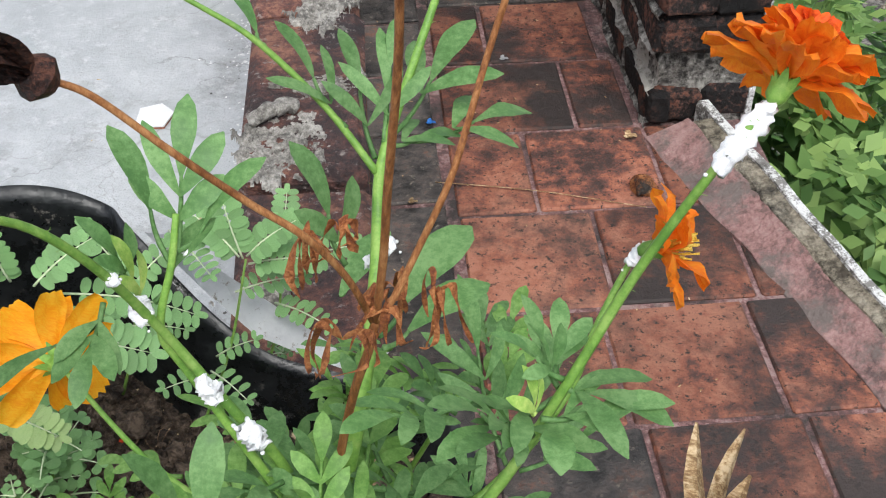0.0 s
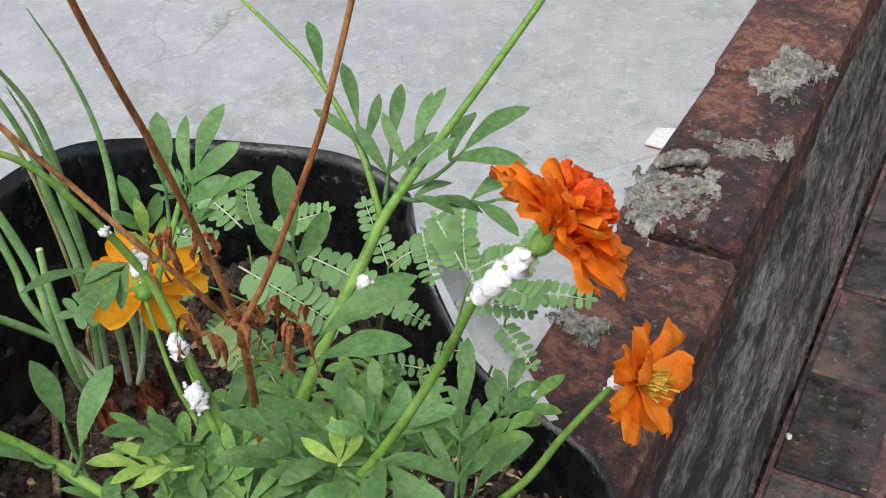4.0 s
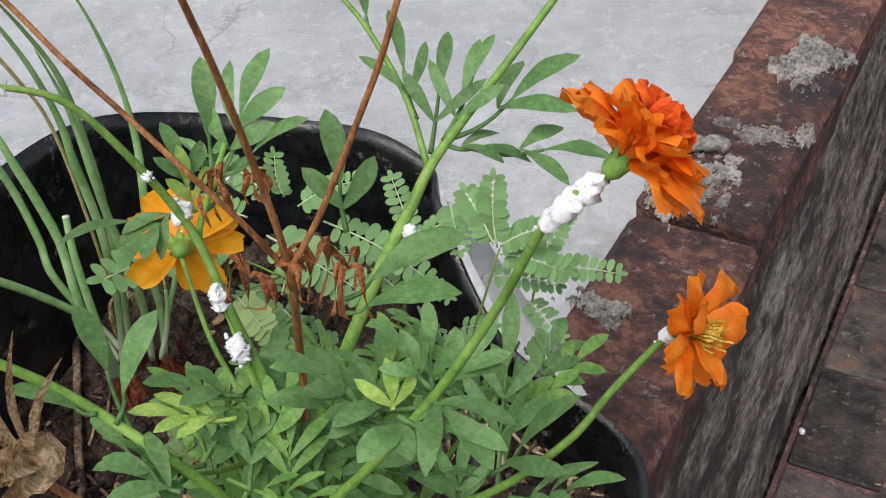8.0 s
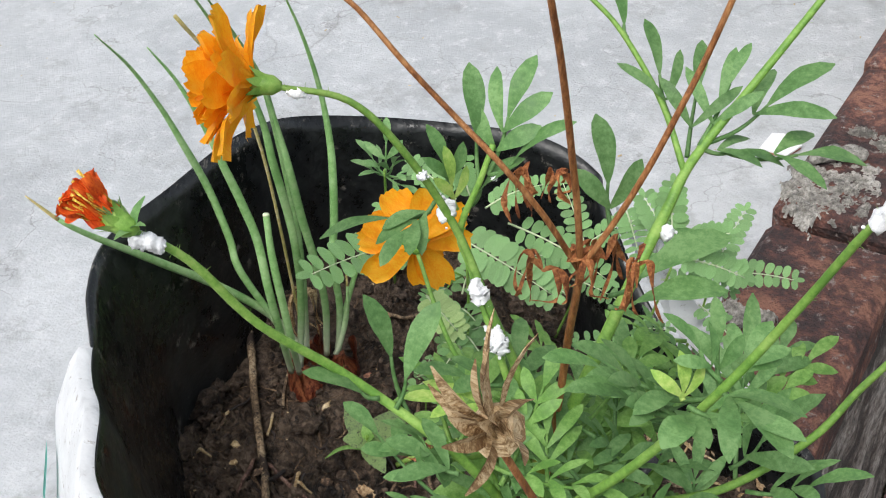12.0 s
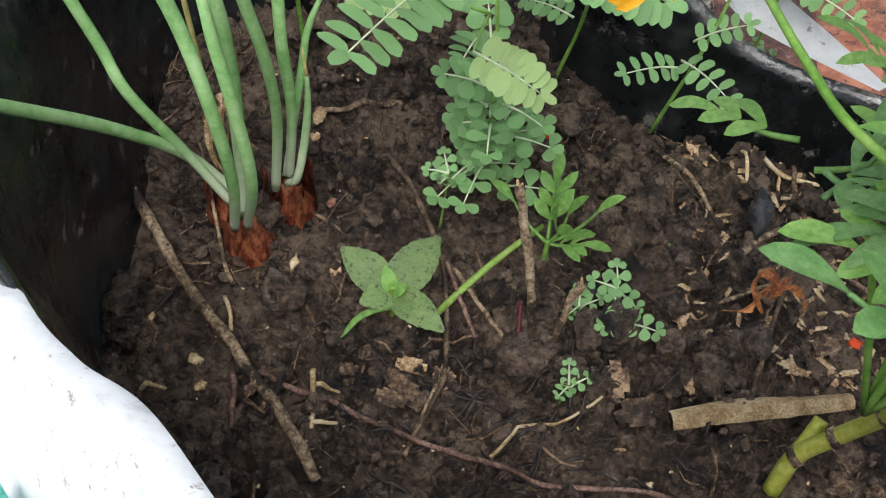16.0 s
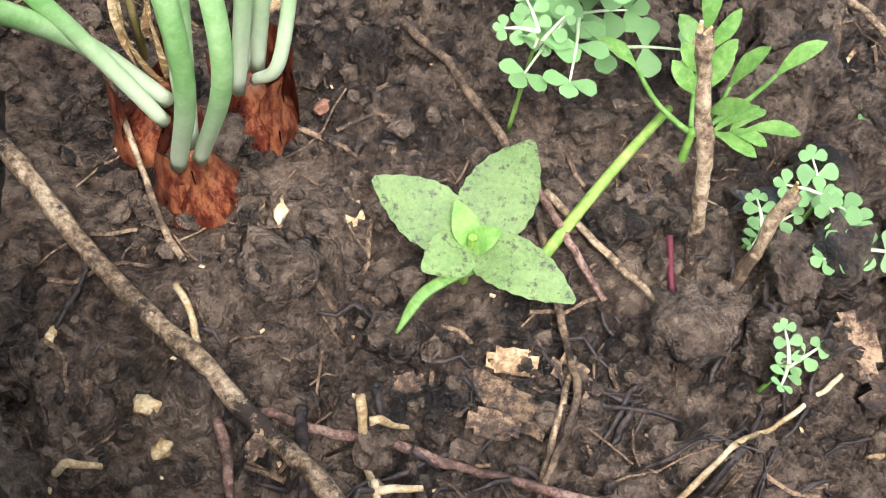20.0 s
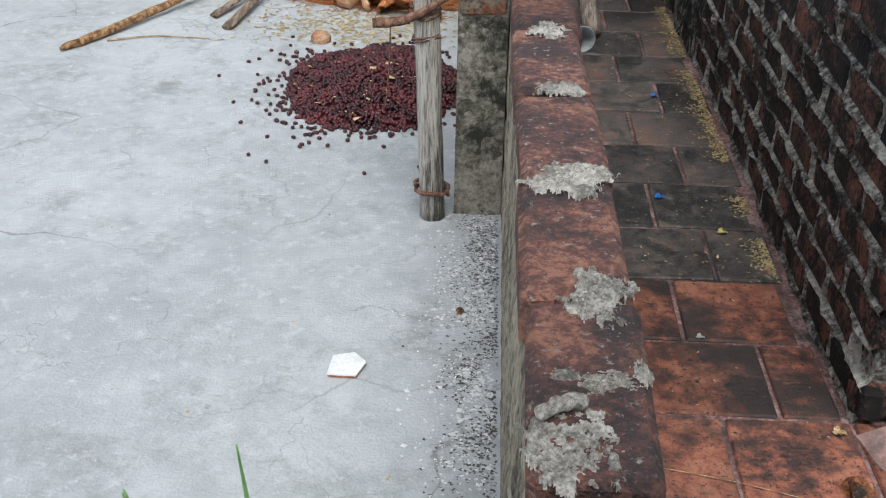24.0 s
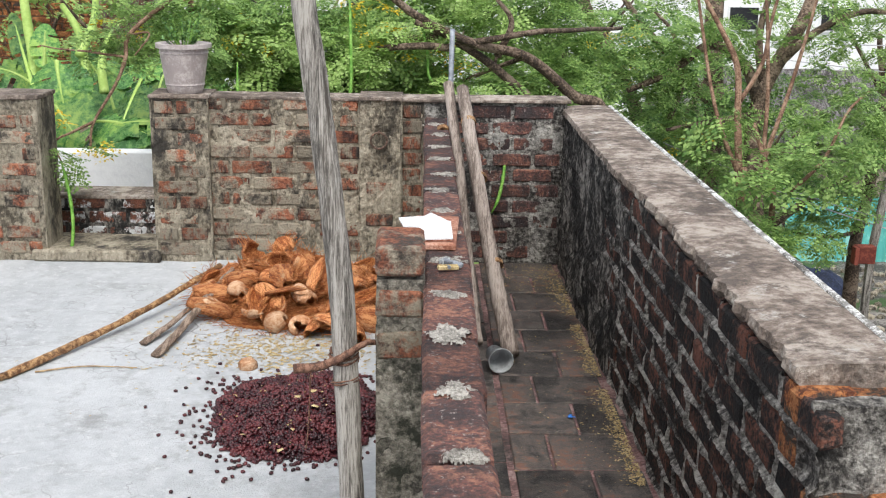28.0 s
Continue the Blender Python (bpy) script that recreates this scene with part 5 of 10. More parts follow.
def cosmos_leaf(parent, base, tip, pairs=2, lobe=0.017, width=0.0062, up=(0, 0.1, 1), material=None, seed=0.0, stalk=0.35):
    """A feathered leaf: a thin midrib with pairs of blunt lobes and one at its end."""
    base, tip = Vector(base), Vector(tip)
    bm = bmesh.new()
    L = (tip - base).length
    ax = (tip - base) / L
    side = ax.cross(Vector(up))
    side.normalize()
    nrm = side.cross(ax)
    last = L - lobe * 0.95
    rib = arc(base, base + ax * last, nrm * (-0.06 * L), 6)
    tube(bm, rib, taper(7, 0.0010, 0.0006), 5)
    rnd = random.Random(seed)
    for k in range(pairs):
        f = stalk + (1 - stalk) * (k + 0.2) / pairs
        p = rib[0].lerp(rib[-1], f)
        for s in (-1, 1):
            d = ax * rnd.uniform(0.75, 1.1) + side * s * rnd.uniform(0.6, 0.9) + nrm * rnd.uniform(-0.15, 0.35)
            d.normalize()
            blade(bm, p, p + d * lobe * rnd.uniform(0.95, 1.35), width * rnd.uniform(0.85, 1.1), nrm, 0.08, 0.16, 8, droop=rnd.uniform(0, 0.2), seed=seed + k, form="lance")
    e = rib[-1]
    blade(bm, e, e + (ax + nrm * rnd.uniform(-0.2, 0.2)).normalized() * lobe * 1.25, width * 1.12, nrm, 0.08, 0.16, 8, droop=0.1, seed=seed, form="lance")
    return part("leaf", bm, material or LEAF, parent, smooth=True)


def stem(parent, pts, r0, r1, material, name="stem", n=6, sides=8, hairs=0, label=""):
    path = smooth_path(pts, n)
    bm = tube(bmesh.new(), path, taper(len(path), r0, r1), sides)
    for k in range(hairs):
        i = random.randrange(len(path) - 1)
        p = path[i].lerp(path[i + 1], random.random())
        d = Vector((random.uniform(-1, 1), random.uniform(-1, 1), random.uniform(-0.5, 1))).normalized()
        tube(bm, [p, p + d * (r0 + 0.0009)], [0.00018, 0.00005], 3)
    return part(name, bm, material, parent, label, smooth=True)


def wool(parent, p, q, r, seed=0.0):
    """A crusty woolly sleeve round the stem, uneven in width, with small tufts."""
    rnd = random.Random(int(seed * 7) + 3)
    p, q = Vector(p), Vector(q)
    r *= 0.95
    n = 16
    path = [p.lerp(q, i / n) for i in range(n + 1)]
    bm = tube(bmesh.new(), path, [r * (0.35 + 0.9 * math.sin(math.pi * (0.06 + 0.88 * i / n)) ** 0.5) * rnd.uniform(0.85, 1.2) for i in range(n + 1)], 14)
    for v in bm.verts:
        v.co += noise.noise_vector(v.co * 420 + Vector((seed, 0, 0))) * r * 0.7 + noise.noise_vector(v.co * 1100) * r * 0.35
    for k in range(14):
        c = p.lerp(q, rnd.uniform(-0.1, 1.1)) + Vector((rnd.gauss(0, 1), rnd.gauss(0, 1), rnd.gauss(0, 1))).normalized() * r * rnd.uniform(0.7, 1.15)
        bmesh.ops.create_icosphere(bm, subdivisions=1, radius=r * rnd.uniform(0.15, 0.38), matrix=Matrix.Translation(c))
    return part("white_wool", bm, WOOL, parent, "white powdery woolly clump on the stem", smooth=True)


def petal(parent, centre, axis, angle, lift, length, width, material, seed, inner=0.002, curl=0.12, droop=0.0, wave=0.3):
    """One petal that leaves the flower's middle at the angle round its axis, lifted from the flower's plane by lift degrees."""
    axis = Vector(axis).normalized()
    s, u = frame_of(axis, Vector((0.1, 0.2, 1)))
    out = s * math.cos(angle) + u * math.sin(angle)
    tang = axis.cross(out)
    a = radians(lift)
    d = out * math.cos(a) + axis * math.sin(a)
    nrm = (axis * math.cos(a) - out * math.sin(a))
    bm = bmesh.new()
    NL, NW = 8, 6
    rows = []
    b = Vector(centre) + out * inner
    for i in range(NL + 1):
        t = i / NL
        w = width * 0.5 * (0.22 + 0.78 * math.sin(math.pi * 0.5 * min(1, t * 1.35)) ** 0.9) * (1.0 - 0.35 * max(0, t - 0.82) / 0.18)
        row = []
        for j in range(NW + 1):
            q = 2 * j / NW - 1
            notch = 0.05 * length * (abs(math.sin(q * 4.2 + seed)) - 0.5) if i == NL else 0.0
            z = length * (curl * math.sin(math.pi * t * 0.8) - droop * t * t) - 0.25 * w * q * q * 0.8 + 0.05 * width * math.cos(q * 9) * t
            z += wave * width * 0.5 * noise.noise(Vector((t * 2.3 + seed, q * 1.4, seed * 3)))
            row.append(bm.verts.new(b + d * (length * t + notch) + tang * (w * q) + nrm * z))
        rows.append(row)
    for r0, r1 in zip(rows, rows[1:]):
        for j in range(NW):
            bm.faces.new((r0[j], r0[j + 1], r1[j + 1], r1[j]))
    return part("petal", bm, material, parent, smooth=True)


def flower(plant, base, axis, rows, length, width, materials, seed, label, stamens=True, calyx=0.0045, wave=0.3, droops=(0.0, 0.0), inner=0.002):
    """rows: (count, lift in degrees) from the outside in."""
    base, axis = Vector(base), Vector(axis).normalized()
    rnd = random.Random(seed)
    bm = bmesh.new()
    s, u = frame_of(axis)
    tube(bm, [base - axis * calyx * 0.6, base, base + axis * calyx, base + axis * calyx * 1.7], [calyx * 0.35, calyx * 0.75, calyx * 0.85, calyx * 0.6], 10)
    for k in range(8):
        a = 2 * math.pi * k / 8
        o = s * math.cos(a) + u * math.sin(a)
        blade(bm, base + o * calyx * 0.6, base + o * calyx * 1.5 + axis * calyx * 1.7, calyx * 0.7, axis, 0.1)
    head = part("flower", bm, STEM, plant, label, smooth=True)
    c = base + axis * calyx * 1.4
    for r, (count, lift) in enumerate(rows):
        for k in range(count):
            a = 2 * math.pi * (k + 0.5 * (r % 2)) / count + rnd.uniform(-0.18, 0.18)
            sc = (1 - 0.11 * r) * rnd.uniform(0.85, 1.1)
            petal(head, c + axis * 0.0012 * r, axis, a, lift + rnd.uniform(-13, 13), length * sc, width * rnd.uniform(0.85, 1.1) * (1 - 0.08 * r), materials[r % len(materials)], seed + r * 20 + k,
                  droop=rnd.uniform(*droops), wave=wave, inner=inner)
    if stamens:
        bm = bmesh.new()
        for k in range(46):
            o = (s * rnd.uniform(-1, 1) + u * rnd.uniform(-1, 1)) * calyx * 0.6
            h = rnd.uniform(1.2, 2.2) * calyx * 1.5
            p = c + o
            q = p + axis * h + o * 0.9
            tube(bm, [p, p.lerp(q, 0.6) + s * rnd.uniform(-1, 1) * 0.0006, q], [0.0003, 0.0003, 0.00055], 4)
        part("flower_centre", bm, POLLEN, head, "yellow stamens", smooth=True)
    return head


def withered_leaf(parent, p, spread, drop, seed, n=5, mat=None, width=0.0024):
    """Shrivelled leaf lobes that hang curled from one point."""
    rnd = random.Random(seed)
    p = Vector(p)
    bm = bmesh.new()
    spread *= 0.8
    for k in range(n + 1):
        a = rnd.uniform(0, 6.283)
        d = Vector((math.cos(a) * spread * rnd.uniform(0.3, 1), math.sin(a) * spread * rnd.uniform(0.3, 1), 0))
        z = -drop * rnd.uniform(0.3, 1)
        cur = smooth_path([p, p + d * 0.6 + Vector((0, 0, 0.15 * drop)), p + d + Vector((0, 0, z * 0.5)), p + d * rnd.uniform(0.4, 1.2) + Vector((rnd.uniform(-1, 1), rnd.uniform(-1, 1), 0)) * spread * 0.3 + Vector((0, 0, z))], 6)
        rows = []
        tw = rnd.uniform(0, 6)
        for i, c in enumerate(cur):
            t = i / (len(cur) - 1)
            w = width * (0.15 + 0.85 * math.sin(math.pi * min(1, t * 1.02)) ** 0.7) * 0.5
            c = c + Vector((math.sin(tw * 3 + t * 5), math.cos(tw * 2 + t * 6), math.sin(tw + t * 6))) * spread * 0.22 * t
            w *= 1 + 0.5 * noise.noise(Vector((t * 7, tw, 0)))
            o = Vector((math.cos(tw + t * 5), math.sin(tw + t * 5), 0.5 * math.sin(tw + t * 7)))
            rows.append([bm.verts.new(c - o * w), bm.verts.new(c + Vector((0, 0, w * 0.7))), bm.verts.new(c + o * w)])
        for a_, b_ in zip(rows, rows[1:]):
            bm.faces.new((a_[0], a_[1], b_[1], b_[0]))
            bm.faces.new((a_[1], a_[2], b_[2], b_[1]))
    return part("withered_leaf", bm, mat or DRY_LEAF, parent, "shrivelled brown leaf", smooth=False)


def seed_head(parent, p, axis, r, spread, mat, seed, n=16, label=""):
    """A ripe seed head: a core with a spray of long seeds."""
    rnd = random.Random(seed)
    p, axis = Vector(p), Vector(axis).normalized()
    s, u = frame_of(axis)
    bm = bmesh.new()
    tube(bm, [p - axis * r * 0.5, p, p + axis * r * 0.5], [r * 0.4, r * 0.8, r * 0.5], 8)
    for k in range(n):
        a = rnd.uniform(0, 6.283)
        o = (s * math.cos(a) + u * math.sin(a)) * rnd.uniform(0.2, 1.0) * spread + axis * rnd.uniform(0.5, 1.0)
        o.normalize()
        L = r * rnd.uniform(2.0, 3.4)
        blade(bm, p + o * r * 0.3, p + o * L, r * 0.55, axis.cross(o) + axis * 0.3, 0.06, 0.5, 5)
    return part("seed_head", bm, mat, parent, label, smooth=False)


random.seed(33)
cosmos = thing("cosmos_plant", "orange-flowered cosmos plant with dead brown stems and white wool", "plant", (0.108, 0.753, 0.88))


def keep_place(root):
    for o in root.children:
        o.matrix_parent_inverse = Matrix.Translation(-Vector(root.location))


# main stem and branches
stem(cosmos, [(0.1096, 0.7545, 0.870), (0.1145, 0.7640, 0.886), (0.1250, 0.7671, 0.902), (0.1340, 0.7640, 0.93), (0.132, 0.745, 0.985), (0.124, 0.715, 1.05), (0.117, 0.697, 1.10), (0.114, 0.694, 1.135)], 0.0040, 0.0030, STEM_OLD, hairs=0)
stem(cosmos, [(0.1140, 0.7635, 0.885), (0.1185, 0.7710, 0.890), (0.1218, 0.7771, 0.896)], 0.0036, 0.0032, STEM_OLD, "cut_stem", label="short cut stem stub")
for f in (0.886, 0.902, 0.93):
    p = {0.886: Vector((0.1145, 0.7640, 0.886)), 0.902: Vector((0.1250, 0.7671, 0.902)), 0.93: Vector((0.1340, 0.7640, 0.93))}[f]
    part("stem_node", tube(bmesh.new(), [p - Vector((0.0012, 0.0004, 0.0012)), p + Vector((0.0012, 0.0004, 0.0012))], 0.0045, 12), TWIG_LIGHT, cosmos, "brown ring on the stem", smooth=True)
stem(cosmos, [(0.114, 0.694, 1.10), (0.135, 0.676, 1.14), (0.1559, 0.6787, 1.1792), (0.1728, 0.6918, 1.2148), (0.1853, 0.7007, 1.2502), (0.1966, 0.7013, 1.2876), (0.2062, 0.7078, 1.3005)], 0.0020, 0.0010, STEM, hairs=60)
stem(cosmos, [(0.116, 0.70, 1.08), (0.14, 0.71, 1.10), (0.1720, 0.7296, 1.1137), (0.1941, 0.7481, 1.1411), (0.2027, 0.7633, 1.1607), (0.2128, 0.7771, 1.1812), (0.2169, 0.7768, 1.1891)], 0.0019, 0.0011, STEM, hairs=40)
stem(cosmos, [(0.114, 0.694, 1.115), (0.0985, 0.7058, 1.1497), (0.0794, 0.7126, 1.1738), (0.0593, 0.7197, 1.1987), (0.0431, 0.7122, 1.2311), (0.0266, 0.7053, 1.2496), (0.0090, 0.6900, 1.2576)], 0.0021, 0.0010, STEM, hairs=40)
stem(cosmos, [(0.112, 0.68, 1.11), (0.0982, 0.6622, 1.1578), (0.0636, 0.6523, 1.1843), (0.0447, 0.6335, 1.2164), (0.0331, 0.6219, 1.2472), (0.0248, 0.6112, 1.2636)], 0.0020, 0.0012, STEM, hairs=50)
stem(cosmos, [(0.108, 0.70, 1.10), (0.0653, 0.7242, 1.1091), (0.0462, 0.7320, 1.1230), (0.0232, 0.7463, 1.1438)], 0.0014, 0.0009, STEM)
stem(cosmos, [(0.114, 0.70, 1.12), (0.12, 0.718, 1.165), (0.1220, 0.7438, 1.1967), (0.1219, 0.7601, 1.2073), (0.1217, 0.7723, 1.2161), (0.1242, 0.7828, 1.2248), (0.1311, 0.8015, 1.2420), (0.1401, 0.8253, 1.2652), (0.1457, 0.8459, 1.2819)], 0.0026, 0.0011, STEM, hairs=40)
stem(cosmos, [(0.1217, 0.7723, 1.2161), (0.1038, 0.7863, 1.2307), (0.0813, 0.7946, 1.2477), (0.0648, 0.7971, 1.2565), (0.0460, 0.7993, 1.2649)], 0.0013, 0.0007, STEM)
stem(cosmos, [(0.105, 0.70, 1.13), (0.0680, 0.7192, 1.1785), (0.0597, 0.7227, 1.1936), (0.0625, 0.7306, 1.2131), (0.0633, 0.7378, 1.2259)], 0.0016, 0.0010, STEM)
# flowers
flower(cosmos, (0.2068, 0.7083, 1.3015), (0.435, 0.548, 0.70), [(11, 4), (11, 22), (10, 42), (9, 60), (7, 78)], 0.0180, 0.0100, [PETAL, PETAL, PETAL, PETAL_RED, PETAL_RED], 3, "crumpled deep orange double flower fading to red", calyx=0.0036, wave=0.75, droops=(-0.08, 0.22), inner=0.0022)
flower(cosmos, (0.2156, 0.7754, 1.1885), (0.86, -0.07, 0.34), [(7, 6), (3, 36)], 0.0205, 0.0155, [PETAL], 7, "bright orange flower with drooping petals", calyx=0.004, wave=0.55, droops=(-0.05, 0.25))
flower(cosmos, (0.0081, 0.6898, 1.2578), (-0.85, -0.50, 0.10), [(10, 12), (10, 34), (9, 52), (6, 68)], 0.0245, 0.0128, [PETAL_GOLD], 11, "golden orange double flower seen side on", wave=0.4, droops=(-0.1, 0.12))
flower(cosmos, (0.0219, 0.7474, 1.1452), (-0.54, 0.62, -0.30), [(9, 8), (8, 26)], 0.0235, 0.0125, [PETAL_GOLD], 17, "golden yellow flower turned away", wave=0.3, droops=(-0.05, 0.1))
flower(cosmos, (0.0248, 0.6107, 1.2647), (-0.70, -0.20, 0.42), [(8, 70), (8, 78), (7, 85)], 0.0125, 0.0075, [PETAL_RED], 23, "withered rust-red flower bud", calyx=0.0042, wave=1.1)
for k in range(5):
    a = k * 1.3
    b = Vector((0.0258, 0.6110, 1.2629))
    bm = bmesh.new()
    blade(bm, b, b + Vector((math.cos(a) * 0.010 - 0.004, math.sin(a) * 0.008, 0.006 + 0.003 * math.sin(a * 2))), 0.0028, (0, 0, 1), 0.2, 0.2)
    part("bract", bm, LEAF, cosmos, smooth=True)
# white wool on the stems
wool(cosmos, (0.1955, 0.7005, 1.2850), (0.2062, 0.7070, 1.3000), 0.0024, 1)
wool(cosmos, (0.2121, 0.7761, 1.1806), (0.2160, 0.7775, 1.1873), 0.0022, 2)
wool(cosmos, (0.0251, 0.6095, 1.2621), (0.0314, 0.6154, 1.2574), 0.0020, 3)
wool(cosmos, (0.0120, 0.6916, 1.2556), (0.0163, 0.6958, 1.2536), 0.0014, 4)
wool(cosmos, (0.0528, 0.7236, 1.2057), (0.0564, 0.7194, 1.2001), 0.0026, 5)
wool(cosmos, (0.0717, 0.7141, 1.1824), (0.0777, 0.7114, 1.1767), 0.0026, 6)
wool(cosmos, (0.0849, 0.7056, 1.1721), (0.0916, 0.7026, 1.1657), 0.0028, 7)
wool(cosmos, (0.1193, 0.7564, 1.1941), (0.1237, 0.7569, 1.1919), 0.0020, 8)
wool(cosmos, (0.0483, 0.7141, 1.2223), (0.0506, 0.7140, 1.2210), 0.0017, 9)
wool(cosmos, (0.0657, 0.7344, 1.2144), (0.0669, 0.7344, 1.2137), 0.0010, 10)
wool(cosmos, (0.1233, 0.7544, 1.2038), (0.1276, 0.7546, 1.2019), 0.0022, 12)
# dead stems with withered leaves and seed heads
stem(cosmos, [(0.113, 0.703, 1.10), (0.1145, 0.705, 1.16), (0.1165, 0.7025, 1.195), (0.1188, 0.6995, 1.215), (0.1197, 0.6985, 1.2285)], 0.0015, 0.0013, DRY, "dead_stem", label="dead brown stem")
stem(cosmos, [(0.1190, 0.6990, 1.2275), (0.1107, 0.6889, 1.2534), (0.1005, 0.6812, 1.2729), (0.0877, 0.6792, 1.2841), (0.0735, 0.6745, 1.3000), (0.0600, 0.6720, 1.3140), (0.0525, 0.6696, 1.3192)], 0.0010, 0.0007, DRY, "dead_stem", label="dead brown stem")
stem(cosmos, [(0.1197, 0.6985, 1.2285), (0.1192, 0.6930, 1.2568), (0.1180, 0.6885, 1.279), (0.1172, 0.6840, 1.2988), (0.1165, 0.6795, 1.3164), (0.1155, 0.6755, 1.3314), (0.1135, 0.6710, 1.352), (0.1110, 0.6660, 1.378), (0.1085, 0.6610, 1.40)], 0.0011, 0.0008, DRY, "dead_stem", label="dead brown stem")
stem(cosmos, [(0.1200, 0.6985, 1.2285), (0.1228, 0.6970, 1.2370), (0.1284, 0.7014, 1.2529), (0.1340, 0.7055, 1.2722), (0.1370, 0.7112, 1.287), (0.1396, 0.7169, 1.3012), (0.1422, 0.7200, 1.3164), (0.1460, 0.7245, 1.340), (0.1500, 0.7290, 1.37)], 0.0010, 0.0008, DRY, "dead_stem", label="dead brown stem")
withered_leaf(cosmos, (0.1165, 0.6950, 1.2330), 0.017, 0.026, 1, 5)
withered_leaf(cosmos, (0.1110, 0.6900, 1.2300), 0.012, 0.028, 2, 4)
withered_leaf(cosmos, (0.1265, 0.7010, 1.2345), 0.014, 0.022, 3, 4)
withered_leaf(cosmos, (0.1340, 0.7056, 1.2330), 0.014, 0.026, 4, 4)
withered_leaf(cosmos, (0.1010, 0.6930, 1.2606), 0.007, 0.017, 5, 5)
withered_leaf(cosmos, (0.1082, 0.6979, 1.2604), 0.007, 0.013, 6, 4)
withered_leaf(cosmos, (0.0556, 0.7084, 1.0717), 0.012, 0.012, 7, 5)
withered_leaf(cosmos, (0.1218, 0.7006, 1.0954), 0.010, 0.014, 8, 4)
withered_leaf(cosmos, (0.145, 0.735, 0.895), 0.030, 0.012, 9, 14, ROT_LEAF, width=0.003)
seed_head(cosmos, (0.0510, 0.6692, 1.3197), (-0.55, -0.25, 0.6), 0.0062, 0.45, SEED_DARK, 2, 18, "dark dried seed head")
seed_head(cosmos, (0.1606, 0.5803, 1.3095), (0.05, -0.25, 0.75), 0.0070, 0.85, STRAW, 5, 15, "straw-brown spreading seed head")
stem(cosmos, [(0.117, 0.685, 1.11), (0.135, 0.645, 1.17), (0.17, 0.62, 1.20), (0.1611, 0.5804, 1.3050)], 0.0010, 0.0008, DRY, "dead_stem", label="dead brown stem")
# leaves whose places are plain to see
cosmos_leaf(cosmos, (0.0638, 0.7339, 1.2151), (0.0640, 0.7569, 1.2472), 2, 0.019, 0.0068, seed=1)
cosmos_leaf(cosmos, (0.0638, 0.7339, 1.2151), (0.0841, 0.7501, 1.2313), 0, 0.021, 0.0075, seed=2)
cosmos_leaf(cosmos, (0.0625, 0.7306, 1.2131), (0.0486, 0.7473, 1.2423), 0, 0.021, 0.0075, seed=3)
cosmos_leaf(cosmos, (0.1124, 0.7365, 1.2109), (0.0994, 0.7491, 1.2406), 1, 0.019, 0.0078, seed=4)
cosmos_leaf(cosmos, (0.1245, 0.7823, 1.2241), (0.1202, 0.8045, 1.2451), 1, 0.017, 0.0045, seed=5)
cosmos_leaf(cosmos, (0.1245, 0.7823, 1.2241), (0.1477, 0.8172, 1.2424), 1, 0.022, 0.0085, seed=6, stalk=0.7)
cosmos_leaf(cosmos, (0.1304, 0.7838, 1.2220), (0.1690, 0.8066, 1.2213), 1, 0.020, 0.0078, seed=7, stalk=0.6)
cosmos_leaf(cosmos, (0.1237, 0.7801, 1.2228), (0.1464, 0.7915, 1.2220), 1, 0.015, 0.006, seed=8)
cosmos_leaf(cosmos, (0.1106, 0.7824, 1.2265), (0.0894, 0.8001, 1.2476), 1, 0.017, 0.005, seed=9)
cosmos_leaf(cosmos, (0.0837, 0.7945, 1.2463), (0.0737, 0.8027, 1.2589), 0, 0.014, 0.005, seed=10)
cosmos_leaf(cosmos, (0.1201, 0.7761, 1.2201), (0.1092, 0.8034, 1.2461), 1, 0.018, 0.005, seed=11)
cosmos_leaf(cosmos, (0.1225, 0.7801, 1.2235), (0.1235, 0.8072, 1.2482), 0, 0.013, 0.004, seed=12)
cosmos_leaf(cosmos, (0.0834, 0.6580, 1.1702), (0.0646, 0.6656, 1.2064), 0, 0.018, 0.0072, seed=13)
cosmos_leaf(cosmos, (0.0786, 0.6556, 1.1754), (0.0788, 0.6722, 1.2037), 0, 0.022, 0.0085, seed=14)
cosmos_leaf(cosmos, (0.0735, 0.6537, 1.1797), (0.0560, 0.6428, 1.1882), 0, 0.017, 0.0065, seed=15)
cosmos_leaf(cosmos, (0.1228, 0.7163, 1.2028), (0.1435, 0.7422, 1.2194), 0, 0.026, 0.0125, seed=16)
cosmos_leaf(cosmos, (0.1242, 0.7142, 1.2003), (0.1496, 0.7323, 1.2077), 0, 0.024, 0.0110, seed=17)
cosmos_leaf(cosmos, (0.1640, 0.6813, 1.2055), (0.1374, 0.6731, 1.2288), 2, 0.014, 0.0058, seed=18)
cosmos_leaf(cosmos, (0.1640, 0.6813, 1.2055), (0.1440, 0.6662, 1.2222), 1, 0.013, 0.0050, seed=19)
cosmos_leaf(cosmos, (0.1633, 0.6823, 1.2067), (0.1744, 0.6734, 1.2104), 0, 0.016, 0.0072, seed=20)
cosmos_leaf(cosmos, (0.1657, 0.6837, 1.2094), (0.1946, 0.6835, 1.2187), 1, 0.018, 0.0070, seed=21)
cosmos_leaf(cosmos, (0.1715, 0.6933, 1.2110), (0.1610, 0.7069, 1.2284), 1, 0.012, 0.0045, seed=22)
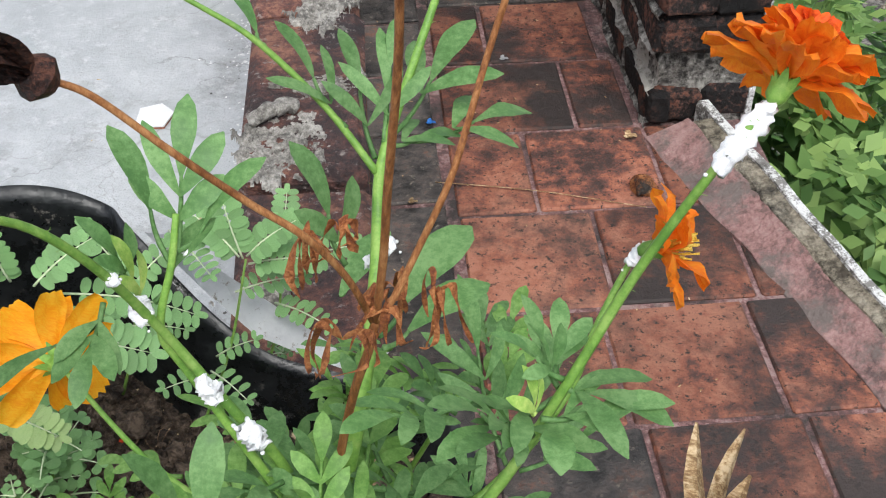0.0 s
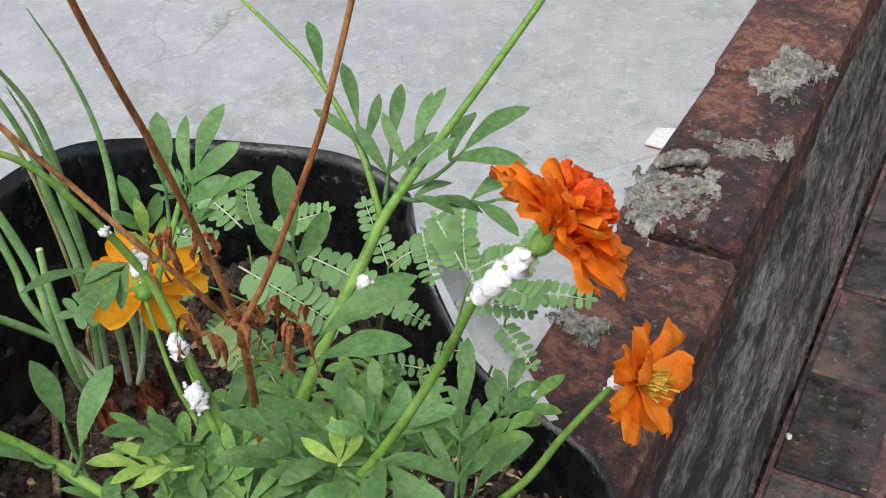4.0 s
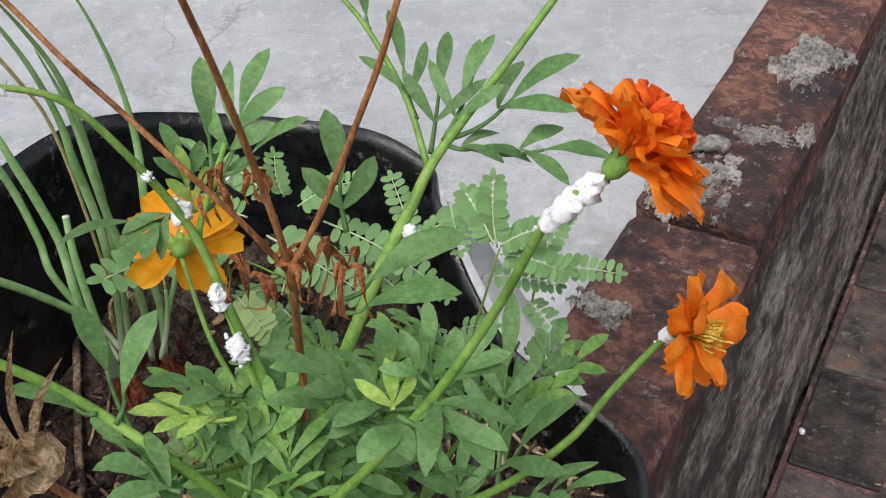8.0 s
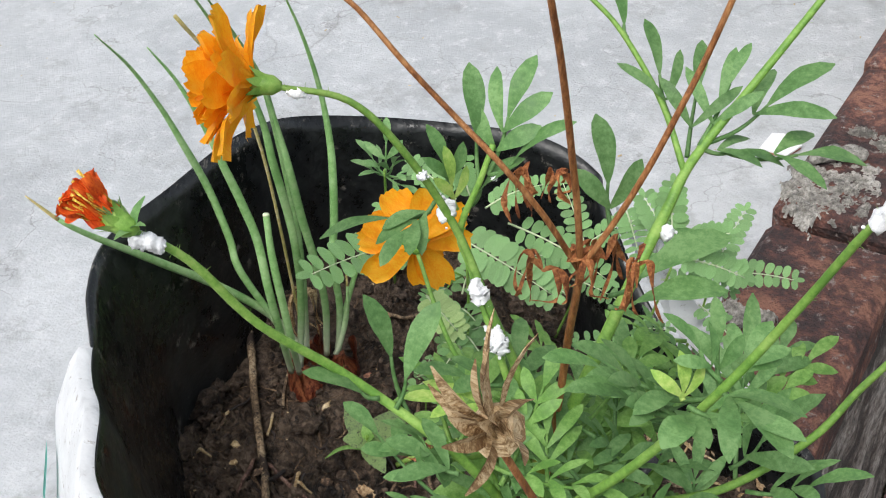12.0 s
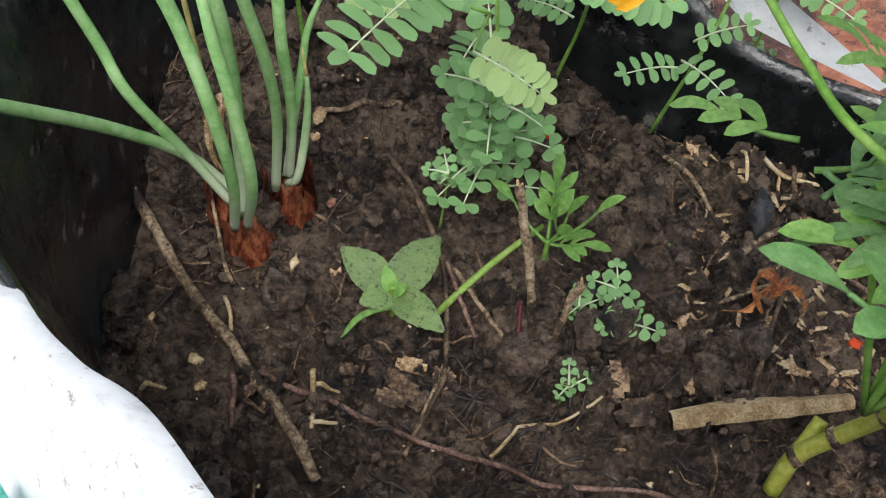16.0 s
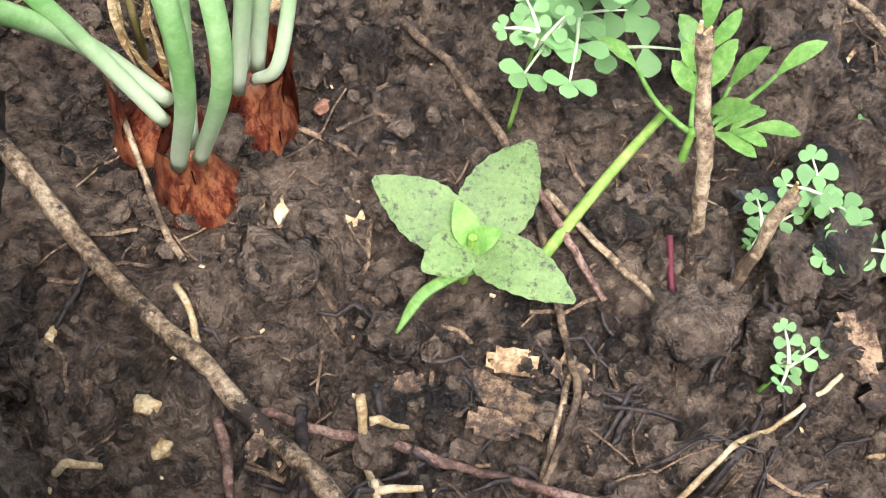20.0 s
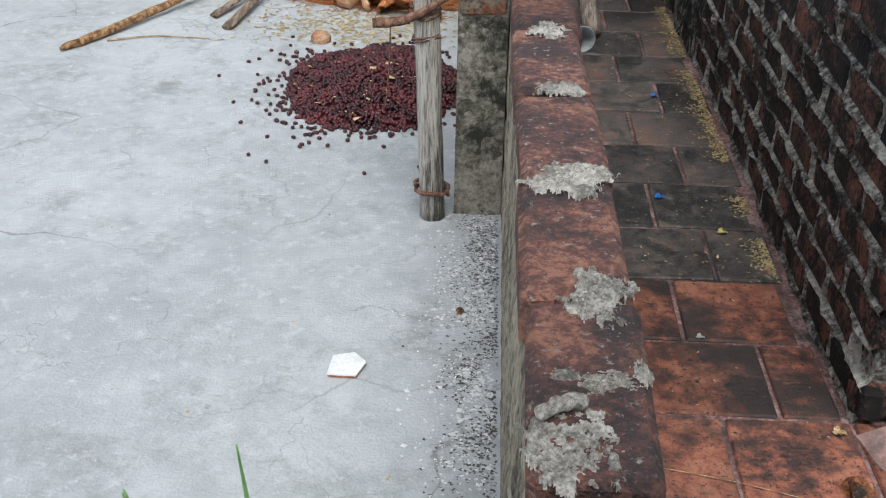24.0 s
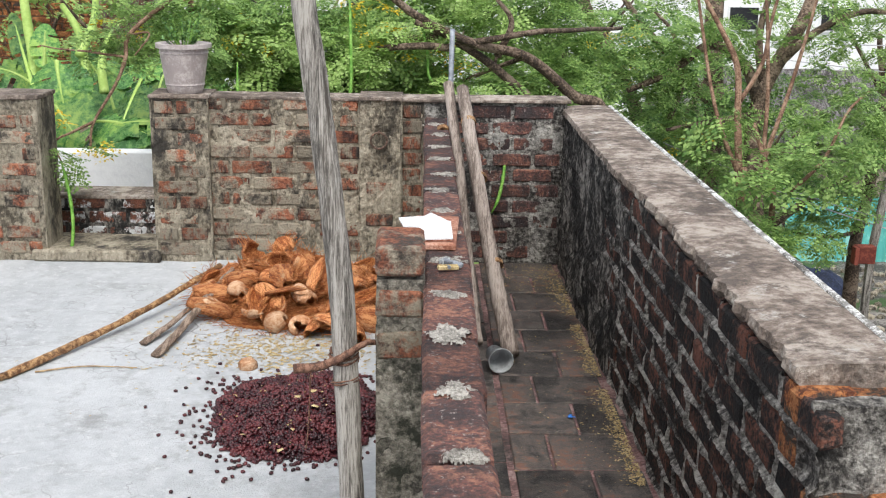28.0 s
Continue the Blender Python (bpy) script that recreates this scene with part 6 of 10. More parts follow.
cosmos_leaf(cosmos, (0.1721, 0.7010, 1.2083), (0.1741, 0.7203, 1.2127), 2, 0.014, 0.0055, seed=23)
cosmos_leaf(cosmos, (0.1640, 0.6840, 1.2106), (0.1605, 0.6872, 1.2226), 1, 0.011, 0.0045, material=LEAF_YOUNG, seed=24)
cosmos_leaf(cosmos, (0.0412, 0.7304, 1.1888), (0.0140, 0.7063, 1.1847), 0, 0.022, 0.0060, seed=25)
cosmos_leaf(cosmos, (0.0413, 0.7340, 1.1917), (0.0384, 0.7058, 1.1847), 2, 0.015, 0.0060, seed=26)
cosmos_leaf(cosmos, (0.0511, 0.7304, 1.2049), (0.0408, 0.7354, 1.2224), 1, 0.014, 0.0055, seed=27)
cosmos_leaf(cosmos, (0.0574, 0.7279, 1.1992), (0.0686, 0.7385, 1.2205), 0, 0.016, 0.0075, seed=28)
cosmos_leaf(cosmos, (0.0558, 0.7268, 1.1993), (0.0462, 0.7324, 1.2168), 1, 0.012, 0.0045, material=LEAF_YOUNG, seed=29)
cosmos_leaf(cosmos, (0.1758, 0.7352, 1.1168), (0.1562, 0.7756, 1.1624), 2, 0.022, 0.0062, seed=30)
cosmos_leaf(cosmos, (0.1724, 0.7366, 1.1197), (0.1884, 0.7552, 1.1503), 1, 0.024, 0.0075, seed=31)
cosmos_leaf(cosmos, (0.1808, 0.7348, 1.1140), (0.2156, 0.7419, 1.1397), 2, 0.020, 0.0065, seed=32)
cosmos_leaf(cosmos, (0.1036, 0.6833, 1.1652), (0.0789, 0.6657, 1.1692), 2, 0.014, 0.0055, material=LEAF_YOUNG, seed=33)
cosmos_leaf(cosmos, (0.0978, 0.6933, 1.1623), (0.0764, 0.6778, 1.1737), 1, 0.015, 0.0065, seed=34)
cosmos_leaf(cosmos, (0.1063, 0.6518, 1.1652), (0.0858, 0.6468, 1.1709), 1, 0.015, 0.0070, seed=35)
cosmos_leaf(cosmos, (0.1485, 0.7161, 1.1720), (0.1175, 0.6952, 1.1908), 2, 0.016, 0.0068, seed=36)
cosmos_leaf(cosmos, (0.1704, 0.6930, 1.2067), (0.1395, 0.6661, 1.2201), 1, 0.016, 0.0062, seed=37)
cosmos_leaf(cosmos, (0.1689, 0.6894, 1.2043), (0.1676, 0.6667, 1.2141), 0, 0.018, 0.0085, seed=38)
cosmos_leaf(cosmos, (0.1734, 0.6909, 1.2136), (0.1931, 0.6810, 1.2215), 1, 0.020, 0.0075, seed=39)
cosmos_leaf(cosmos, (0.1715, 0.6924, 1.2159), (0.1542, 0.6946, 1.2308), 1, 0.012, 0.0042, seed=40)
cosmos_leaf(cosmos, (0.1138, 0.7638, 1.1729), (0.1237, 0.7790, 1.1814), 0, 0.024, 0.0105, seed=41)
# the dense lower growth round the crown
hub = Vector((0.113, 0.692, 1.10))
for k in range(66):
    a = random.uniform(0, 6.283)
    e = random.uniform(-0.2, 0.8)
    d = Vector((math.cos(a) * math.cos(e), math.sin(a) * math.cos(e) * 0.9, math.sin(e)))
    L = random.uniform(0.030, 0.056)
    b = hub + Vector((random.uniform(-0.03, 0.03), random.uniform(-0.025, 0.03), random.uniform(-0.035, 0.05)))
    cosmos_leaf(cosmos, b, b + d * L, random.choice((2, 2, 3, 3)), random.uniform(0.011, 0.017), random.uniform(0.0042, 0.0068), seed=100 + k, material=LEAF if random.random() < 0.5 else LEAF_FRESH)
for c in ((0.0702, 0.7416, 1.0797), (0.1008, 0.7545, 1.0925), (0.1282, 0.7512, 1.1071), (0.1306, 0.7749, 1.1259), (0.1012, 0.7287, 1.0569), (0.1344, 0.7264, 1.0701), (0.1583, 0.7268, 1.1030), (0.1014, 0.7542, 1.0642), (0.1606, 0.7607, 1.1305)):
    for k in range(7):
        a = random.uniform(0, 6.283)
        d = Vector((math.cos(a), math.sin(a), random.uniform(-0.1, 0.8))).normalized()
        b = Vector(c) + Vector((random.uniform(-1, 1), random.uniform(-1, 1), random.uniform(-1, 0.3))) * 0.012
        cosmos_leaf(cosmos, b, b + d * random.uniform(0.026, 0.042), random.choice((2, 2, 3)), random.uniform(0.010, 0.015), random.uniform(0.0038, 0.0058), seed=int(a * 1000), material=LEAF if k % 2 else LEAF_FRESH)
    stem(cosmos, [(0.112, 0.74, 0.97), Vector((0.112, 0.735, 1.0)).lerp(Vector(c), 0.6), Vector(c)], 0.0014, 0.0009, STEM, n=5, sides=6)
for k in range(14):
    a = random.uniform(0, 6.283)
    d = Vector((math.cos(a), math.sin(a), random.uniform(0.1, 0.9)))
    p = hub + Vector((random.uniform(-0.02, 0.02), random.uniform(-0.02, 0.02), random.uniform(-0.05, 0.02)))
    stem(cosmos, [p, p + d * 0.02, p + d * 0.038 + Vector((0, 0, 0.006))], 0.0014, 0.0007, STEM, n=4, sides=6)
keep_place(cosmos)

# spring onions
onions = thing("spring_onions", "clump of sprouting red onions with tall green leaves", "onion", (-0.125, 0.835, 0.88))
for bx, by, r, tilt in ((-0.132, 0.826, 0.0125, 0.3), (-0.119, 0.849, 0.0125, -0.2), (-0.146, 0.845, 0.0125, 0.5)):
    bm = bmesh.new()
    c = on_soil(bx, by, 0.001)
    prof = [(-0.9, 0.35), (-0.6, 0.8), (-0.2, 1.0), (0.3, 0.92), (0.8, 0.55), (1.25, 0.32), (1.6, 0.26)]
    tube(bm, [c + Vector((tilt * 0.2 * z * r, 0, z * r)) for z, _ in prof], [w * r for _, w in prof], 18)
    roughen(bm, 0.0009, 160)
    part("bulb", bm, ONION_SKIN, onions, "papery red-brown onion bulb", smooth=True)
    # torn papery skin that stands up round the neck
    for k in range(4):
        a0 = random.uniform(0, 6.28)
        bm = bmesh.new()
        rows = []
        for i in range(7):
            t = i / 6
            rr = r * (1.04 - 0.35 * t + 0.25 * t * t) * (1 + 0.1 * noise.noise(Vector((t * 3, k, bx * 90))))
            row = []
            for q in range(5):
                a = a0 + (q / 4 - 0.5) * (1.3 - 1.0 * t) + 0.5 * noise.noise(Vector((t * 2, q, k)))
                row.append(bm.verts.new(c + Vector((math.cos(a) * rr, math.sin(a) * rr, r * (-0.2 + 2.6 * t) + 0.12 * r * noise.noise(Vector((q, t * 4, k)))))))
            rows.append(row)
        for a_, b_ in zip(rows, rows[1:]):
            for q in range(4):
                bm.faces.new((a_[q], a_[q + 1], b_[q + 1], b_[q]))
        part("skin", bm, ONION_SKIN, onions, "torn papery red skin", smooth=True)


def onion_leaf(pts, r, tip=None, cut=None):
    """A hollow leaf that tapers to a point, or ends in a pale cut."""
    path = smooth_path(pts + ([cut] if cut else []), 8)
    n = len(path)
    r = r * 0.72
    rad = [r * (0.9 + 0.2 * math.sin(math.pi * min(1, i / n * 1.4))) * (1 if cut else 1 - max(0, (i / n - 0.55) / 0.45) ** 1.5 * 0.9) for i in range(n)]
    end = int(n * 0.86) if tip else n
    part("leaf", tube(bmesh.new(), path[:end], rad[:end], 10), ONION_LEAF, onions, smooth=True)
    if tip:
        part("leaf_tip", tube(bmesh.new(), path[end - 1:], rad[end - 1:], 8), YELLOW_TIP, onions, "withered yellow leaf tip", smooth=True)
    if cut:
        d = (path[-1] - path[-2]).normalized()
        part("cut_end", tube(bmesh.new(), [path[-1] - d * 0.0005, path[-1] + d * 0.0006], [rad[-1] * 1.08, rad[-1] * 0.9], 10), RIB, onions, "pale cut end of the leaf", smooth=True)


onion_leaf([(-0.138, 0.826, 0.895), (-0.152, 0.824, 0.925), (-0.1690, 0.8180, 0.965), (-0.1790, 0.8230, 0.985), (-0.1910, 0.8240, 1.020), (-0.1965, 0.8170, 1.055), (-0.2010, 0.8100, 1.085), (-0.203, 0.797, 1.120), (-0.200, 0.778, 1.152)], 0.0031)
onion_leaf([(-0.133, 0.815, 0.892), (-0.1250, 0.8035, 0.9400), (-0.1275, 0.8010, 0.985), (-0.1362, 0.8064, 1.0179), (-0.1434, 0.8054, 1.046), (-0.1490, 0.8018, 1.0738), (-0.1547, 0.7992, 1.0984), (-0.161, 0.792, 1.130), (-0.166, 0.782, 1.155)], 0.0034)
onion_leaf([(-0.128, 0.817, 0.892), (-0.1165, 0.8030, 0.945), (-0.1194, 0.8018, 0.992), (-0.1240, 0.8044, 1.0179), (-0.1265, 0.8070, 1.033)], 0.0031, cut=(-0.1282, 0.8089, 1.0406))
onion_leaf([(-0.119, 0.846, 0.895), (-0.1150, 0.852, 0.925), (-0.1125, 0.861, 0.950), (-0.1110, 0.8674, 0.9665), (-0.1055, 0.8736, 0.9824), (-0.0995, 0.8795, 0.9976)], 0.0022)
onion_leaf([(-0.117, 0.842, 0.895), (-0.1102, 0.8376, 0.9072), (-0.1071, 0.8435, 0.9295), (-0.1059, 0.847, 0.9527), (-0.1076, 0.8496, 0.9748)], 0.0024, tip=True)
onion_leaf([(-0.131, 0.822, 0.892), (-0.130, 0.830, 0.955), (-0.1318, 0.8324, 0.9954), (-0.1364, 0.8349, 1.0155), (-0.140, 0.8348, 1.0371), (-0.1431, 0.8343, 1.0577), (-0.1478, 0.836, 1.080), (-0.153, 0.831, 1.115), (-0.157, 0.820, 1.15), (-0.160, 0.803, 1.19)], 0.0034)
onion_leaf([(-0.121, 0.838, 0.895), (-0.1165, 0.837, 0.945), (-0.1183, 0.8351, 0.9818), (-0.1252, 0.8347, 1.0178), (-0.1301, 0.8346, 1.0516), (-0.1380, 0.8380, 1.0741), (-0.144, 0.838, 1.10), (-0.147, 0.832, 1.13)], 0.0032)
onion_leaf([(-0.117, 0.846, 0.895), (-0.1135, 0.847, 0.94), (-0.1148, 0.846, 0.9787), (-0.1172, 0.8538, 1.0083), (-0.1205, 0.860, 1.0343), (-0.1255, 0.866, 1.0573), (-0.131, 0.868, 1.09), (-0.135, 0.862, 1.13), (-0.138, 0.850, 1.17)], 0.0032)
onion_leaf([(-0.135, 0.834, 0.892), (-0.138, 0.842, 0.955), (-0.1460, 0.8500, 0.9986), (-0.1560, 0.8560, 1.0404), (-0.163, 0.855, 1.09), (-0.167, 0.842, 1.13), (-0.168, 0.825, 1.165)], 0.0030)
onion_leaf([(-0.138, 0.832, 0.896), (-0.155, 0.825, 0.925), (-0.171, 0.80, 0.965), (-0.183, 0.762, 1.015), (-0.193, 0.728, 1.06), (-0.205, 0.715, 1.086)], 0.0034, tip=True)
bm = bmesh.new()
tube(bm, smooth_path([(-0.145, 0.842, 0.90), (-0.151, 0.835, 1.06), (-0.155, 0.82, 1.12), (-0.162, 0.80, 1.165)], 6), 0.0011, 6)
part("dry_leaf", bm, YELLOW_TIP, onions, "withered pale leaf", smooth=True)
withered_leaf(onions, (-0.145, 0.848, 0.93), 0.022, 0.035, 41, 9, STRAW, 0.003)
keep_place(onions)


# feathery weeds
bm = bmesh.new()
blade(bm, (0, 0, 0), (1, 0, 0), 0.54, (0, 0, 1), 0.05, 0.12, 8, seed=2.0, form="oblong")
leaflet_mesh = bpy.data.meshes.new("leaflet")
bm.to_mesh(leaflet_mesh)
bm.free()
leaflet_mesh.materials.append(LEAF_PALE)
leaflet_mesh.polygons.foreach_set("use_smooth", [True] * len(leaflet_mesh.polygons))


bm = bmesh.new()
blade(bm, (0, 0, 0), (1, 0, 0), 0.82, (0, 0, 1), 0.05, 0.12, 8, seed=2.0, form="blunt")
round_leaflet = bpy.data.meshes.new("leaflet")
bm.to_mesh(round_leaflet)
bm.free()
round_leaflet.materials.append(LEAF_PALE)
round_leaflet.polygons.foreach_set("use_smooth", [True] * len(round_leaflet.polygons))
young_leaflet = leaflet_mesh.copy()
young_leaflet.materials[0] = LEAF_YELLOW


def leaflet(parent, p, d, nrm, size, young=None):
    d = d.normalized()
    side = nrm.cross(d).normalized()
    up = d.cross(side)
    m = Matrix((d, side, up)).transposed().to_4x4() @ Matrix.Scale(size, 4)
    m.translation = p
    share({None: leaflet_mesh, "round": round_leaflet}.get(young, young_leaflet), "leaflet", parent, m)


def frond(parent, base, tip, pairs=8, size=0.0085, up=(0, -0.3, 1), mat=None, sag=0.10, seed=0):
    """A thin pale midrib with two close rows of small oblong leaflets."""
    base, tip = Vector(base), Vector(tip)
    ax = tip - base
    L = ax.length
    ax.normalize()
    side = ax.cross(Vector(up)).normalized()
    nrm = side.cross(ax)
    rnd = random.Random(seed)
    path = arc(base, tip, nrm * (sag * L), 10)
    ob = part("frond", tube(bmesh.new(), path, taper(11, 0.0007, 0.0003), 5), RIB, parent, smooth=True)
    for k in range(pairs):
        f = 0.14 + 0.86 * k / max(1, pairs - 1)
        i = min(9, int(f * 10))
        p = path[i].lerp(path[i + 1], f * 10 - i)
        s_ = size * (0.62 + 0.38 * math.sin(math.pi * (0.15 + 0.75 * f))) * rnd.uniform(1.0, 1.15)
        for q in (-1, 1):
            leaflet(ob, p, side * q + ax * rnd.uniform(0.10, 0.30) + nrm * rnd.uniform(-0.10, 0.16), nrm, s_, mat)
    leaflet(ob, path[-1], ax, nrm, size * 0.7, mat)
    return ob


def weed(at, top, fronds, label, r=0.0011):
    w = thing("feathery_weed", label, "weed", at, group="weeds in the grow bag")
    stem(w, [at, Vector(at).lerp(Vector(top), 0.5) + Vector((0.004, 0, 0)), top], r, r * 0.6, STEM, n=5, sides=6)
    for k, f in enumerate(fronds):
        frond(w, *f, seed=k + int(at[0] * 1000))
    keep_place(w)
    return w


tall_weed = weed((-0.034, 0.872, 0.872), (-0.040, 0.880, 1.030), [
    ((-0.0455, 0.850, 1.026), (-0.069, 0.778, 1.052), 12, 0.0142, (0, -0.5, 1)), ((-0.0345, 0.864, 1.03), (0.0265, 0.8698, 1.012), 12, 0.0130, (0, -0.6, 1)),
    ((-0.052, 0.890, 1.03), (-0.0877, 0.8961, 1.036), 8, 0.0092), ((-0.042, 0.8909, 1.035), (-0.0488, 0.8939, 1.060), 7, 0.0085, (0, -1, 0.3)),
    ((-0.0307, 0.8885, 1.035), (-0.0044, 0.9076, 1.052), 9, 0.0092), ((-0.060, 0.878, 1.02), (-0.0953, 0.8737, 1.015), 8, 0.0100),
    ((-0.0200, 0.897, 1.022), (0.043, 0.9082, 1.0), 11, 0.0105)],
    "tall feathery weed with dense rows of pale oblong leaflets")
for k, (p, q, n, z_, yl) in enumerate((((-0.0389, 0.8391, 1.000), (-0.0118, 0.8313, 0.993), 8, 0.0095, True), ((-0.0646, 0.8618, 1.0), (-0.0884, 0.8591, 1.0), 6, 0.0095, True), ((-0.040, 0.862, 0.985), (-0.043, 0.845, 0.99), 5, 0.0080, None))):
    stem(tall_weed, [(-0.038, 0.876, 0.985), Vector((-0.038, 0.876, 0.99)).lerp(Vector(p), 0.6), p], 0.0007, 0.0005, STEM, n=4, sides=6)
    frond(tall_weed, p, q, n, z_, (0, -0.5, 1), yl, seed=70 + k)
for k in range(7):
    z = 0.895 + 0.013 * k
    a = k * 2.4
    frond(tall_weed, (-0.036, 0.873, z), Vector((-0.036, 0.873, z)) + Vector((math.cos(a) * 0.018, math.sin(a) * 0.016, 0.006)), 4, 0.0088, mat="round", seed=60 + k)
for o in tall_weed.children:
    o.matrix_parent_inverse = Matrix.Translation(-Vector(tall_weed.location))
weed((0.042, 0.933, 0.872), (0.0657, 0.9536, 0.998), [
    ((0.064, 0.954, 0.998), (0.0496, 0.9715, 1.032), 10, 0.0100, (0, -1, 0.5)), ((0.062, 0.953, 1.0), (0.0352, 0.9643, 1.02), 9, 0.0098), ((0.066, 0.954, 1.0), (0.092, 0.962, 1.022), 9, 0.0100), ((0.067, 0.953, 0.995), (0.108, 0.957, 0.998), 10, 0.0100),
    ((0.0211, 0.9711, 1.0), (0.0479, 0.9377, 1.0), 9, 0.0085), ((0.060, 0.95, 0.975), (0.098, 0.972, 0.968), 8, 0.0088), ((0.05, 0.94, 0.93), (0.072, 0.944, 0.942), 5, 0.008), ((0.047, 0.937, 0.915), (0.022, 0.922, 0.92), 5, 0.008), ((0.047, 0.937, 0.92), (0.070, 0.915, 0.922), 5, 0.008)],
    "feathery weed near the low rim of the bag")
weed((-0.010, 0.955, 0.872), (0.0, 0.965, 0.965), [
    ((0.0, 0.965, 0.96), (0.030, 0.985, 0.985), 8, 0.009), ((0.0, 0.965, 0.96), (-0.03, 0.985, 0.985), 8, 0.009), ((-0.002, 0.963, 0.945), (-0.035, 0.935, 0.955), 8, 0.009),
    ((-0.004, 0.96, 0.93), (0.03, 0.96, 0.93), 7, 0.008), ((-0.006, 0.958, 0.915), (-0.03, 0.965, 0.915), 6, 0.008)],
    "feathery weed in the middle of the bag")
weed((0.075, 0.955, 0.88), (0.085, 0.972, 0.985), [
    ((0.085, 0.972, 0.98), (0.085, 1.01, 1.0), 9, 0.0090), ((0.085, 0.972, 0.975), (0.13, 0.985, 0.985), 9, 0.0090), ((0.082, 0.967, 0.95), (0.115, 0.945, 0.955), 7, 0.0085)],
    "feathery weed leaning over the low rim")
low = thing("low_weed", "small bushy weed of round leaflets", "weed", (-0.034, 0.872, 0.875), group="weeds in the grow bag")
for k in range(17):
    a = k * 2.399
    rr = 0.006 + 0.016 * random.random()
    z = 0.885 + 0.060 * random.random()
    p = Vector((-0.032 + 0.3 * rr * math.cos(a), 0.870 + 0.3 * rr * math.sin(a), z))
    frond(low, p, p + Vector((math.cos(a) * rr * 1.3, math.sin(a) * rr * 1.3, 0.004)), 3, 0.0088, mat="round", seed=200 + k)
keep_place(low)
backweed = thing("cosmos_seedling", "young cosmos seedling against the black lining", "seedling", (-0.135, 0.935, 0.875))
stem(backweed, [(-0.135, 0.935, 0.87), (-0.137, 0.932, 0.94), (-0.136, 0.93, 0.985)], 0.0012, 0.0009, STEM)
for k, (dx, dy, dz) in enumerate(((0.03, 0.004, 0.012), (-0.02, 0.0, 0.018), (0.018, -0.01, 0.03), (-0.005, 0.01, 0.035), (0.025, 0.0, -0.006), (-0.022, -0.004, 0.002))):
    cosmos_leaf(backweed, (-0.136, 0.931, 0.98), (-0.136 + dx, 0.931 + dy, 0.98 + dz), 1, 0.014, 0.0055, seed=300 + k, material=LEAF_PALE)
keep_place(backweed)

# seedlings on the soil
broad = thing("broadleaf_seedling", "four-leaved seedling with dusty green leaves", "seedling", on_soil(-0.0586, 0.7995))
bp = Vector((-0.0586, 0.7995, 0.876))
for tipv, w, lift in (((-0.0842, 0.8126, 0.897), 0.0165, 0.05), ((-0.0443, 0.8267, 0.899), 0.0190, 0.05), ((-0.0707, 0.7902, 0.892), 0.0125, 0.05), ((-0.0333, 0.784, 0.893), 0.0145, 0.10), ((-0.0635, 0.806, 0.900), 0.0070, 0.05), ((-0.0520, 0.7985, 0.899), 0.0070, 0.05)):
    bm = bmesh.new()
    blade(bm, bp + Vector((0, 0, 0.014)), Vector(tipv), w, (0, -0.3, 1), lift, 0.10, 16, tooth=0.012)
    part("leaf", bm, LEAF_BROAD if w > 0.009 else LEAF_FRESH, broad, smooth=True)
part("stem", tube(bmesh.new(), [bp - Vector((0, 0, 0.004)), bp + Vector((0, 0, 0.018))], 0.0012, 6), LEAF_YOUNG, broad)
grass = tube(bmesh.new(), smooth_path([(-0.0571, 0.7949, 0.886), (-0.0642, 0.7900, 0.889), (-0.0707, 0.7851, 0.887), (-0.0756, 0.7771, 0.883)], 6), [0.0010, 0.0012, 0.0013, 0.0014, 0.0015, 0.0016, 0.0016, 0.0016, 0.0017, 0.0017, 0.0017, 0.0017, 0.0016, 0.0016, 0.0015, 0.0013, 0.0010, 0.0007, 0.0004], 8, True, 0.35)
part("runner", grass, LEAF_FRESH, broad, "green grass blade drooping under the leaves", smooth=True)
bm = tube(bmesh.new(), arc(on_soil(*(-0.0404, 0.8043), 0.004), on_soil(*(-0.0015, 0.8575), 0.010), (0, 0, 0.004), 6), taper(7, 0.0017, 0.0014), 8)
part("pale_stalk", bm, LEAF_YOUNG, broad, "pale yellow-green stalk", smooth=True)
keep_place(broad)


def seedling(x, y, h, n, size, label):
    """A thin stalk with a few short fronds of small round leaflets."""
    p = on_soil(x, y)
    s_ = thing("feathery_seedling", label, "seedling", p, group="seedlings on the soil")
    top = p + Vector((0.002, 0.0, h))
    stem(s_, [p, p + Vector((0.001, 0, h * 0.5)), top], 0.0007, 0.0005, STEM, n=4, sides=6)
    for k in range(n):
        a = k * 2.5 + x * 90
        frond(s_, top - Vector((0, 0, h * 0.25 * (k % 3) / 3)), top + Vector((math.cos(a) * size * 1.5, math.sin(a) * size * 1.5, random.uniform(0, 0.004))), 3, size * 0.72, mat="round", seed=400 + k + int(y * 1000))
    keep_place(s_)


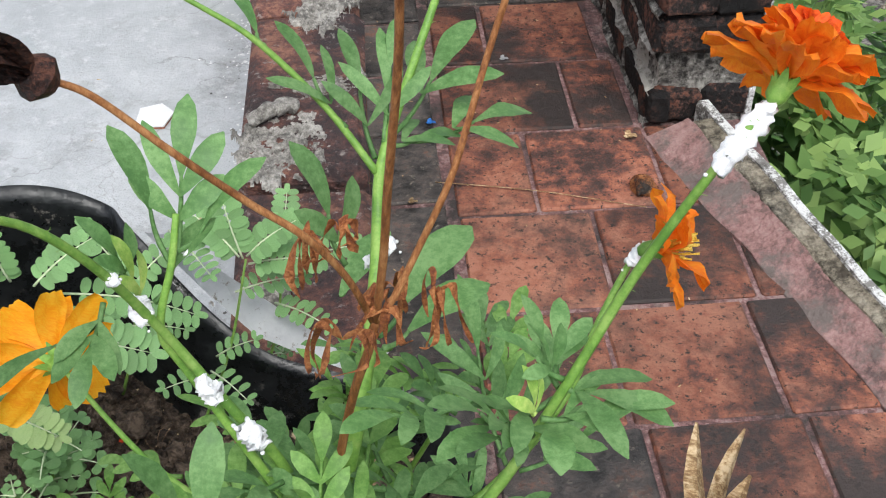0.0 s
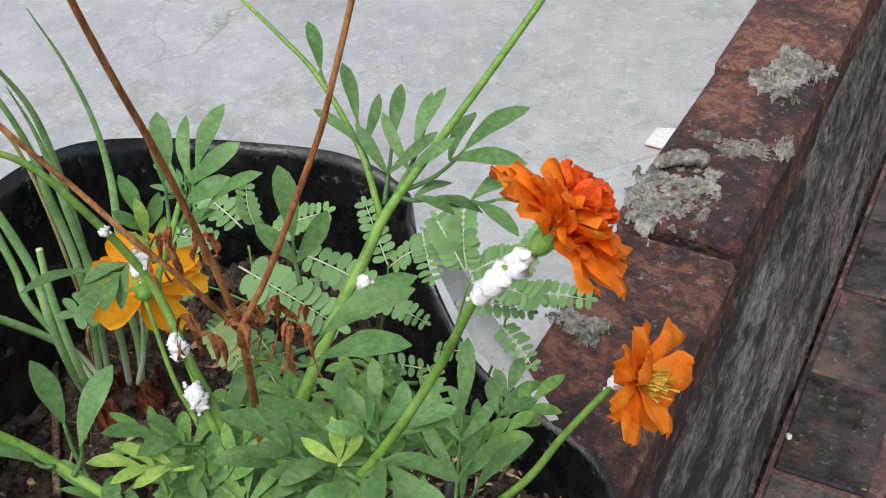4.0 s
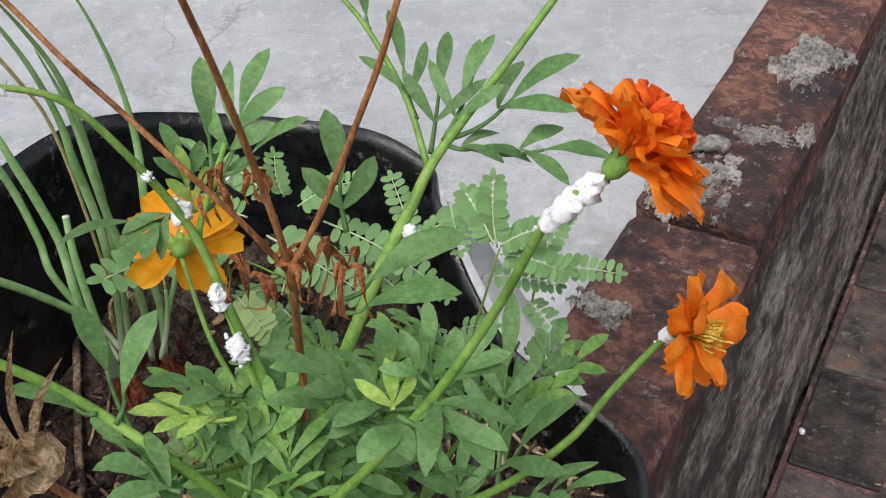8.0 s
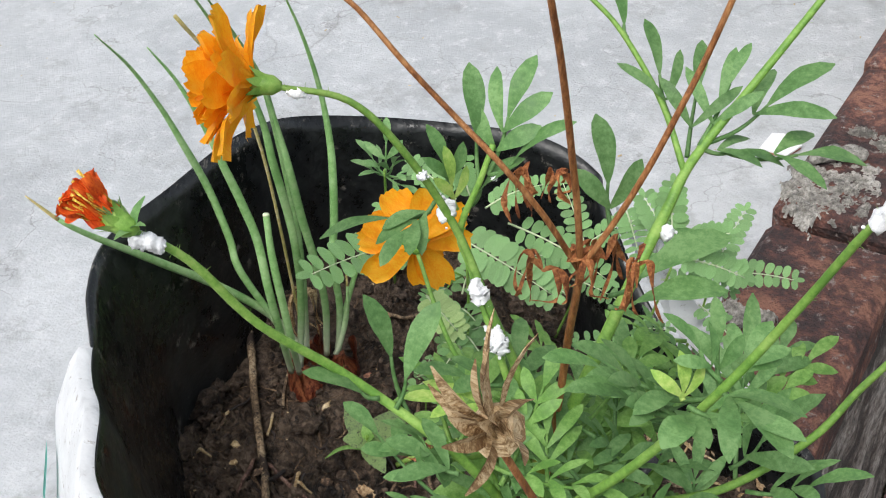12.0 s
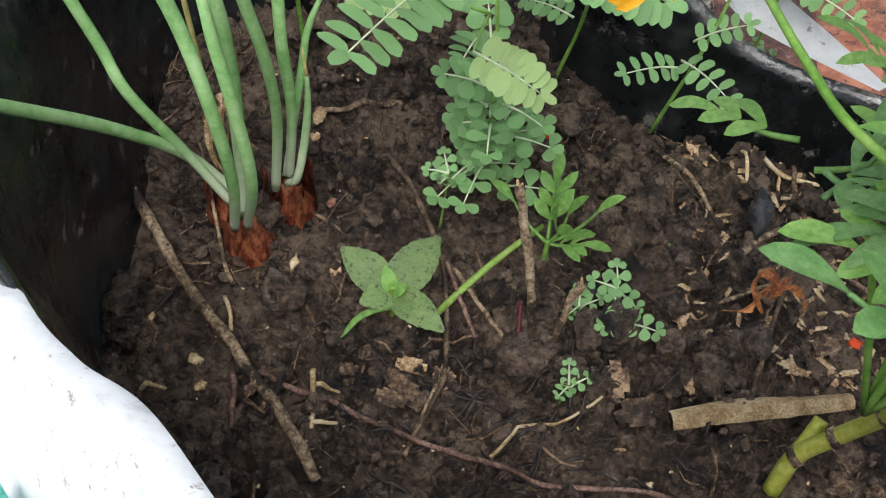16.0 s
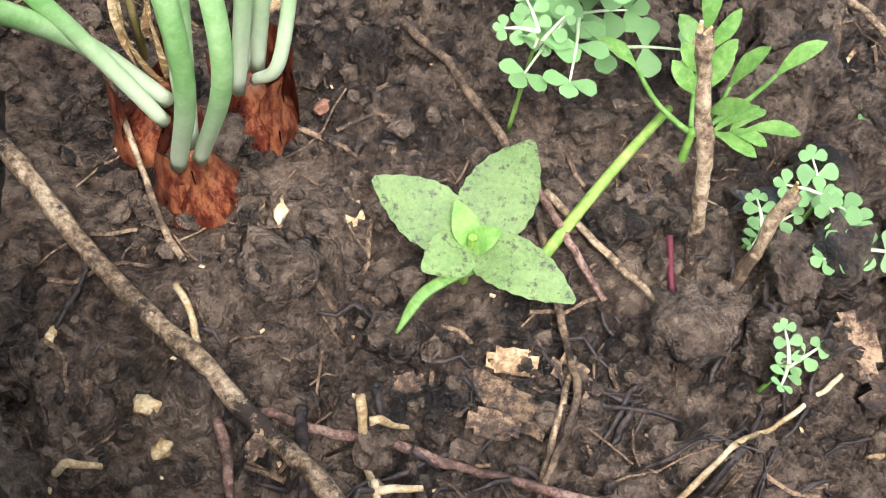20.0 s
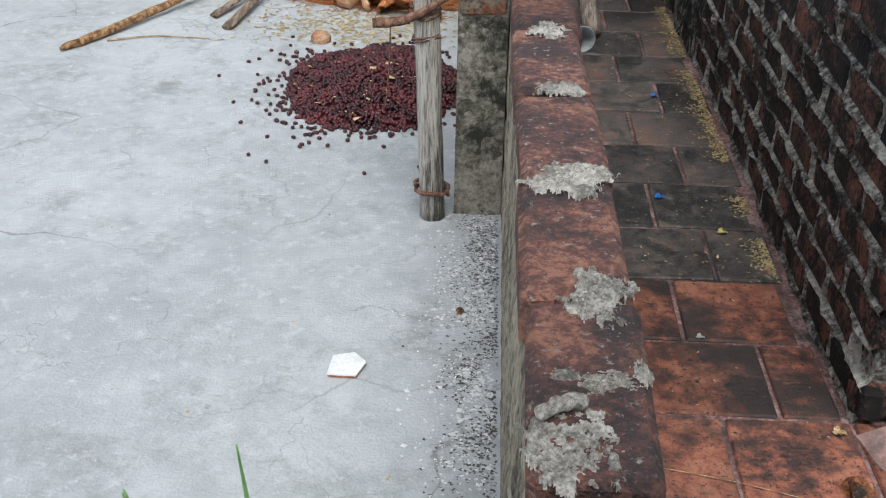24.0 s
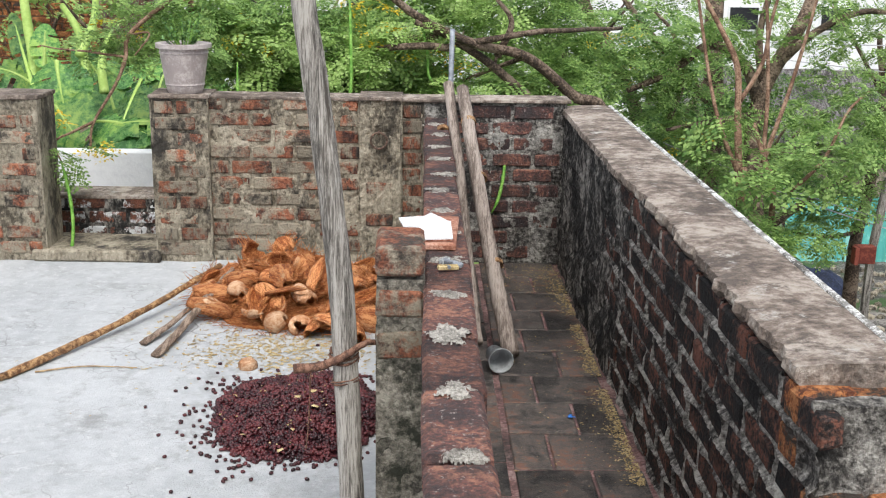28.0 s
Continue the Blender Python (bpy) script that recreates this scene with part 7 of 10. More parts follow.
seedling(0.0340, 0.8250, 0.016, 3, 0.0075, "tuft of small round-leaved seedling on the soil")
seedling(0.0400, 0.8080, 0.014, 3, 0.0080, "tuft of small round-leaved seedling on the soil")
seedling(0.0195, 0.776, 0.018, 3, 0.0052, "tiny long-stalked seedling on the soil")
seedling(0.0187, 0.8176, 0.010, 3, 0.0058, "tuft of small round-leaved seedling on the soil")
seedling(0.0571, 0.8601, 0.006, 2, 0.0042, "tiny round-leaved seedling on the soil")
seedling(-0.0475, 0.8480, 0.042, 4, 0.0060, "long-stalked round-leaved seedling beside the bushy weed")
seedling(0.085, 0.985, 0.020, 4, 0.0060, "tuft of small round-leaved seedling on the soil")
young = thing("cosmos_seedling", "young bright green cosmos seedling beside a dry stump", "seedling", on_soil(0.002, 0.842))
yp = Vector(young.location)
stem(young, [yp, yp + Vector((0, 0.001, 0.008)), yp + Vector((0, 0.002, 0.015))], 0.0014, 0.0011, STEM, n=4, sides=8)
for k, d in enumerate(((-0.002, 0.024, 0.046), (0.026, 0.012, 0.040), (0.024, 0.0, 0.022), (-0.026, 0.014, 0.034), (0.010, 0.008, 0.040))):
    cosmos_leaf(young, yp + Vector((0, 0.002, 0.013)), yp + Vector(d), (3, 0, 2, 0, 1)[k], 0.012, 0.0052, seed=500 + k, material=LEAF_FRESH)
keep_place(young)

# carry the bag and all that grows or lies in it to its place
for o in bpy.data.objects:
    if o not in earlier and o.parent is None:
        o.matrix_basis = BAG_AT @ o.matrix_basis


# ---- things on the terrace and in the channel ----
SEED_RED = surface("dark_red_seed", [(0.3, (0.020, 0.005, 0.007)), (0.5, (0.046, 0.009, 0.012)), (0.8, (0.105, 0.022, 0.024))], 14, 5, 0.38, 0.1, 60, vary=0.3, spec=0.5)
HUSK = surface("orange_coconut_husk", [(0.25, (0.24, 0.065, 0.02)), (0.5, (0.52, 0.18, 0.06)), (0.75, (0.68, 0.33, 0.14))], 16, 9, 0.8, 0.9, 90, patch=((0.58, 0.36, 0.20), 9, 0.60, 0.76), stretch=(0.5, 3, 3), vary=0.22, depth=0.006)
HUSK_IN = surface("husk_fibre", [(0.25, (0.26, 0.065, 0.016)), (0.5, (0.54, 0.17, 0.045)), (0.8, (0.68, 0.31, 0.11))], 40, 9, 0.9, 1.0, 160, stretch=(0.3, 4, 4), vary=0.2, depth=0.008)
SHELL = surface("pale_coconut_flesh", [(0.2, (0.40, 0.19, 0.09)), (0.55, (0.55, 0.32, 0.18)), (0.9, (0.66, 0.46, 0.31))], 14, 8, 0.7, 0.4, 90, patch=((0.42, 0.17, 0.07), 8, 0.54, 0.72), vary=0.2)
CHAFF = surface("yellow_chaff", [(0.1, (0.26, 0.18, 0.08)), (0.5, (0.42, 0.32, 0.15)), (0.9, (0.58, 0.47, 0.27))], 40, 5, 0.8, 0.2, 90)
GREY_WOOD = surface("weathered_grey_wood", [(0.15, (0.075, 0.068, 0.06)), (0.4, (0.20, 0.182, 0.16)), (0.62, (0.33, 0.305, 0.275)), (0.85, (0.46, 0.43, 0.39))], 34, 10, 0.9, 1.0, 60,
                    patch=((0.09, 0.075, 0.062), 16, 0.60, 0.72), stretch=(1, 1, 0.07), depth=0.006)
CANE = surface("weathered_cane", [(0.2, (0.12, 0.092, 0.076)), (0.5, (0.25, 0.205, 0.175)), (0.85, (0.37, 0.315, 0.275))], 26, 9, 0.85, 0.7, 60, patch=((0.09, 0.065, 0.05), 12, 0.60, 0.72), stretch=(1, 0.12, 0.12), depth=0.004)
BROWN_WOOD = surface("old_brown_stick", [(0.3, (0.10, 0.045, 0.02)), (0.5, (0.27, 0.14, 0.06)), (0.75, (0.44, 0.28, 0.14))], 40, 9, 0.75, 0.7, 120, patch=((0.12, 0.07, 0.04), 15, 0.56, 0.72), depth=0.003, vary=0.2)
FROND_BASE = surface("dry_palm_stalk", [(0.3, (0.10, 0.07, 0.05)), (0.5, (0.24, 0.17, 0.125)), (0.75, (0.36, 0.28, 0.22))], 30, 9, 0.75, 0.7, 120, stretch=(3, 0.3, 1), depth=0.003)
ROPE = surface("rusty_wire", [(0.3, (0.07, 0.035, 0.025)), (0.6, (0.18, 0.09, 0.06)), (0.8, (0.28, 0.16, 0.11))], 60, 8, 0.85, 0.6, 200, depth=0.002)
CERAMIC = surface("glazed_white_tile", [(0.3, (0.74, 0.74, 0.75)), (0.7, (0.84, 0.84, 0.85))], 20, 5, 0.2, 0.05, 90, spec=0.5)
PLATE = surface("terracotta_plate", [(0.3, (0.26, 0.10, 0.06)), (0.55, (0.42, 0.20, 0.13)), (0.8, (0.54, 0.32, 0.24))], 14, 8, 0.75, 0.3, 120, depth=0.002)
POT = surface("beige_grey_plastic", [(0.3, (0.33, 0.285, 0.275)), (0.6, (0.42, 0.37, 0.355)), (0.8, (0.49, 0.44, 0.42))], 9, 8, 0.5, 0.2, 40, spec=0.45)
POT_RIM = surface("pale_plastic_rim", [(0.3, (0.40, 0.35, 0.335)), (0.7, (0.52, 0.47, 0.455))], 9, 8, 0.5, 0.2, 40)
CUP = surface("translucent_white_plastic", [(0.3, (0.55, 0.57, 0.58)), (0.7, (0.72, 0.74, 0.75))], 12, 5, 0.35, 0.1, 40, thin=0.6)
BLUE = surface("blue_scrap", [(0.3, (0.02, 0.12, 0.45)), (0.7, (0.05, 0.22, 0.62))], 40, 5, 0.4, 0.4, 90)
METAL = surface("grey_steel_rod", [(0.3, (0.22, 0.24, 0.27)), (0.7, (0.36, 0.39, 0.43))], 40, 6, 0.5, 0.2, 120, metal=0.5)
IRON = surface("rusty_iron", [(0.3, (0.06, 0.04, 0.03)), (0.6, (0.15, 0.10, 0.075)), (0.8, (0.24, 0.15, 0.11))], 60, 8, 0.8, 0.6, 160)
YELLOW_LEAF = leaf_mat("fallen_yellow_leaf", (0.42, 0.33, 0.05), (0.62, 0.50, 0.12), (0.75, 0.64, 0.28), 0.6, 0.15, 30)


def bean_shape(r):
    bm = bmesh.new()
    bmesh.ops.create_icosphere(bm, subdivisions=1, radius=1)
    for v in bm.verts:
        x, y, z = v.co
        v.co = Vector((x * r * 1.35, y * r - 0.25 * r * (1 - x * x), z * r * 0.9))
    return shape_of(bm)


random.seed(71)
heap = thing("seed_heap", "heap of shiny dark red seeds drying on the terrace", "seeds", (-0.44, 4.28, 0), kind="stuff")
bv, bf = bean_shape(0.0072)


def heap_edge(a):
    return 1 + 0.16 * noise.noise(Vector((math.cos(a) * 1.7, math.sin(a) * 1.7, 4))) + 0.08 * noise.noise(Vector((math.cos(a) * 5, math.sin(a) * 5, 9)))


def heap_height(r):
    return 0.055 * max(0.0, 1 - r ** 1.6)


places = []
for k in range(3900):
    a, r = random.uniform(0, 6.283), math.sqrt(random.random()) * (1.0 if k % 12 else 1.13)
    x, y = 0.315 * r * heap_edge(a) * math.cos(a), 0.42 * r * heap_edge(a) * math.sin(a)
    places.append(pose(x, y, heap_height(r) + 0.006 + random.uniform(0, 0.008) * (r < 0.93), random.uniform(-50, 50), random.uniform(-50, 50), random.uniform(0, 360)))
many("seeds", bv, bf, places, SEED_RED, heap)
mound = bmesh.new()
rings = []
for q in range(9):
    r = q / 8 * 0.95
    rings.append([mound.verts.new((0.315 * r * heap_edge(a) * math.cos(a), 0.42 * r * heap_edge(a) * math.sin(a), heap_height(r) + 0.002)) for a in [6.283 * i / 48 for i in range(48)]])
for a, b in zip(rings, rings[1:]):
    for i in range(48):
        mound.faces.new((a[i], b[i], b[(i + 1) % 48], a[(i + 1) % 48]))
part("inner_seeds", mound, SEED_RED, heap, smooth=True)
bits = []
for k in range(60):
    a, r = random.uniform(0, 6.283), math.sqrt(random.random()) * 0.95
    bits.append(pose(0.3 * r * math.cos(a), 0.4 * r * math.sin(a), heap_height(r) + 0.018, random.uniform(-20, 20), random.uniform(-20, 20), random.uniform(0, 360)) @ Matrix.Scale(random.uniform(0.008, 0.028) if k % 5 == 0 else random.uniform(0.005, 0.011), 4))
many("chaff", *FLAKE, bits, CHAFF, heap, False)
lone = bpy.data.meshes.new("seed")
lone.from_pydata(bv, [], bf)
lone.materials.append(SEED_RED)
lone.polygons.foreach_set("use_smooth", [True] * len(lone.polygons))
for k in range(130):
    a = random.uniform(0, 6.283) if k % 3 else random.uniform(2.2, 4.4)
    r = 1.06 + abs(random.gauss(0, 0.22)) + (0.5 if k % 13 == 0 else 0)
    x, y = -0.44 + 0.315 * r * heap_edge(a) * math.cos(a), 4.28 + 0.42 * r * heap_edge(a) * math.sin(a)
    if x > -0.14:
        continue
    ob = new("seed", lone)
    ob.matrix_world = pose(x, y, 0.0062, 0, 0, random.uniform(0, 360))
    tagged(ob, "single dark red seed lying on the cement", "seed", "seeds scattered round the heap")


# coconut husks
def husk_kind(seed, L, W, arcw, flesh):
    """A torn piece of husk: a curved outer skin, a fibrous inside and loose strands; or a pale cup of shell."""
    rnd = random.Random(seed)
    h = thing("coconut_husk", "torn orange-brown coconut husk with loose fibres" if not flesh else "pale half coconut shell among the husks", "coconut husk", group="coconut husks in the pile")
    NL, NW = 12, 10

    def at_(u, v, thick):
        prof = math.sin(math.pi * (0.08 + 0.84 * u)) ** 0.6
        a = (v - 0.5) * arcw
        rr = W * prof * (1 - thick) * (1 + 0.07 * noise.noise(Vector((u * 4, v * 4, seed))))
        return Vector((L * (u - 0.5) * (1 - thick * 0.3), rr * math.sin(a), rr * math.cos(a) * 0.9 - W * 0.25 + 0.012 * noise.noise(Vector((u * 3, v * 2, seed + 5)))))
    for nm, mat, t0, t1 in (("skin", SHELL if flesh else HUSK, 0.0, 0.10), ("inside", HUSK_IN if not flesh else SHELL, 0.10, 0.30)):
        bm = bmesh.new()
        lay = []
        for t in (t0, t1):
            lay.append([[bm.verts.new(at_(i / NL, j / NW, t)) for j in range(NW + 1)] for i in range(NL + 1)])
        for q, g in enumerate(lay):
            for i in range(NL):
                for j in range(NW):
                    f = (g[i][j], g[i + 1][j], g[i + 1][j + 1], g[i][j + 1])
                    bm.faces.new(f if q == 0 else f[::-1])
        loop = [(i, 0) for i in range(NL)] + [(NL, j) for j in range(NW)] + [(i, NW) for i in range(NL, 0, -1)] + [(0, j) for j in range(NW, 0, -1)]
        for (a, b), (c, d) in zip(loop, loop[1:] + loop[:1]):
            bm.faces.new((lay[0][a][b], lay[0][c][d], lay[1][c][d], lay[1][a][b]))
        bmesh.ops.recalc_face_normals(bm, faces=bm.faces[:])
        part(nm, bm, mat, h, smooth=True)
    if not flesh:
        bm = bmesh.new()
        for k in range(70):
            u, v = rnd.random(), rnd.choice((rnd.uniform(-0.02, 0.1), rnd.uniform(0.9, 1.02), rnd.random()))
            p = at_(u, v, rnd.uniform(-0.02, 0.3))
            d = Vector((rnd.uniform(-1.4, 1.4), rnd.uniform(-0.5, 0.5) + (v - 0.5), rnd.uniform(-0.5, 0.4))).normalized()
            q = p + d * rnd.uniform(0.03, 0.09)
            tube(bm, arc(p, q, Vector((rnd.uniform(-1, 1), rnd.uniform(-1, 1), rnd.uniform(-1, 1))) * 0.015, 3), [0.0014, 0.0013, 0.0011, 0.0006], 3)
        part("fibre_tuft", bm, HUSK_IN, h)
    return h


kinds = [husk_kind(1, 0.21, 0.062, 3.4, False), husk_kind(2, 0.18, 0.070, 2.8, False), husk_kind(3, 0.24, 0.052, 3.0, False), husk_kind(4, 0.15, 0.06, 4.2, False), husk_kind(5, 0.10, 0.052, 4.6, True), husk_kind(6, 0.13, 0.045, 2.2, True)]
spots = []
for k in range(92):
    a, r = random.uniform(0, 6.283), random.random() ** 0.7
    x, y = -0.60 + 0.44 * r * math.cos(a), 5.62 + 0.48 * r * math.sin(a)
    if x > -0.14 or (x < -0.85 and y < 5.3):
        continue
    spots.append((x, y, 0.042 + 0.15 * max(0, 1 - r ** 1.5) * random.uniform(0.35, 1.0), r))
spots += [(-0.30, 5.06, 0.05, 1), (-0.22, 5.2, 0.06, 1), (-0.95, 5.36, 0.05, 1), (-1.02, 5.6, 0.05, 1), (-0.25, 5.35, 0.11, 0.5), (-0.86, 6.05, 0.12, 0.5), (-0.72, 6.12, 0.14, 0.5), (-0.35, 5.1, 0.05, 1)]
first = set()
for k, (x, y, z, r) in enumerate(spots):
    kd = random.choice(kinds[:4]) if random.random() < 0.74 else random.choice(kinds[4:])
    m = pose(x, y, z, random.uniform(-60, 60) + (180 if random.random() < 0.35 else 0), random.uniform(-30, 30), random.uniform(0, 360))
    if kd.name not in first:
        first.add(kd.name)
        kd.matrix_world = m
    else:
        copy_thing(kd, m)
for kd in kinds:
    if kd.name not in first:
        kd.matrix_world = pose(-0.6, 5.6, 0.2, 20, 10, 40)
cup_husk = copy_thing(kinds[4], pose(-0.688, 4.738, 0.020, 0, 0, 20) @ Matrix.Scale(0.72, 4))
tagged(cup_husk, "lone pale half coconut shell lying beside the seeds", "coconut shell", "coconut husks in the pile")
core = thing("husk_litter", "loose rusty coconut fibre under and round the husks", "coconut fibre", (-0.6, 5.62, 0), kind="stuff")
bm = bmesh.new()
for k in range(1500):
    a, r = random.uniform(0, 6.283), random.random() ** 0.6
    x, y = 0.47 * r * math.cos(a), 0.52 * r * math.sin(a)
    if x > 0.46:
        continue
    z = 0.004 + 0.19 * max(0, 1 - r ** 1.4) * random.random()
    d = Vector((random.uniform(-1, 1), random.uniform(-1, 1), random.uniform(-0.25, 0.35))).normalized() * random.uniform(0.03, 0.08)
    p = Vector((x, y, z))
    q = p + d
    q.z = max(0.003, q.z)
    tube(bm, arc(p, q, (0, 0, random.uniform(0, 0.02)), 3), [0.0015, 0.0015, 0.0012, 0.0007], 3, False)
part("fibres", bm, HUSK_IN, core)
bm = bmesh.new()
rings = []
for q in range(8):
    r = q / 7
    rings.append([bm.verts.new((0.40 * r * math.cos(a) * heap_edge(a), 0.45 * r * math.sin(a) * heap_edge(a), 0.002 + 0.09 * max(0, 1 - r ** 1.4) * (1 + 0.5 * noise.noise(Vector((r * 5 * math.cos(a), r * 5 * math.sin(a), 2)))))) for a in [6.283 * i / 36 for i in range(36)]])
for a, b in zip(rings, rings[1:]):
    for i in range(36):
        bm.faces.new((a[i], b[i], b[(i + 1) % 36], a[(i + 1) % 36]))
part("packed_fibre", bm, HUSK_IN, core, smooth=True)
chaff = thing("chaff", "pale yellow chaff and shavings strewn on the cement", "chaff", (-0.6, 5.2, 0), kind="stuff")
bits = []
for k in range(1500):
    if k % 3:
        x, y = random.gauss(0.08, 0.22), random.gauss(-0.25, 0.14)
    else:
        x, y = random.uniform(-0.6, 0.45), random.uniform(-0.5, 1.05)
    if x > 0.47:
        continue
    s_ = random.uniform(0.010, 0.026)
    bits.append(pose(x, y, 0.0025, random.uniform(-8, 8), random.uniform(-8, 8), random.uniform(0, 360)) @ Matrix.Diagonal((s_, s_ * random.uniform(0.3, 0.8), s_ * 0.5, 1)))
many("flakes", *FLAKE, bits, CHAFF, chaff, False)
bits = []
for k in range(90):
    x, y = random.uniform(-2.2, 0.4), random.uniform(-3.2, 0.2)
    s_ = random.uniform(0.006, 0.015)
    bits.append(pose(x, y, 0.0025, 0, 0, random.uniform(0, 360)) @ Matrix.Diagonal((s_, s_ * 0.6, s_ * 0.5, 1)))
many("scattered_flakes", *FLAKE, bits, CHAFF, chaff, False)


def bar(name, label, category, pts, radii, material, sides=10, rough=0.0, group="", n=8, twist=0.0):
    """A round bar along points, one thing: a stick, a pole, a cane."""
    at = Vector(pts[0])
    path = smooth_path([Vector(p) - at for p in pts], n)
    rr = radii if hasattr(radii, "__len__") else (radii, radii)
    t = thing(name, label, category, at, group)
    bm = tube(bmesh.new(), path, taper(len(path), *rr), sides)
    if rough:
        for v in bm.verts:
            v.co += noise.noise_vector(Vector((v.co.x * 70, v.co.y * 70, v.co.z * 6))) * rough
    part("shaft", bm, material, t, smooth=True)
    return t


stick = bar("stick", "long brown stick with a forked end lying on the terrace", "stick", [(-1.585, 4.60, 0.016), (-1.40, 4.96, 0.03), (-1.2, 5.36, 0.06), (-0.98, 5.80, 0.12)], (0.017, 0.014), BROWN_WOOD, rough=0.005, group="sticks beside the husks")
bm = tube(bmesh.new(), [(0.0, 0.0, 0), (-0.03, -0.03, -0.002), (-0.045, -0.075, 0.0)], [0.015, 0.016, 0.008], 8)
part("fork", bm, BROWN_WOOD, stick, smooth=True)
for pts, w in (([(-1.075, 4.84, 0.012), (-1.03, 5.12, 0.03), (-0.96, 5.5, 0.09), (-0.9, 5.72, 0.13)], 0.024), ([(-1.16, 4.98, 0.012), (-1.08, 5.2, 0.035), (-0.98, 5.5, 0.08)], 0.020)):
    t = thing("palm_stalk", "dry brown palm stalk leaning on the husk pile", "stalk", pts[0], "sticks beside the husks")
    path = smooth_path([Vector(p) - Vector(pts[0]) for p in pts], 8)
    part("stalk", roughen(tube(bmesh.new(), path, taper(len(path), w, w * 0.7), 10, True, 0.45), 0.003, 30), FROND_BASE, t, smooth=True)
bar("straw_stem", "thin pale straw lying by the stick", "straw", [(-1.50, 4.66, 0.006), (-1.33, 4.72, 0.008), (-1.12, 4.72, 0.005)], (0.004, 0.002), STRAW, 6)

# the weathered pole against the pier
pole = bar("wooden_pole", "tall weathered grey wooden pole tied beside the brick pier", "pole", [(-0.181, 3.318, 0.0), (-0.196, 3.322, 0.40), (-0.214, 3.325, 0.766), (-0.250, 3.325, 1.12), (-0.298, 3.325, 1.48), (-0.36, 3.32, 2.0), (-0.42, 3.32, 2.6)], (0.034, 0.029), GREY_WOOD, 22, 0.004, n=12)


def tie(parent, c, r, turns, w, lift, mat, name="wire_tie", seed=0):
    bm = bmesh.new()
    pts = []
    for k in range(int(turns * 14) + 1):
        a = k * 6.283 / 14
        q = 1 + 0.06 * math.sin(k * 1.9 + seed)
        pts.append(Vector(c) - Vector(parent.location) + Vector((math.cos(a) * r * q, math.sin(a) * r * q, lift * k / 14 + 0.006 * math.sin(a + seed))))
    tube(bm, pts, w, 6)
    return part(name, bm, mat, parent, "twisted rusty tie", smooth=True)


tie(pole, (-0.207, 3.325, 0.56), 0.036, 2.6, 0.004, 0.012, ROPE)
tie(pole, (-0.204, 3.325, 0.50), 0.036, 2.2, 0.0025, 0.008, ROPE, seed=2)
tie(pole, (-0.184, 3.32, 0.07), 0.046, 1.6, 0.006, 0.018, ROPE, seed=4)
branch = bar("tie_branch", "crooked brown twig tied across the pole", "twig", [(-0.335, 3.28, 0.555), (-0.27, 3.285, 0.56), (-0.21, 3.285, 0.585), (-0.15, 3.30, 0.62), (-0.118, 3.36, 0.60)], (0.013, 0.007), ROPE, 10, 0.003)
tagged(branch, kind="")
bm = tube(bmesh.new(), smooth_path([(0.045, 0.0, 0.0), (0.042, -0.01, -0.09), (0.036, -0.004, -0.17), (0.03, -0.01, -0.22)], 6), 0.0022, 5)
part("hanging_string", bm, ROPE, branch, "hanging end of grey string", smooth=True)

# on top of the dividing wall: plate, tile shards, clips
plate = thing("terracotta_plate", "flat red-brown terracotta slab on the dividing wall", "slab", (0.035, 3.83, TOP))
part("slab", roughen(box(-0.068, 0.068, -0.18, 0.18, 0.0, 0.020, 0.004), 0.002, 40), PLATE, plate)
plate.matrix_world = pose(0.034, 3.84, TOP + 0.003, 0, 0, -3)


def shard(name, outline, thick, mat, at, label, edge=None):
    t = thing(name, label, "tile shard", at, "white tile shards")
    bm = bmesh.new()
    lo = [bm.verts.new((x, y, 0)) for x, y in outline]
    hi = [bm.verts.new((x, y, thick)) for x, y in outline]
    bm.faces.new(hi)
    bm.faces.new(lo[::-1])
    for i in range(len(lo)):
        j = (i + 1) % len(lo)
        bm.faces.new((lo[i], lo[j], hi[j], hi[i]))
    part("glazed_face", bm, mat, t)
    part("clay_back", prism([(x * 0.97, y * 0.97, -0.001) for x, y in outline], [(x * 0.97, y * 0.97, -0.006) for x, y in outline]), PLATE, t, "red clay back of the tile")
    return t


s1 = shard("tile_shard", [(-0.062, -0.05), (0.035, -0.055), (0.06, 0.02), (0.02, 0.075), (-0.03, 0.045)], 0.004, CERAMIC, (0, 0, 0), "broken white glazed tile on the slab")
s1.matrix_world = pose(0.03, 3.79, TOP + 0.037, 3, -2, 10) @ Matrix.Diagonal((1.0, 2.1, 1, 1))
s2 = shard("tile_shard", [(-0.07, -0.03), (0.02, -0.06), (0.075, 0.0), (0.03, 0.05), (-0.05, 0.04)], 0.004, CERAMIC, (0, 0, 0), "broken white glazed tile laid slanting on another")
s2.matrix_world = pose(0.0, 3.89, TOP + 0.030, 0, 3, 20) @ Matrix.Diagonal((1.2, 1.6, 1, 1))
s3 = shard("tile_shard", [(-0.035, -0.018), (0.010, -0.03), (0.032, 0.0), (0.018, 0.028), (-0.018, 0.026)], 0.004, CERAMIC, (0, 0, 0), "small five-sided white tile shard on the terrace")
s3.matrix_world = pose(-0.330, 2.585, 0.0075, 0, 0, 15) @ Matrix.Diagonal((1.35, 1.5, 1, 1))
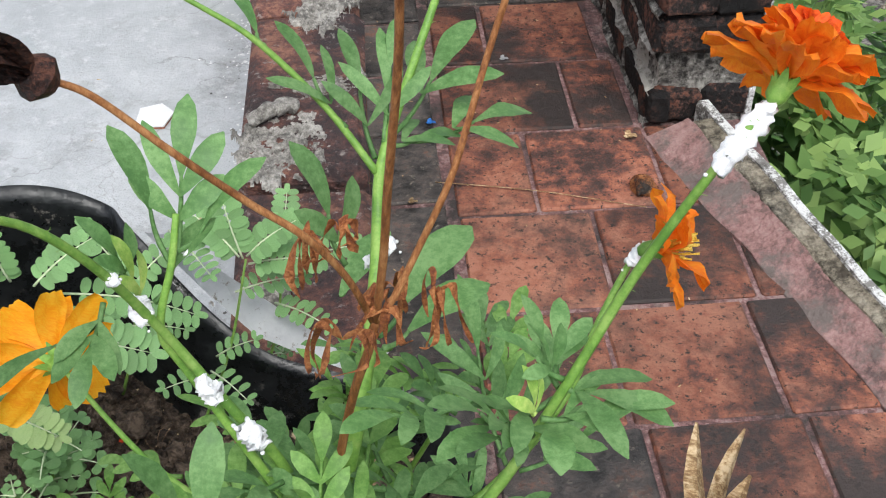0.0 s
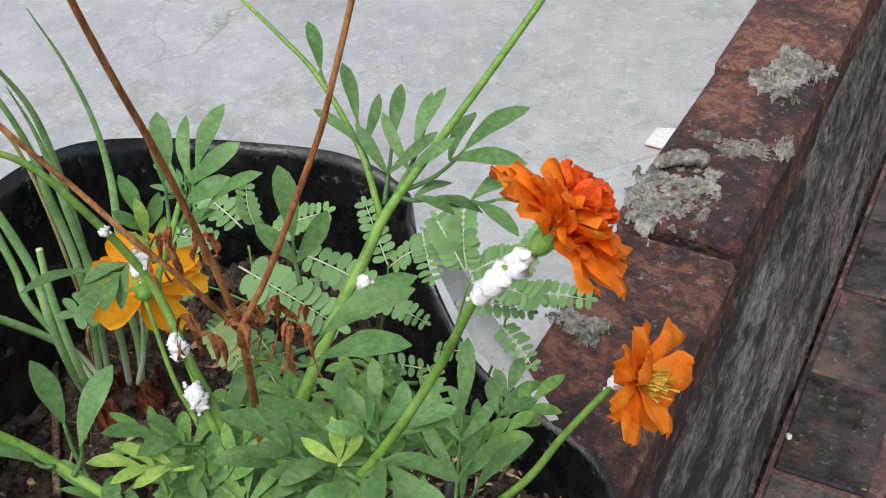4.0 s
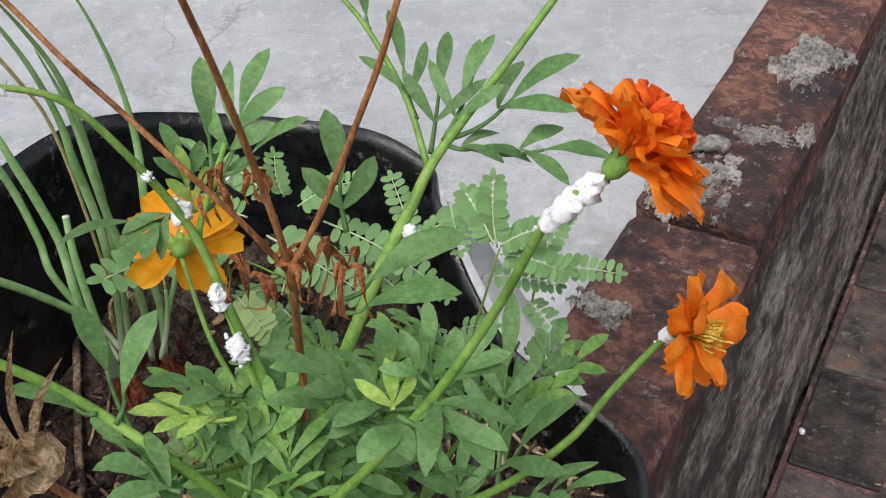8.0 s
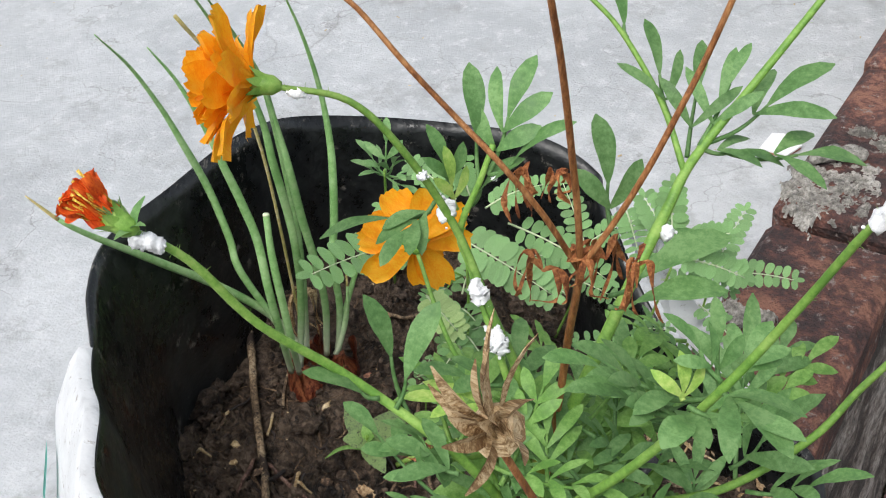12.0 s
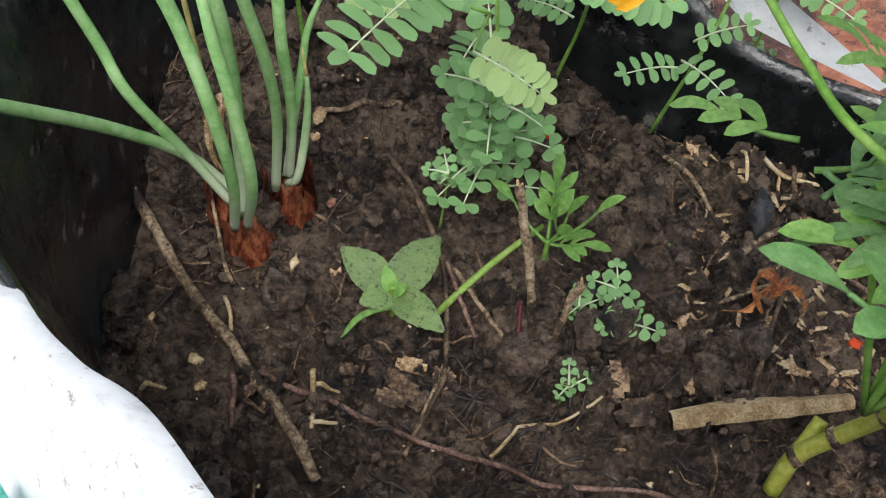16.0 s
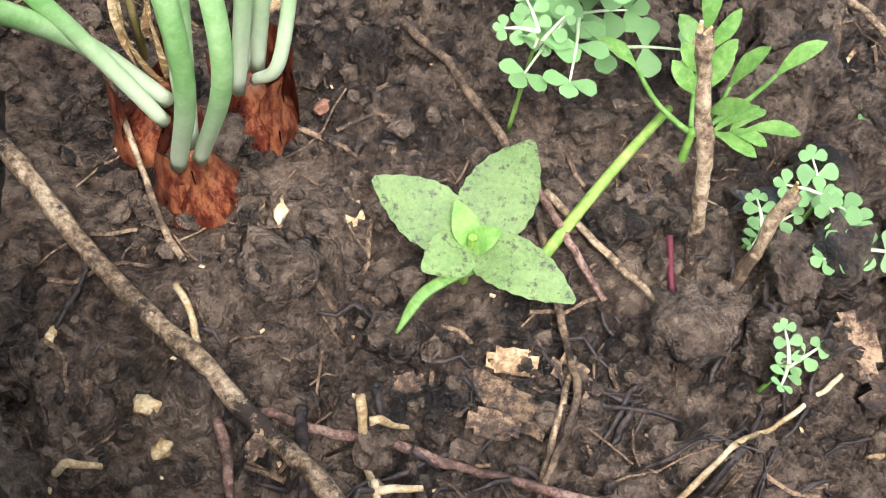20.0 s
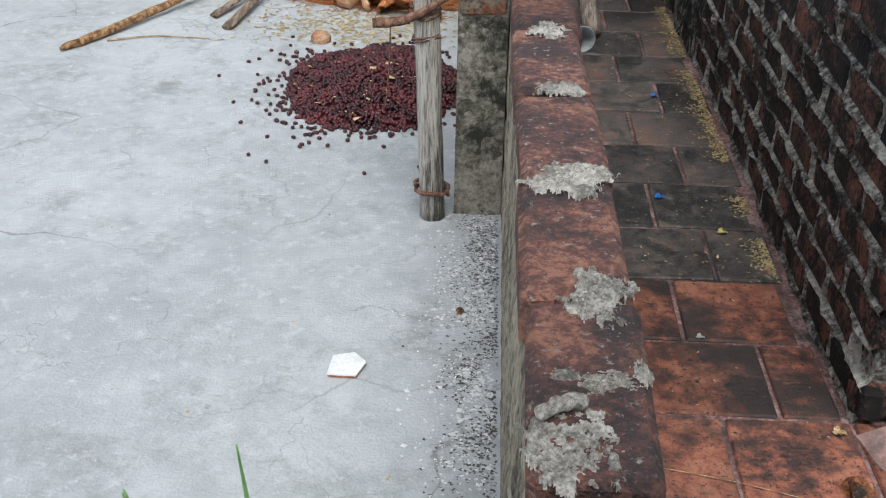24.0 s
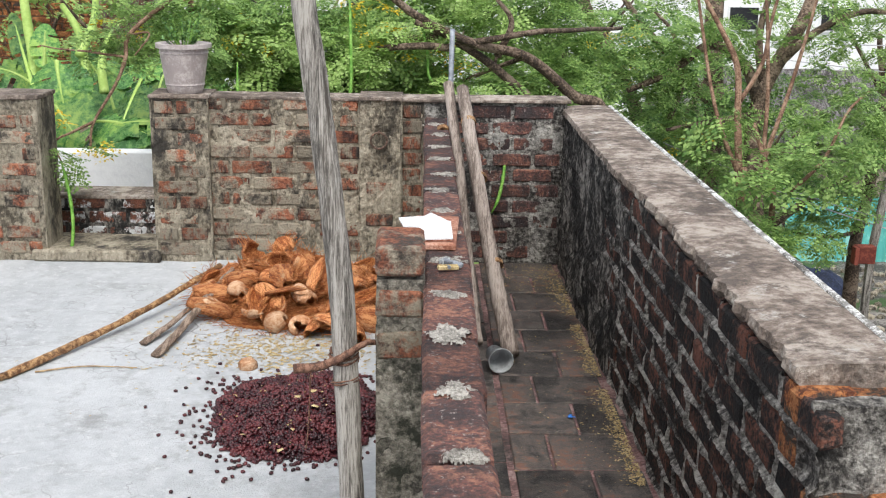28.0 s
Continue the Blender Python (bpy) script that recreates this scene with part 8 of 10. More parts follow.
for k, (x, y, a, mat) in enumerate(((0.066, 3.45, 20, CHAFF), (0.080, 3.49, -35, METAL), (0.058, 3.52, 70, CUP))):
    c = thing("plastic_clip", "small pale plastic clip on the wall top", "clip", (x, y, TOP + 0.004), "clips on the wall top")
    part("jaw", box(-0.03, 0.03, -0.006, 0.0, 0.0, 0.012, 0.002), mat, c)
    part("jaw", box(-0.03, 0.03, 0.002, 0.008, 0.002, 0.014, 0.002), mat, c)
    part("spring", tube(bmesh.new(), [(0, -0.008, 0.009), (0, 0.01, 0.009)], 0.005, 8), METAL, c)
    c.matrix_world = pose(x, y, TOP + 0.006, 0, 4, a)

# canes and rod leaning in the channel
c1 = bar("wooden_cane", "weathered grey cane leaning in the tiled channel", "cane", [(0.363, 4.855, 0.022), (0.30, 5.2, 0.30), (0.235, 5.65, 0.66), (0.185, 6.05, 0.96)], (0.035, 0.030), CANE, 16, 0.004, "canes leaning in the channel", 12)
c2 = bar("wooden_cane", "thin weathered cane leaning in the tiled channel", "cane", [(0.235, 5.0, 0.02), (0.205, 5.3, 0.26), (0.165, 5.75, 0.63), (0.118, 6.15, 0.97)], (0.022, 0.026), CANE, 14, 0.003, "canes leaning in the channel", 12)
for c, ks in ((c1, (0.3, 0.62, 0.85)), (c2, (0.45, 0.8))):
    sh = c.children[0].data
    for f in ks:
        i = int(f * len(sh.vertices))
        p = sh.vertices[i].co
        ring = bmesh.new()
        q = Vector((-0.18, 1.2, 0.94)) * f
        tube(ring, [q - Vector((-0.003, 0.02, 0.016)) * 0.4, q + Vector((-0.003, 0.02, 0.016)) * 0.4], 0.038 if c is c1 else 0.028, 14)
        part("node", ring, BROWN_WOOD, c)
bar("steel_rod", "grey-blue rod standing behind the wall end", "rod", [(0.128, 6.02, 0.30), (0.128, 6.12, 0.8), (0.135, 6.22, 1.235)], (0.014, 0.013), METAL, 12)
cup = thing("plastic_cup", "white plastic cup lying on its side by the cane", "cup", (0.298, 4.745, 0.055))
bm = bmesh.new()
prof = [(0.0, 0.001), (0.0, 0.034), (0.10, 0.046), (0.105, 0.050), (0.102, 0.047), (0.004, 0.032), (0.004, 0.001)]
rings = [[bm.verts.new((r * math.cos(a), r * math.sin(a), z)) for a in [6.283 * i / 28 for i in range(28)]] for z, r in prof]
for a, b in zip(rings, rings[1:]):
    for i in range(28):
        bm.faces.new((a[i], a[(i + 1) % 28], b[(i + 1) % 28], b[i]))
part("wall", bm, CUP, cup, smooth=True)
rim_bm = bmesh.new()
tube(rim_bm, [(0.0495 * math.cos(6.283 * i / 28), 0.0495 * math.sin(6.283 * i / 28), 0.104) for i in range(29)], 0.0022, 6)
part("rim", rim_bm, CUP, cup, smooth=True)
cup.matrix_world = look((0.288, 4.80, 0.05), (0.265, 4.90, 0.046))
ring = thing("iron_ring", "rusty iron ring hanging on the plastered pier", "ring", (-0.232, FAR - 0.055, 0.66))
part("hoop", tube(bmesh.new(), [(0.042 * math.cos(6.283 * i / 24), -0.004 * math.sin(6.283 * i / 24), 0.042 * math.sin(6.283 * i / 24)) for i in range(25)], 0.006, 8), IRON, ring, smooth=True)
part("staple", tube(bmesh.new(), [(0.0, 0.04, 0.046), (0, -0.008, 0.05), (0.0, -0.008, 0.036), (0, 0.04, 0.034)], 0.005, 8), IRON, ring, smooth=True)

# litter in the channel
for x, y, s_, mat, label, name in ((0.273, 2.51, 0.022, BLUE, "small blue plastic scrap on the tiles", "plastic_scrap"), (0.457, 3.472, 0.03, BLUE, "small blue plastic scrap on the tiles", "plastic_scrap"), (0.535, 4.26, 0.03, BLUE, "small blue plastic scrap on the tiles", "plastic_scrap"),
                                   (0.602, 3.271, 0.03, YELLOW_LEAF, "fallen yellow leaf on the tiles", "fallen_leaf"), (0.465, 2.754, 0.022, CUP, "small silvery foil scrap on the tiles", "foil_scrap"),
                                   (0.685, 2.243, 0.05, BRICK_ORANGE, "broken chip of orange brick on the tiles", "brick_chip"), (0.14, 1.839, 0.010, CERAMIC, "white crumb of mortar on the tiles", "mortar_crumb"),
                                   (0.695, 2.42, 0.03, STRAW, "dry curled leaf at the wall foot", "fallen_leaf"), (0.215, 2.24, 0.02, STRAW, "dry curled leaf on the tiles", "fallen_leaf"), (-0.09, 2.83, 0.02, BRICK_ORANGE, "crumb of red brick on the terrace", "brick_crumb")):
    bm = bmesh.new()
    if "chip" in name or "crumb" in name:
        bmesh.ops.create_icosphere(bm, subdivisions=2, radius=s_ / 2)
        for v in bm.verts:
            v.co = Vector((v.co.x, v.co.y * 1.3, v.co.z * 0.7)) * (1 + 0.5 * noise.noise(v.co * (2.5 / s_) + Vector((x * 50, 0, 0))))
        z = s_ * 0.25
    else:
        for k in range(5):
            blade(bm, (s_ * 0.1 * k - s_ * 0.3, s_ * 0.15 * math.sin(k * 2), 0.002), (s_ * 0.5 * math.cos(k * 1.5), s_ * 0.5 * math.sin(k * 1.5), 0.004 + 0.2 * s_ * (k % 2)), s_ * 0.45, (0, 0, 1), 0.12, 0.25, 4)
        z = 0.002
    ob = part(name, bm, mat, smooth="chip" not in name and "crumb" not in name)
    ob.location = (x, y, z)
    tagged(ob, label, name.replace("_", " "))
bar("straw_stem", "long thin pale straw lying across the tiles", "straw", [(*(0.265, 2.302), 0.004), (*(0.467, 2.252), 0.006), (*(0.678, 2.182), 0.004)], (0.0011, 0.0009), STRAW, 5)
drift = thing("leaf_drift", "drift of tiny yellow leaves along the wall foot", "leaf litter", (0.65, 4.5, 0), kind="stuff")
bits = []
for k in range(3600):
    y = random.uniform(2.9, 6.3)
    far = (y - 3.0) / 3.3
    x = 0.705 - abs(random.gauss(0, 0.028 + 0.05 * max(0, far - 0.75) * 4)) - (0.3 * random.random() if random.random() < 0.06 + 0.25 * (far > 0.85) else 0)
    if x < 0.15 or noise.noise(Vector((y * 4, 1, 2))) + far * 0.7 < 0.15 * random.random() + 0.05:
        continue
    s_ = random.uniform(0.006, 0.014)
    bits.append(pose(x - 0.65, y - 4.5, 0.003, random.uniform(-15, 15), random.uniform(-15, 15), random.uniform(0, 360)) @ Matrix.Diagonal((s_, s_ * 0.6, s_ * 0.6, 1)))
many("leaves", *FLAKE, bits, CHAFF, drift, False)
splash = thing("mortar_spatter", "pale mortar spatter dried on the cement beside the wall", "mortar", (-0.07, 2.7, 0), kind="stuff")
bits = []
while len(bits) < 1700:
    x, y = -abs(random.gauss(0, 0.075)) + 0.0, random.gauss(2.75, 0.42)
    if x < -0.28 or noise.noise(Vector((x * 9, y * 5, 3))) < random.uniform(-0.5, 0.25):
        continue
    s_ = random.uniform(0.002, 0.008) if random.random() < 0.93 else random.uniform(0.008, 0.016)
    bits.append(pose(x + 0.06, y - 2.7, 0.0012, 0, 0, random.uniform(0, 360)) @ Matrix.Diagonal((s_, s_ * random.uniform(0.6, 1.3), s_ * 0.35, 1)))
many("spots", *FLAKE, bits, surface("dried_mortar_splash", [(0.2, (0.62, 0.62, 0.61)), (0.8, (0.80, 0.80, 0.79))], 60, 6, 0.9, 0.3, 200), splash, False)
bits = []
while len(bits) < 2600:
    x, y = -abs(random.gauss(0, 0.055)), random.uniform(1.7, 3.35)
    if noise.noise(Vector((x * 12, y * 6, 9))) < random.uniform(-0.5, 0.3):
        continue
    s_ = random.uniform(0.002, 0.009)
    bits.append(pose(x + 0.07, y - 2.7, 0.0010, 0, 0, random.uniform(0, 360)) @ Matrix.Diagonal((s_, s_ * random.uniform(0.5, 1.2), s_ * 0.3, 1)))
many("grime", *FLAKE, bits, surface("black_grime_crumbs", [(0.2, (0.05, 0.048, 0.044)), (0.8, (0.16, 0.155, 0.145))], 60, 6, 0.9, 0.3, 200), splash, False)
bits = []
for k in range(260):
    x, y = random.uniform(0.14, 0.7), random.uniform(1.7, 6.2)
    s_ = random.uniform(0.003, 0.009)
    bits.append(pose(x - 0.65, y - 4.5, 0.002, 0, 0, random.uniform(0, 360)) @ Matrix.Diagonal((s_, s_ * 0.5, s_ * 0.6, 1)))
many("crumbs", *FLAKE, bits, STRAW, drift, False)

# flower pot on the corner pier
pot = thing("flower_pot", "ribbed beige-grey plastic flower pot on the corner pier", "flower pot", (-1.235, FAR + 0.06, 0.883))
bm = bmesh.new()
prof = [(0.0, 0.085), (0.015, 0.092), (0.04, 0.098), (0.042, 0.101), (0.05, 0.099), (0.20, 0.122), (0.203, 0.126), (0.21, 0.123), (0.245, 0.128), (0.24, 0.118), (0.18, 0.112)]
rings = [[bm.verts.new((r * (1 + (0.012 if i % 5 == 0 and z < 0.2 else 0)) * math.cos(6.2832 * i / 50), r * math.sin(6.2832 * i / 50), z)) for i in range(50)] for z, r in prof]
for a, b in zip(rings, rings[1:]):
    for i in range(50):
        bm.faces.new((a[i], a[(i + 1) % 50], b[(i + 1) % 50], b[i]))
bm.faces.new(rings[0][::-1])
part("body", bm, POT, pot)
rim_bm = bmesh.new()
rr = [[rim_bm.verts.new((r * math.cos(6.2832 * i / 50), r * math.sin(6.2832 * i / 50), z)) for i in range(50)] for z, r in ((0.228, 0.128), (0.228, 0.140), (0.250, 0.142), (0.252, 0.136), (0.240, 0.120))]
for a, b in zip(rr, rr[1:]):
    for i in range(50):
        rim_bm.faces.new((a[i], a[(i + 1) % 50], b[(i + 1) % 50], b[i]))
part("rim", rim_bm, POT_RIM, pot, "faded rose rim")
part("earth", roughen(tube(bmesh.new(), [(0, 0, 0.17), (0, 0, 0.215)], [0.112, 0.116], 30), 0.004, 40), SOIL, pot)
pp = thing("potted_plant", "small bushy green plant growing in the pot", "plant", (-1.235, FAR + 0.06, 1.09))
for k in range(14):
    a = k * 2.4
    d = Vector((math.cos(a) * 0.10, math.sin(a) * 0.10, random.uniform(0.06, 0.22)))
    part("stem", tube(bmesh.new(), arc((d.x * 0.2, d.y * 0.2, 0.0), d, (0, 0, 0.02), 5), taper(6, 0.004, 0.002), 6), STEM, pp)
    bm = bmesh.new()
    for q in range(26):
        c = Vector((d.x * 0.2, d.y * 0.2, 0)).lerp(d, random.uniform(0.3, 1.05))
        e = Vector((random.uniform(-1, 1), random.uniform(-1, 1), random.uniform(-0.3, 0.7))).normalized() * random.uniform(0.015, 0.032)
        blade(bm, c, c + e, 0.012, (0, 0, 1), 0.08, 0.1, 3)
    part("leaves", bm, LEAF, pp, smooth=True)


# ---- beyond the terrace: trees, bananas, neighbours ----
def leafage(name, dark, light, thin=0.35):
    """Leaves in one mesh: every leaflet takes its own shade."""
    m, nt, bsdf = nodes_of(name)
    geo = nt.nodes.new("ShaderNodeNewGeometry")
    ramp = nt.nodes.new("ShaderNodeValToRGB")
    ramp.color_ramp.elements[0].color, ramp.color_ramp.elements[1].color = (*dark, 1), (*light, 1)
    nt.links.new(geo.outputs["Random Per Island"], ramp.inputs["Fac"])
    nt.links.new(ramp.outputs["Color"], bsdf.inputs["Base Color"])
    bsdf.inputs["Roughness"].default_value = 0.5
    bsdf.inputs["Specular IOR Level"].default_value = 0.35
    tr = nt.nodes.new("ShaderNodeBsdfTranslucent")
    nt.links.new(ramp.outputs["Color"], tr.inputs["Color"])
    mx = nt.nodes.new("ShaderNodeMixShader")
    mx.inputs["Fac"].default_value = thin
    nt.links.new(bsdf.outputs[0], mx.inputs[1])
    nt.links.new(tr.outputs[0], mx.inputs[2])
    nt.links.new(mx.outputs[0], nt.nodes["Material Output"].inputs["Surface"])
    return m


TREE_LEAF = leafage("feathery_tree_leaf", (0.095, 0.20, 0.045), (0.36, 0.52, 0.16))
TREE_LIGHT = leafage("young_tree_leaf", (0.20, 0.34, 0.07), (0.46, 0.62, 0.22))
TREE_DARK = leafage("dark_tree_leaf", (0.06, 0.15, 0.04), (0.24, 0.39, 0.12))
BLOOM = leafage("yellow_leaflets", (0.60, 0.42, 0.02), (0.85, 0.66, 0.06))
BANANA = surface("banana_leaf", [(0.1, (0.035, 0.12, 0.028)), (0.5, (0.09, 0.235, 0.05)), (0.9, (0.26, 0.40, 0.09))], 4, 8, 0.35, 0.8, 60, stretch=(1, 1, 1), thin=0.25, vary=0.55, spec=0.5, depth=0.006)
BANANA_STEM = surface("banana_stalk", [(0.1, (0.28, 0.42, 0.09)), (0.6, (0.36, 0.50, 0.13)), (0.9, (0.43, 0.56, 0.18))], 5, 8, 0.5, 0.2, 60, vary=0.15)
BANANA_TRUNK = surface("banana_trunk", [(0.3, (0.06, 0.045, 0.025)), (0.55, (0.19, 0.17, 0.08)), (0.8, (0.32, 0.33, 0.15))], 7, 9, 0.7, 0.6, 40)
BARK = surface("grey_brown_bark", [(0.3, (0.055, 0.038, 0.028)), (0.5, (0.15, 0.105, 0.075)), (0.75, (0.27, 0.205, 0.155))], 9, 9, 0.9, 0.8, 50, vary=0.2)
BARK_RED = surface("reddish_young_bark", [(0.3, (0.12, 0.065, 0.04)), (0.55, (0.24, 0.14, 0.09)), (0.8, (0.34, 0.23, 0.16))], 12, 9, 0.8, 0.5, 60, vary=0.15)
POD = surface("green_pod", [(0.3, (0.10, 0.26, 0.03)), (0.6, (0.17, 0.36, 0.06)), (0.8, (0.24, 0.44, 0.09))], 20, 6, 0.5, 0.4, 60, vary=0.15)
WHITE_PAINT = surface("white_limewash", [(0.3, (0.78, 0.79, 0.80)), (0.6, (0.84, 0.85, 0.85)), (0.8, (0.87, 0.88, 0.88))], 1.5, 9, 0.85, 0.2, 30)
TURQUOISE = surface("turquoise_sheeting", [(0.3, (0.10, 0.42, 0.38)), (0.6, (0.17, 0.52, 0.47)), (0.8, (0.28, 0.60, 0.55))], 0.8, 9, 0.7, 0.3, 12)
THATCH = surface("grey_thatch", [(0.3, (0.10, 0.09, 0.085)), (0.55, (0.26, 0.245, 0.24)), (0.8, (0.42, 0.40, 0.39))], 5, 10, 0.95, 1.0, 20, stretch=(4, 0.5, 1), depth=0.05)
RUST_BOX = surface("rust_red_sheet", [(0.3, (0.14, 0.03, 0.02)), (0.7, (0.28, 0.075, 0.05))], 6, 8, 0.7, 0.2, 40)
DARK = surface("dark_opening", [(0.3, (0.01, 0.011, 0.014)), (0.7, (0.03, 0.032, 0.036))], 3, 5, 0.6, 0.1, 20)
CABLE = surface("grey_cable", [(0.3, (0.30, 0.31, 0.32)), (0.7, (0.46, 0.47, 0.48))], 9, 4, 0.6, 0.1, 40)
DARK_CLOTH = surface("dark_blue_cloth", [(0.3, (0.01, 0.014, 0.03)), (0.7, (0.03, 0.04, 0.08))], 5, 8, 0.9, 0.5, 30)


def sprig(pairs, side_pairs, length, leaf, sag=0.25, seed=0):
    """Vertices and faces of one doubly feathered leaf along +x."""
    rnd = random.Random(seed)
    V, F = [], []

    def leaflet(p, d, n, s):
        d = d.normalized()
        w = d.cross(n).normalized() * s * 0.3
        i = len(V)
        V.extend([tuple(p), tuple(p + d * s * 0.5 - w), tuple(p + d * s), tuple(p + d * s * 0.5 + w)])
        F.append((i, i + 1, i + 2, i + 3))

    for k in range(pairs):
        f = 0.25 + 0.75 * k / pairs
        p = Vector((length * f, 0, -sag * length * f * f))
        for s in (-1, 1):
            d = Vector((0.55, s * 0.85, -0.15 + rnd.uniform(-0.2, 0.1)))
            L = length * 0.42 * (1.1 - 0.6 * f)
            n = Vector((rnd.uniform(-0.3, 0.3), rnd.uniform(-0.3, 0.3), 1))
            for q in range(side_pairs):
                c = p + d * L * (0.2 + 0.8 * q / side_pairs)
                t = d.cross(n)
                for e in (-1, 1):
                    leaflet(c, t * e + d * 0.4 + Vector((0, 0, rnd.uniform(-0.4, 0.2))), n, leaf * rnd.uniform(0.75, 1.2))
            leaflet(p + d * L, d, n, leaf)
    return V, F


FEATHER = [sprig(5, 4, 0.26, 0.029, seed=k) for k in range(3)]
TUFT = [sprig(3, 3, 0.26, 0.050, seed=k + 9) for k in range(3)]
BROAD = [sprig(2, 2, 0.22, 0.085, seed=k + 19) for k in range(3)]


def crown(parent, clumps, material, kinds, seed, name="crown", scale=1.0, thin=1.0):
    """Leaves round the clumps: (centre, radius, count); the clumps thin out towards their edges."""
    rnd = random.Random(seed)
    base = Vector(parent.location)
    V, F, off = [], [], 0
    arrays = [(np.array([(*v, 1.0) for v in k[0]]), k[1]) for k in kinds]
    out = []
    for c, r, n in clumps:
        n = max(3, int(n * thin))
        c = Vector(c)
        rad = Vector(r) if hasattr(r, "__len__") else Vector((r, r, r * 0.7))
        for k in range(n):
            d = Vector((rnd.gauss(0, 0.5), rnd.gauss(0, 0.5), rnd.gauss(0, 0.5)))
            if d.length > 1.15:
                d = d.normalized() * rnd.uniform(0.6, 1.1)
            p = c + Vector((d.x * rad.x, d.y * rad.y, d.z * rad.z)) - base
            sc = scale * rnd.uniform(0.7, 1.25)
            m = pose(p.x, p.y, p.z, rnd.uniform(-35, 35), rnd.uniform(-25, 45), rnd.uniform(0, 360)) @ Matrix.Scale(sc, 4)
            arr, fc = arrays[rnd.randrange(len(arrays))]
            V.append((arr @ np.array(m).T)[:, :3])
            F.extend([tuple(i + off for i in f) for f in fc])
            off += len(arr)
    me = bpy.data.meshes.new(name)
    me.from_pydata(np.concatenate(V).tolist(), [], F)
    me.materials.append(material)
    ob = new(name, me)
    ob.parent = parent
    return ob


def limb(parent, pts, r0, r1, material=None, name="branch", rough=0.012):
    base = Vector(parent.location)
    path = smooth_path([Vector(p) - base for p in pts], 8)
    for i, p in enumerate(path):
        p += noise.noise_vector(p * 3.0) * rough
    return part(name, tube(bmesh.new(), path, taper(len(path), r0, r1), 9), material or BARK, parent, smooth=True)


def pods(parent, runs, r=0.0095):
    for pts in runs:
        base = Vector(parent.location)
        path = smooth_path([Vector(p) - base for p in pts], 8)
        n = len(path)
        rr = [r * min(1.0, 0.35 + i / n * 4, 0.2 + (n - 1 - i) / n * 5) * (1 + 0.08 * math.sin(i * 1.7)) for i in range(n)]
        part("seed_pod", tube(bmesh.new(), path, rr, 7), POD, parent, "long hanging green pod", smooth=True)


def down(p, z=-3.5):
    return (p[0], p[1], z)


# the drumstick tree whose limbs cross behind the end wall
far_base = (1.1135, 7.6870, 0.6265)
t1 = thing("drumstick_tree", "feathery green tree with crossing brown limbs and hanging pods", "tree", down(far_base))
limb(t1, [down(far_base), (far_base[0] + 0.02, far_base[1] + 0.05, -1.0), (1.1852, 7.7531, 0.4901), (0.9395, 7.7191, 0.7352), (0.6327, 7.6852, 0.9762), (0.3080, 7.6087, 1.0547), (-0.0435, 7.6060, 1.2146), (-0.2521, 7.6022, 1.3811)], 0.046, 0.022, name="trunk", rough=0.006)
limb(t1, [(0.9606, 7.6837, 0.4069), (0.6625, 7.7196, 0.7170), (0.4025, 7.6778, 0.9315), (0.1500, 7.6219, 1.0929), (-0.0605, 7.5974, 1.1808)], 0.034, 0.02)
limb(t1, [(0.1683, 7.6046, 1.0289), (-0.1791, 7.5087, 1.0319), (-0.6141, 8.2095, 0.9118), (-1.0551, 8.0960, 0.8416)], 0.025, 0.012)
limb(t1, [(0.0625, 7.6241, 1.0950), (-0.3923, 8.3347, 1.0104), (-0.7296, 8.2481, 1.0497), (-1.1909, 8.0398, 1.0105)], 0.022, 0.010)
limb(t1, [(0.4552, 7.6879, 0.9735), (0.5339, 7.6392, 1.1868), (0.4417, 7.6252, 1.3229)], 0.025, 0.012)
limb(t1, [(0.4452, 8.1206, 0.6525), (0.4877, 8.1926, 0.9287), (0.5434, 8.2209, 1.0398), (0.5542, 8.2353, 1.0951)], 0.012, 0.007)
limb(t1, [(0.6327, 7.6852, 0.9762), (0.1858, 8.1488, 0.7404), (-0.0404, 7.9325, 0.6883)], 0.016, 0.008)
limb(t1, [(0.3078, 7.6114, 1.0649), (0.7165, 7.5214, 1.1457), (1.3388, 8.3298, 1.1189)], 0.022, 0.012)
crown(t1, [((-0.4924, 8.0779, 0.8140), 0.34, 60), ((-0.1907, 7.9915, 0.9006), 0.34, 60), ((-0.7612, 7.7892, 0.8761), 0.3, 70), ((-1.0997, 7.8858, 0.8256), 0.3, 70), ((0.1053, 7.8488, 0.7736), 0.28, 60), ((0.4142, 8.1356, 0.7071), 0.3, 50), ((0.7457, 8.0398, 0.7604), 0.3, 60),
           ((-0.3895, 8.2836, 1.2092), 0.4, 60), ((0.0289, 8.4913, 1.2430), 0.4, 70), ((0.5110, 8.6577, 1.1249), 0.4, 70), ((0.9016, 8.4996, 0.9461), 0.35, 70), ((-0.7119, 8.0750, 1.1789), 0.35, 60), ((-1.2674, 7.8520, 1.0772), 0.35, 70), ((0.8504, 8.8876, 1.2368), 0.4, 60),
           ((-1.3742, 7.6952, 1.2590), 0.28, 45), ((-1.0311, 7.9872, 1.2149), 0.3, 50)], TREE_LEAF, FEATHER, 1)
crown(t1, [((-0.4614, 7.6098, 1.0023), 0.28, 40), ((-0.1157, 7.8344, 1.0949), 0.3, 40), ((-0.9520, 7.6351, 1.0625), 0.3, 40), ((0.3704, 8.2720, 1.2209), 0.35, 40), ((0.1019, 7.5208, 0.7064), 0.2, 25), ((-1.4705, 7.4792, 1.2177), 0.2, 25)], TREE_LIGHT, FEATHER, 2, "bright_leaves")
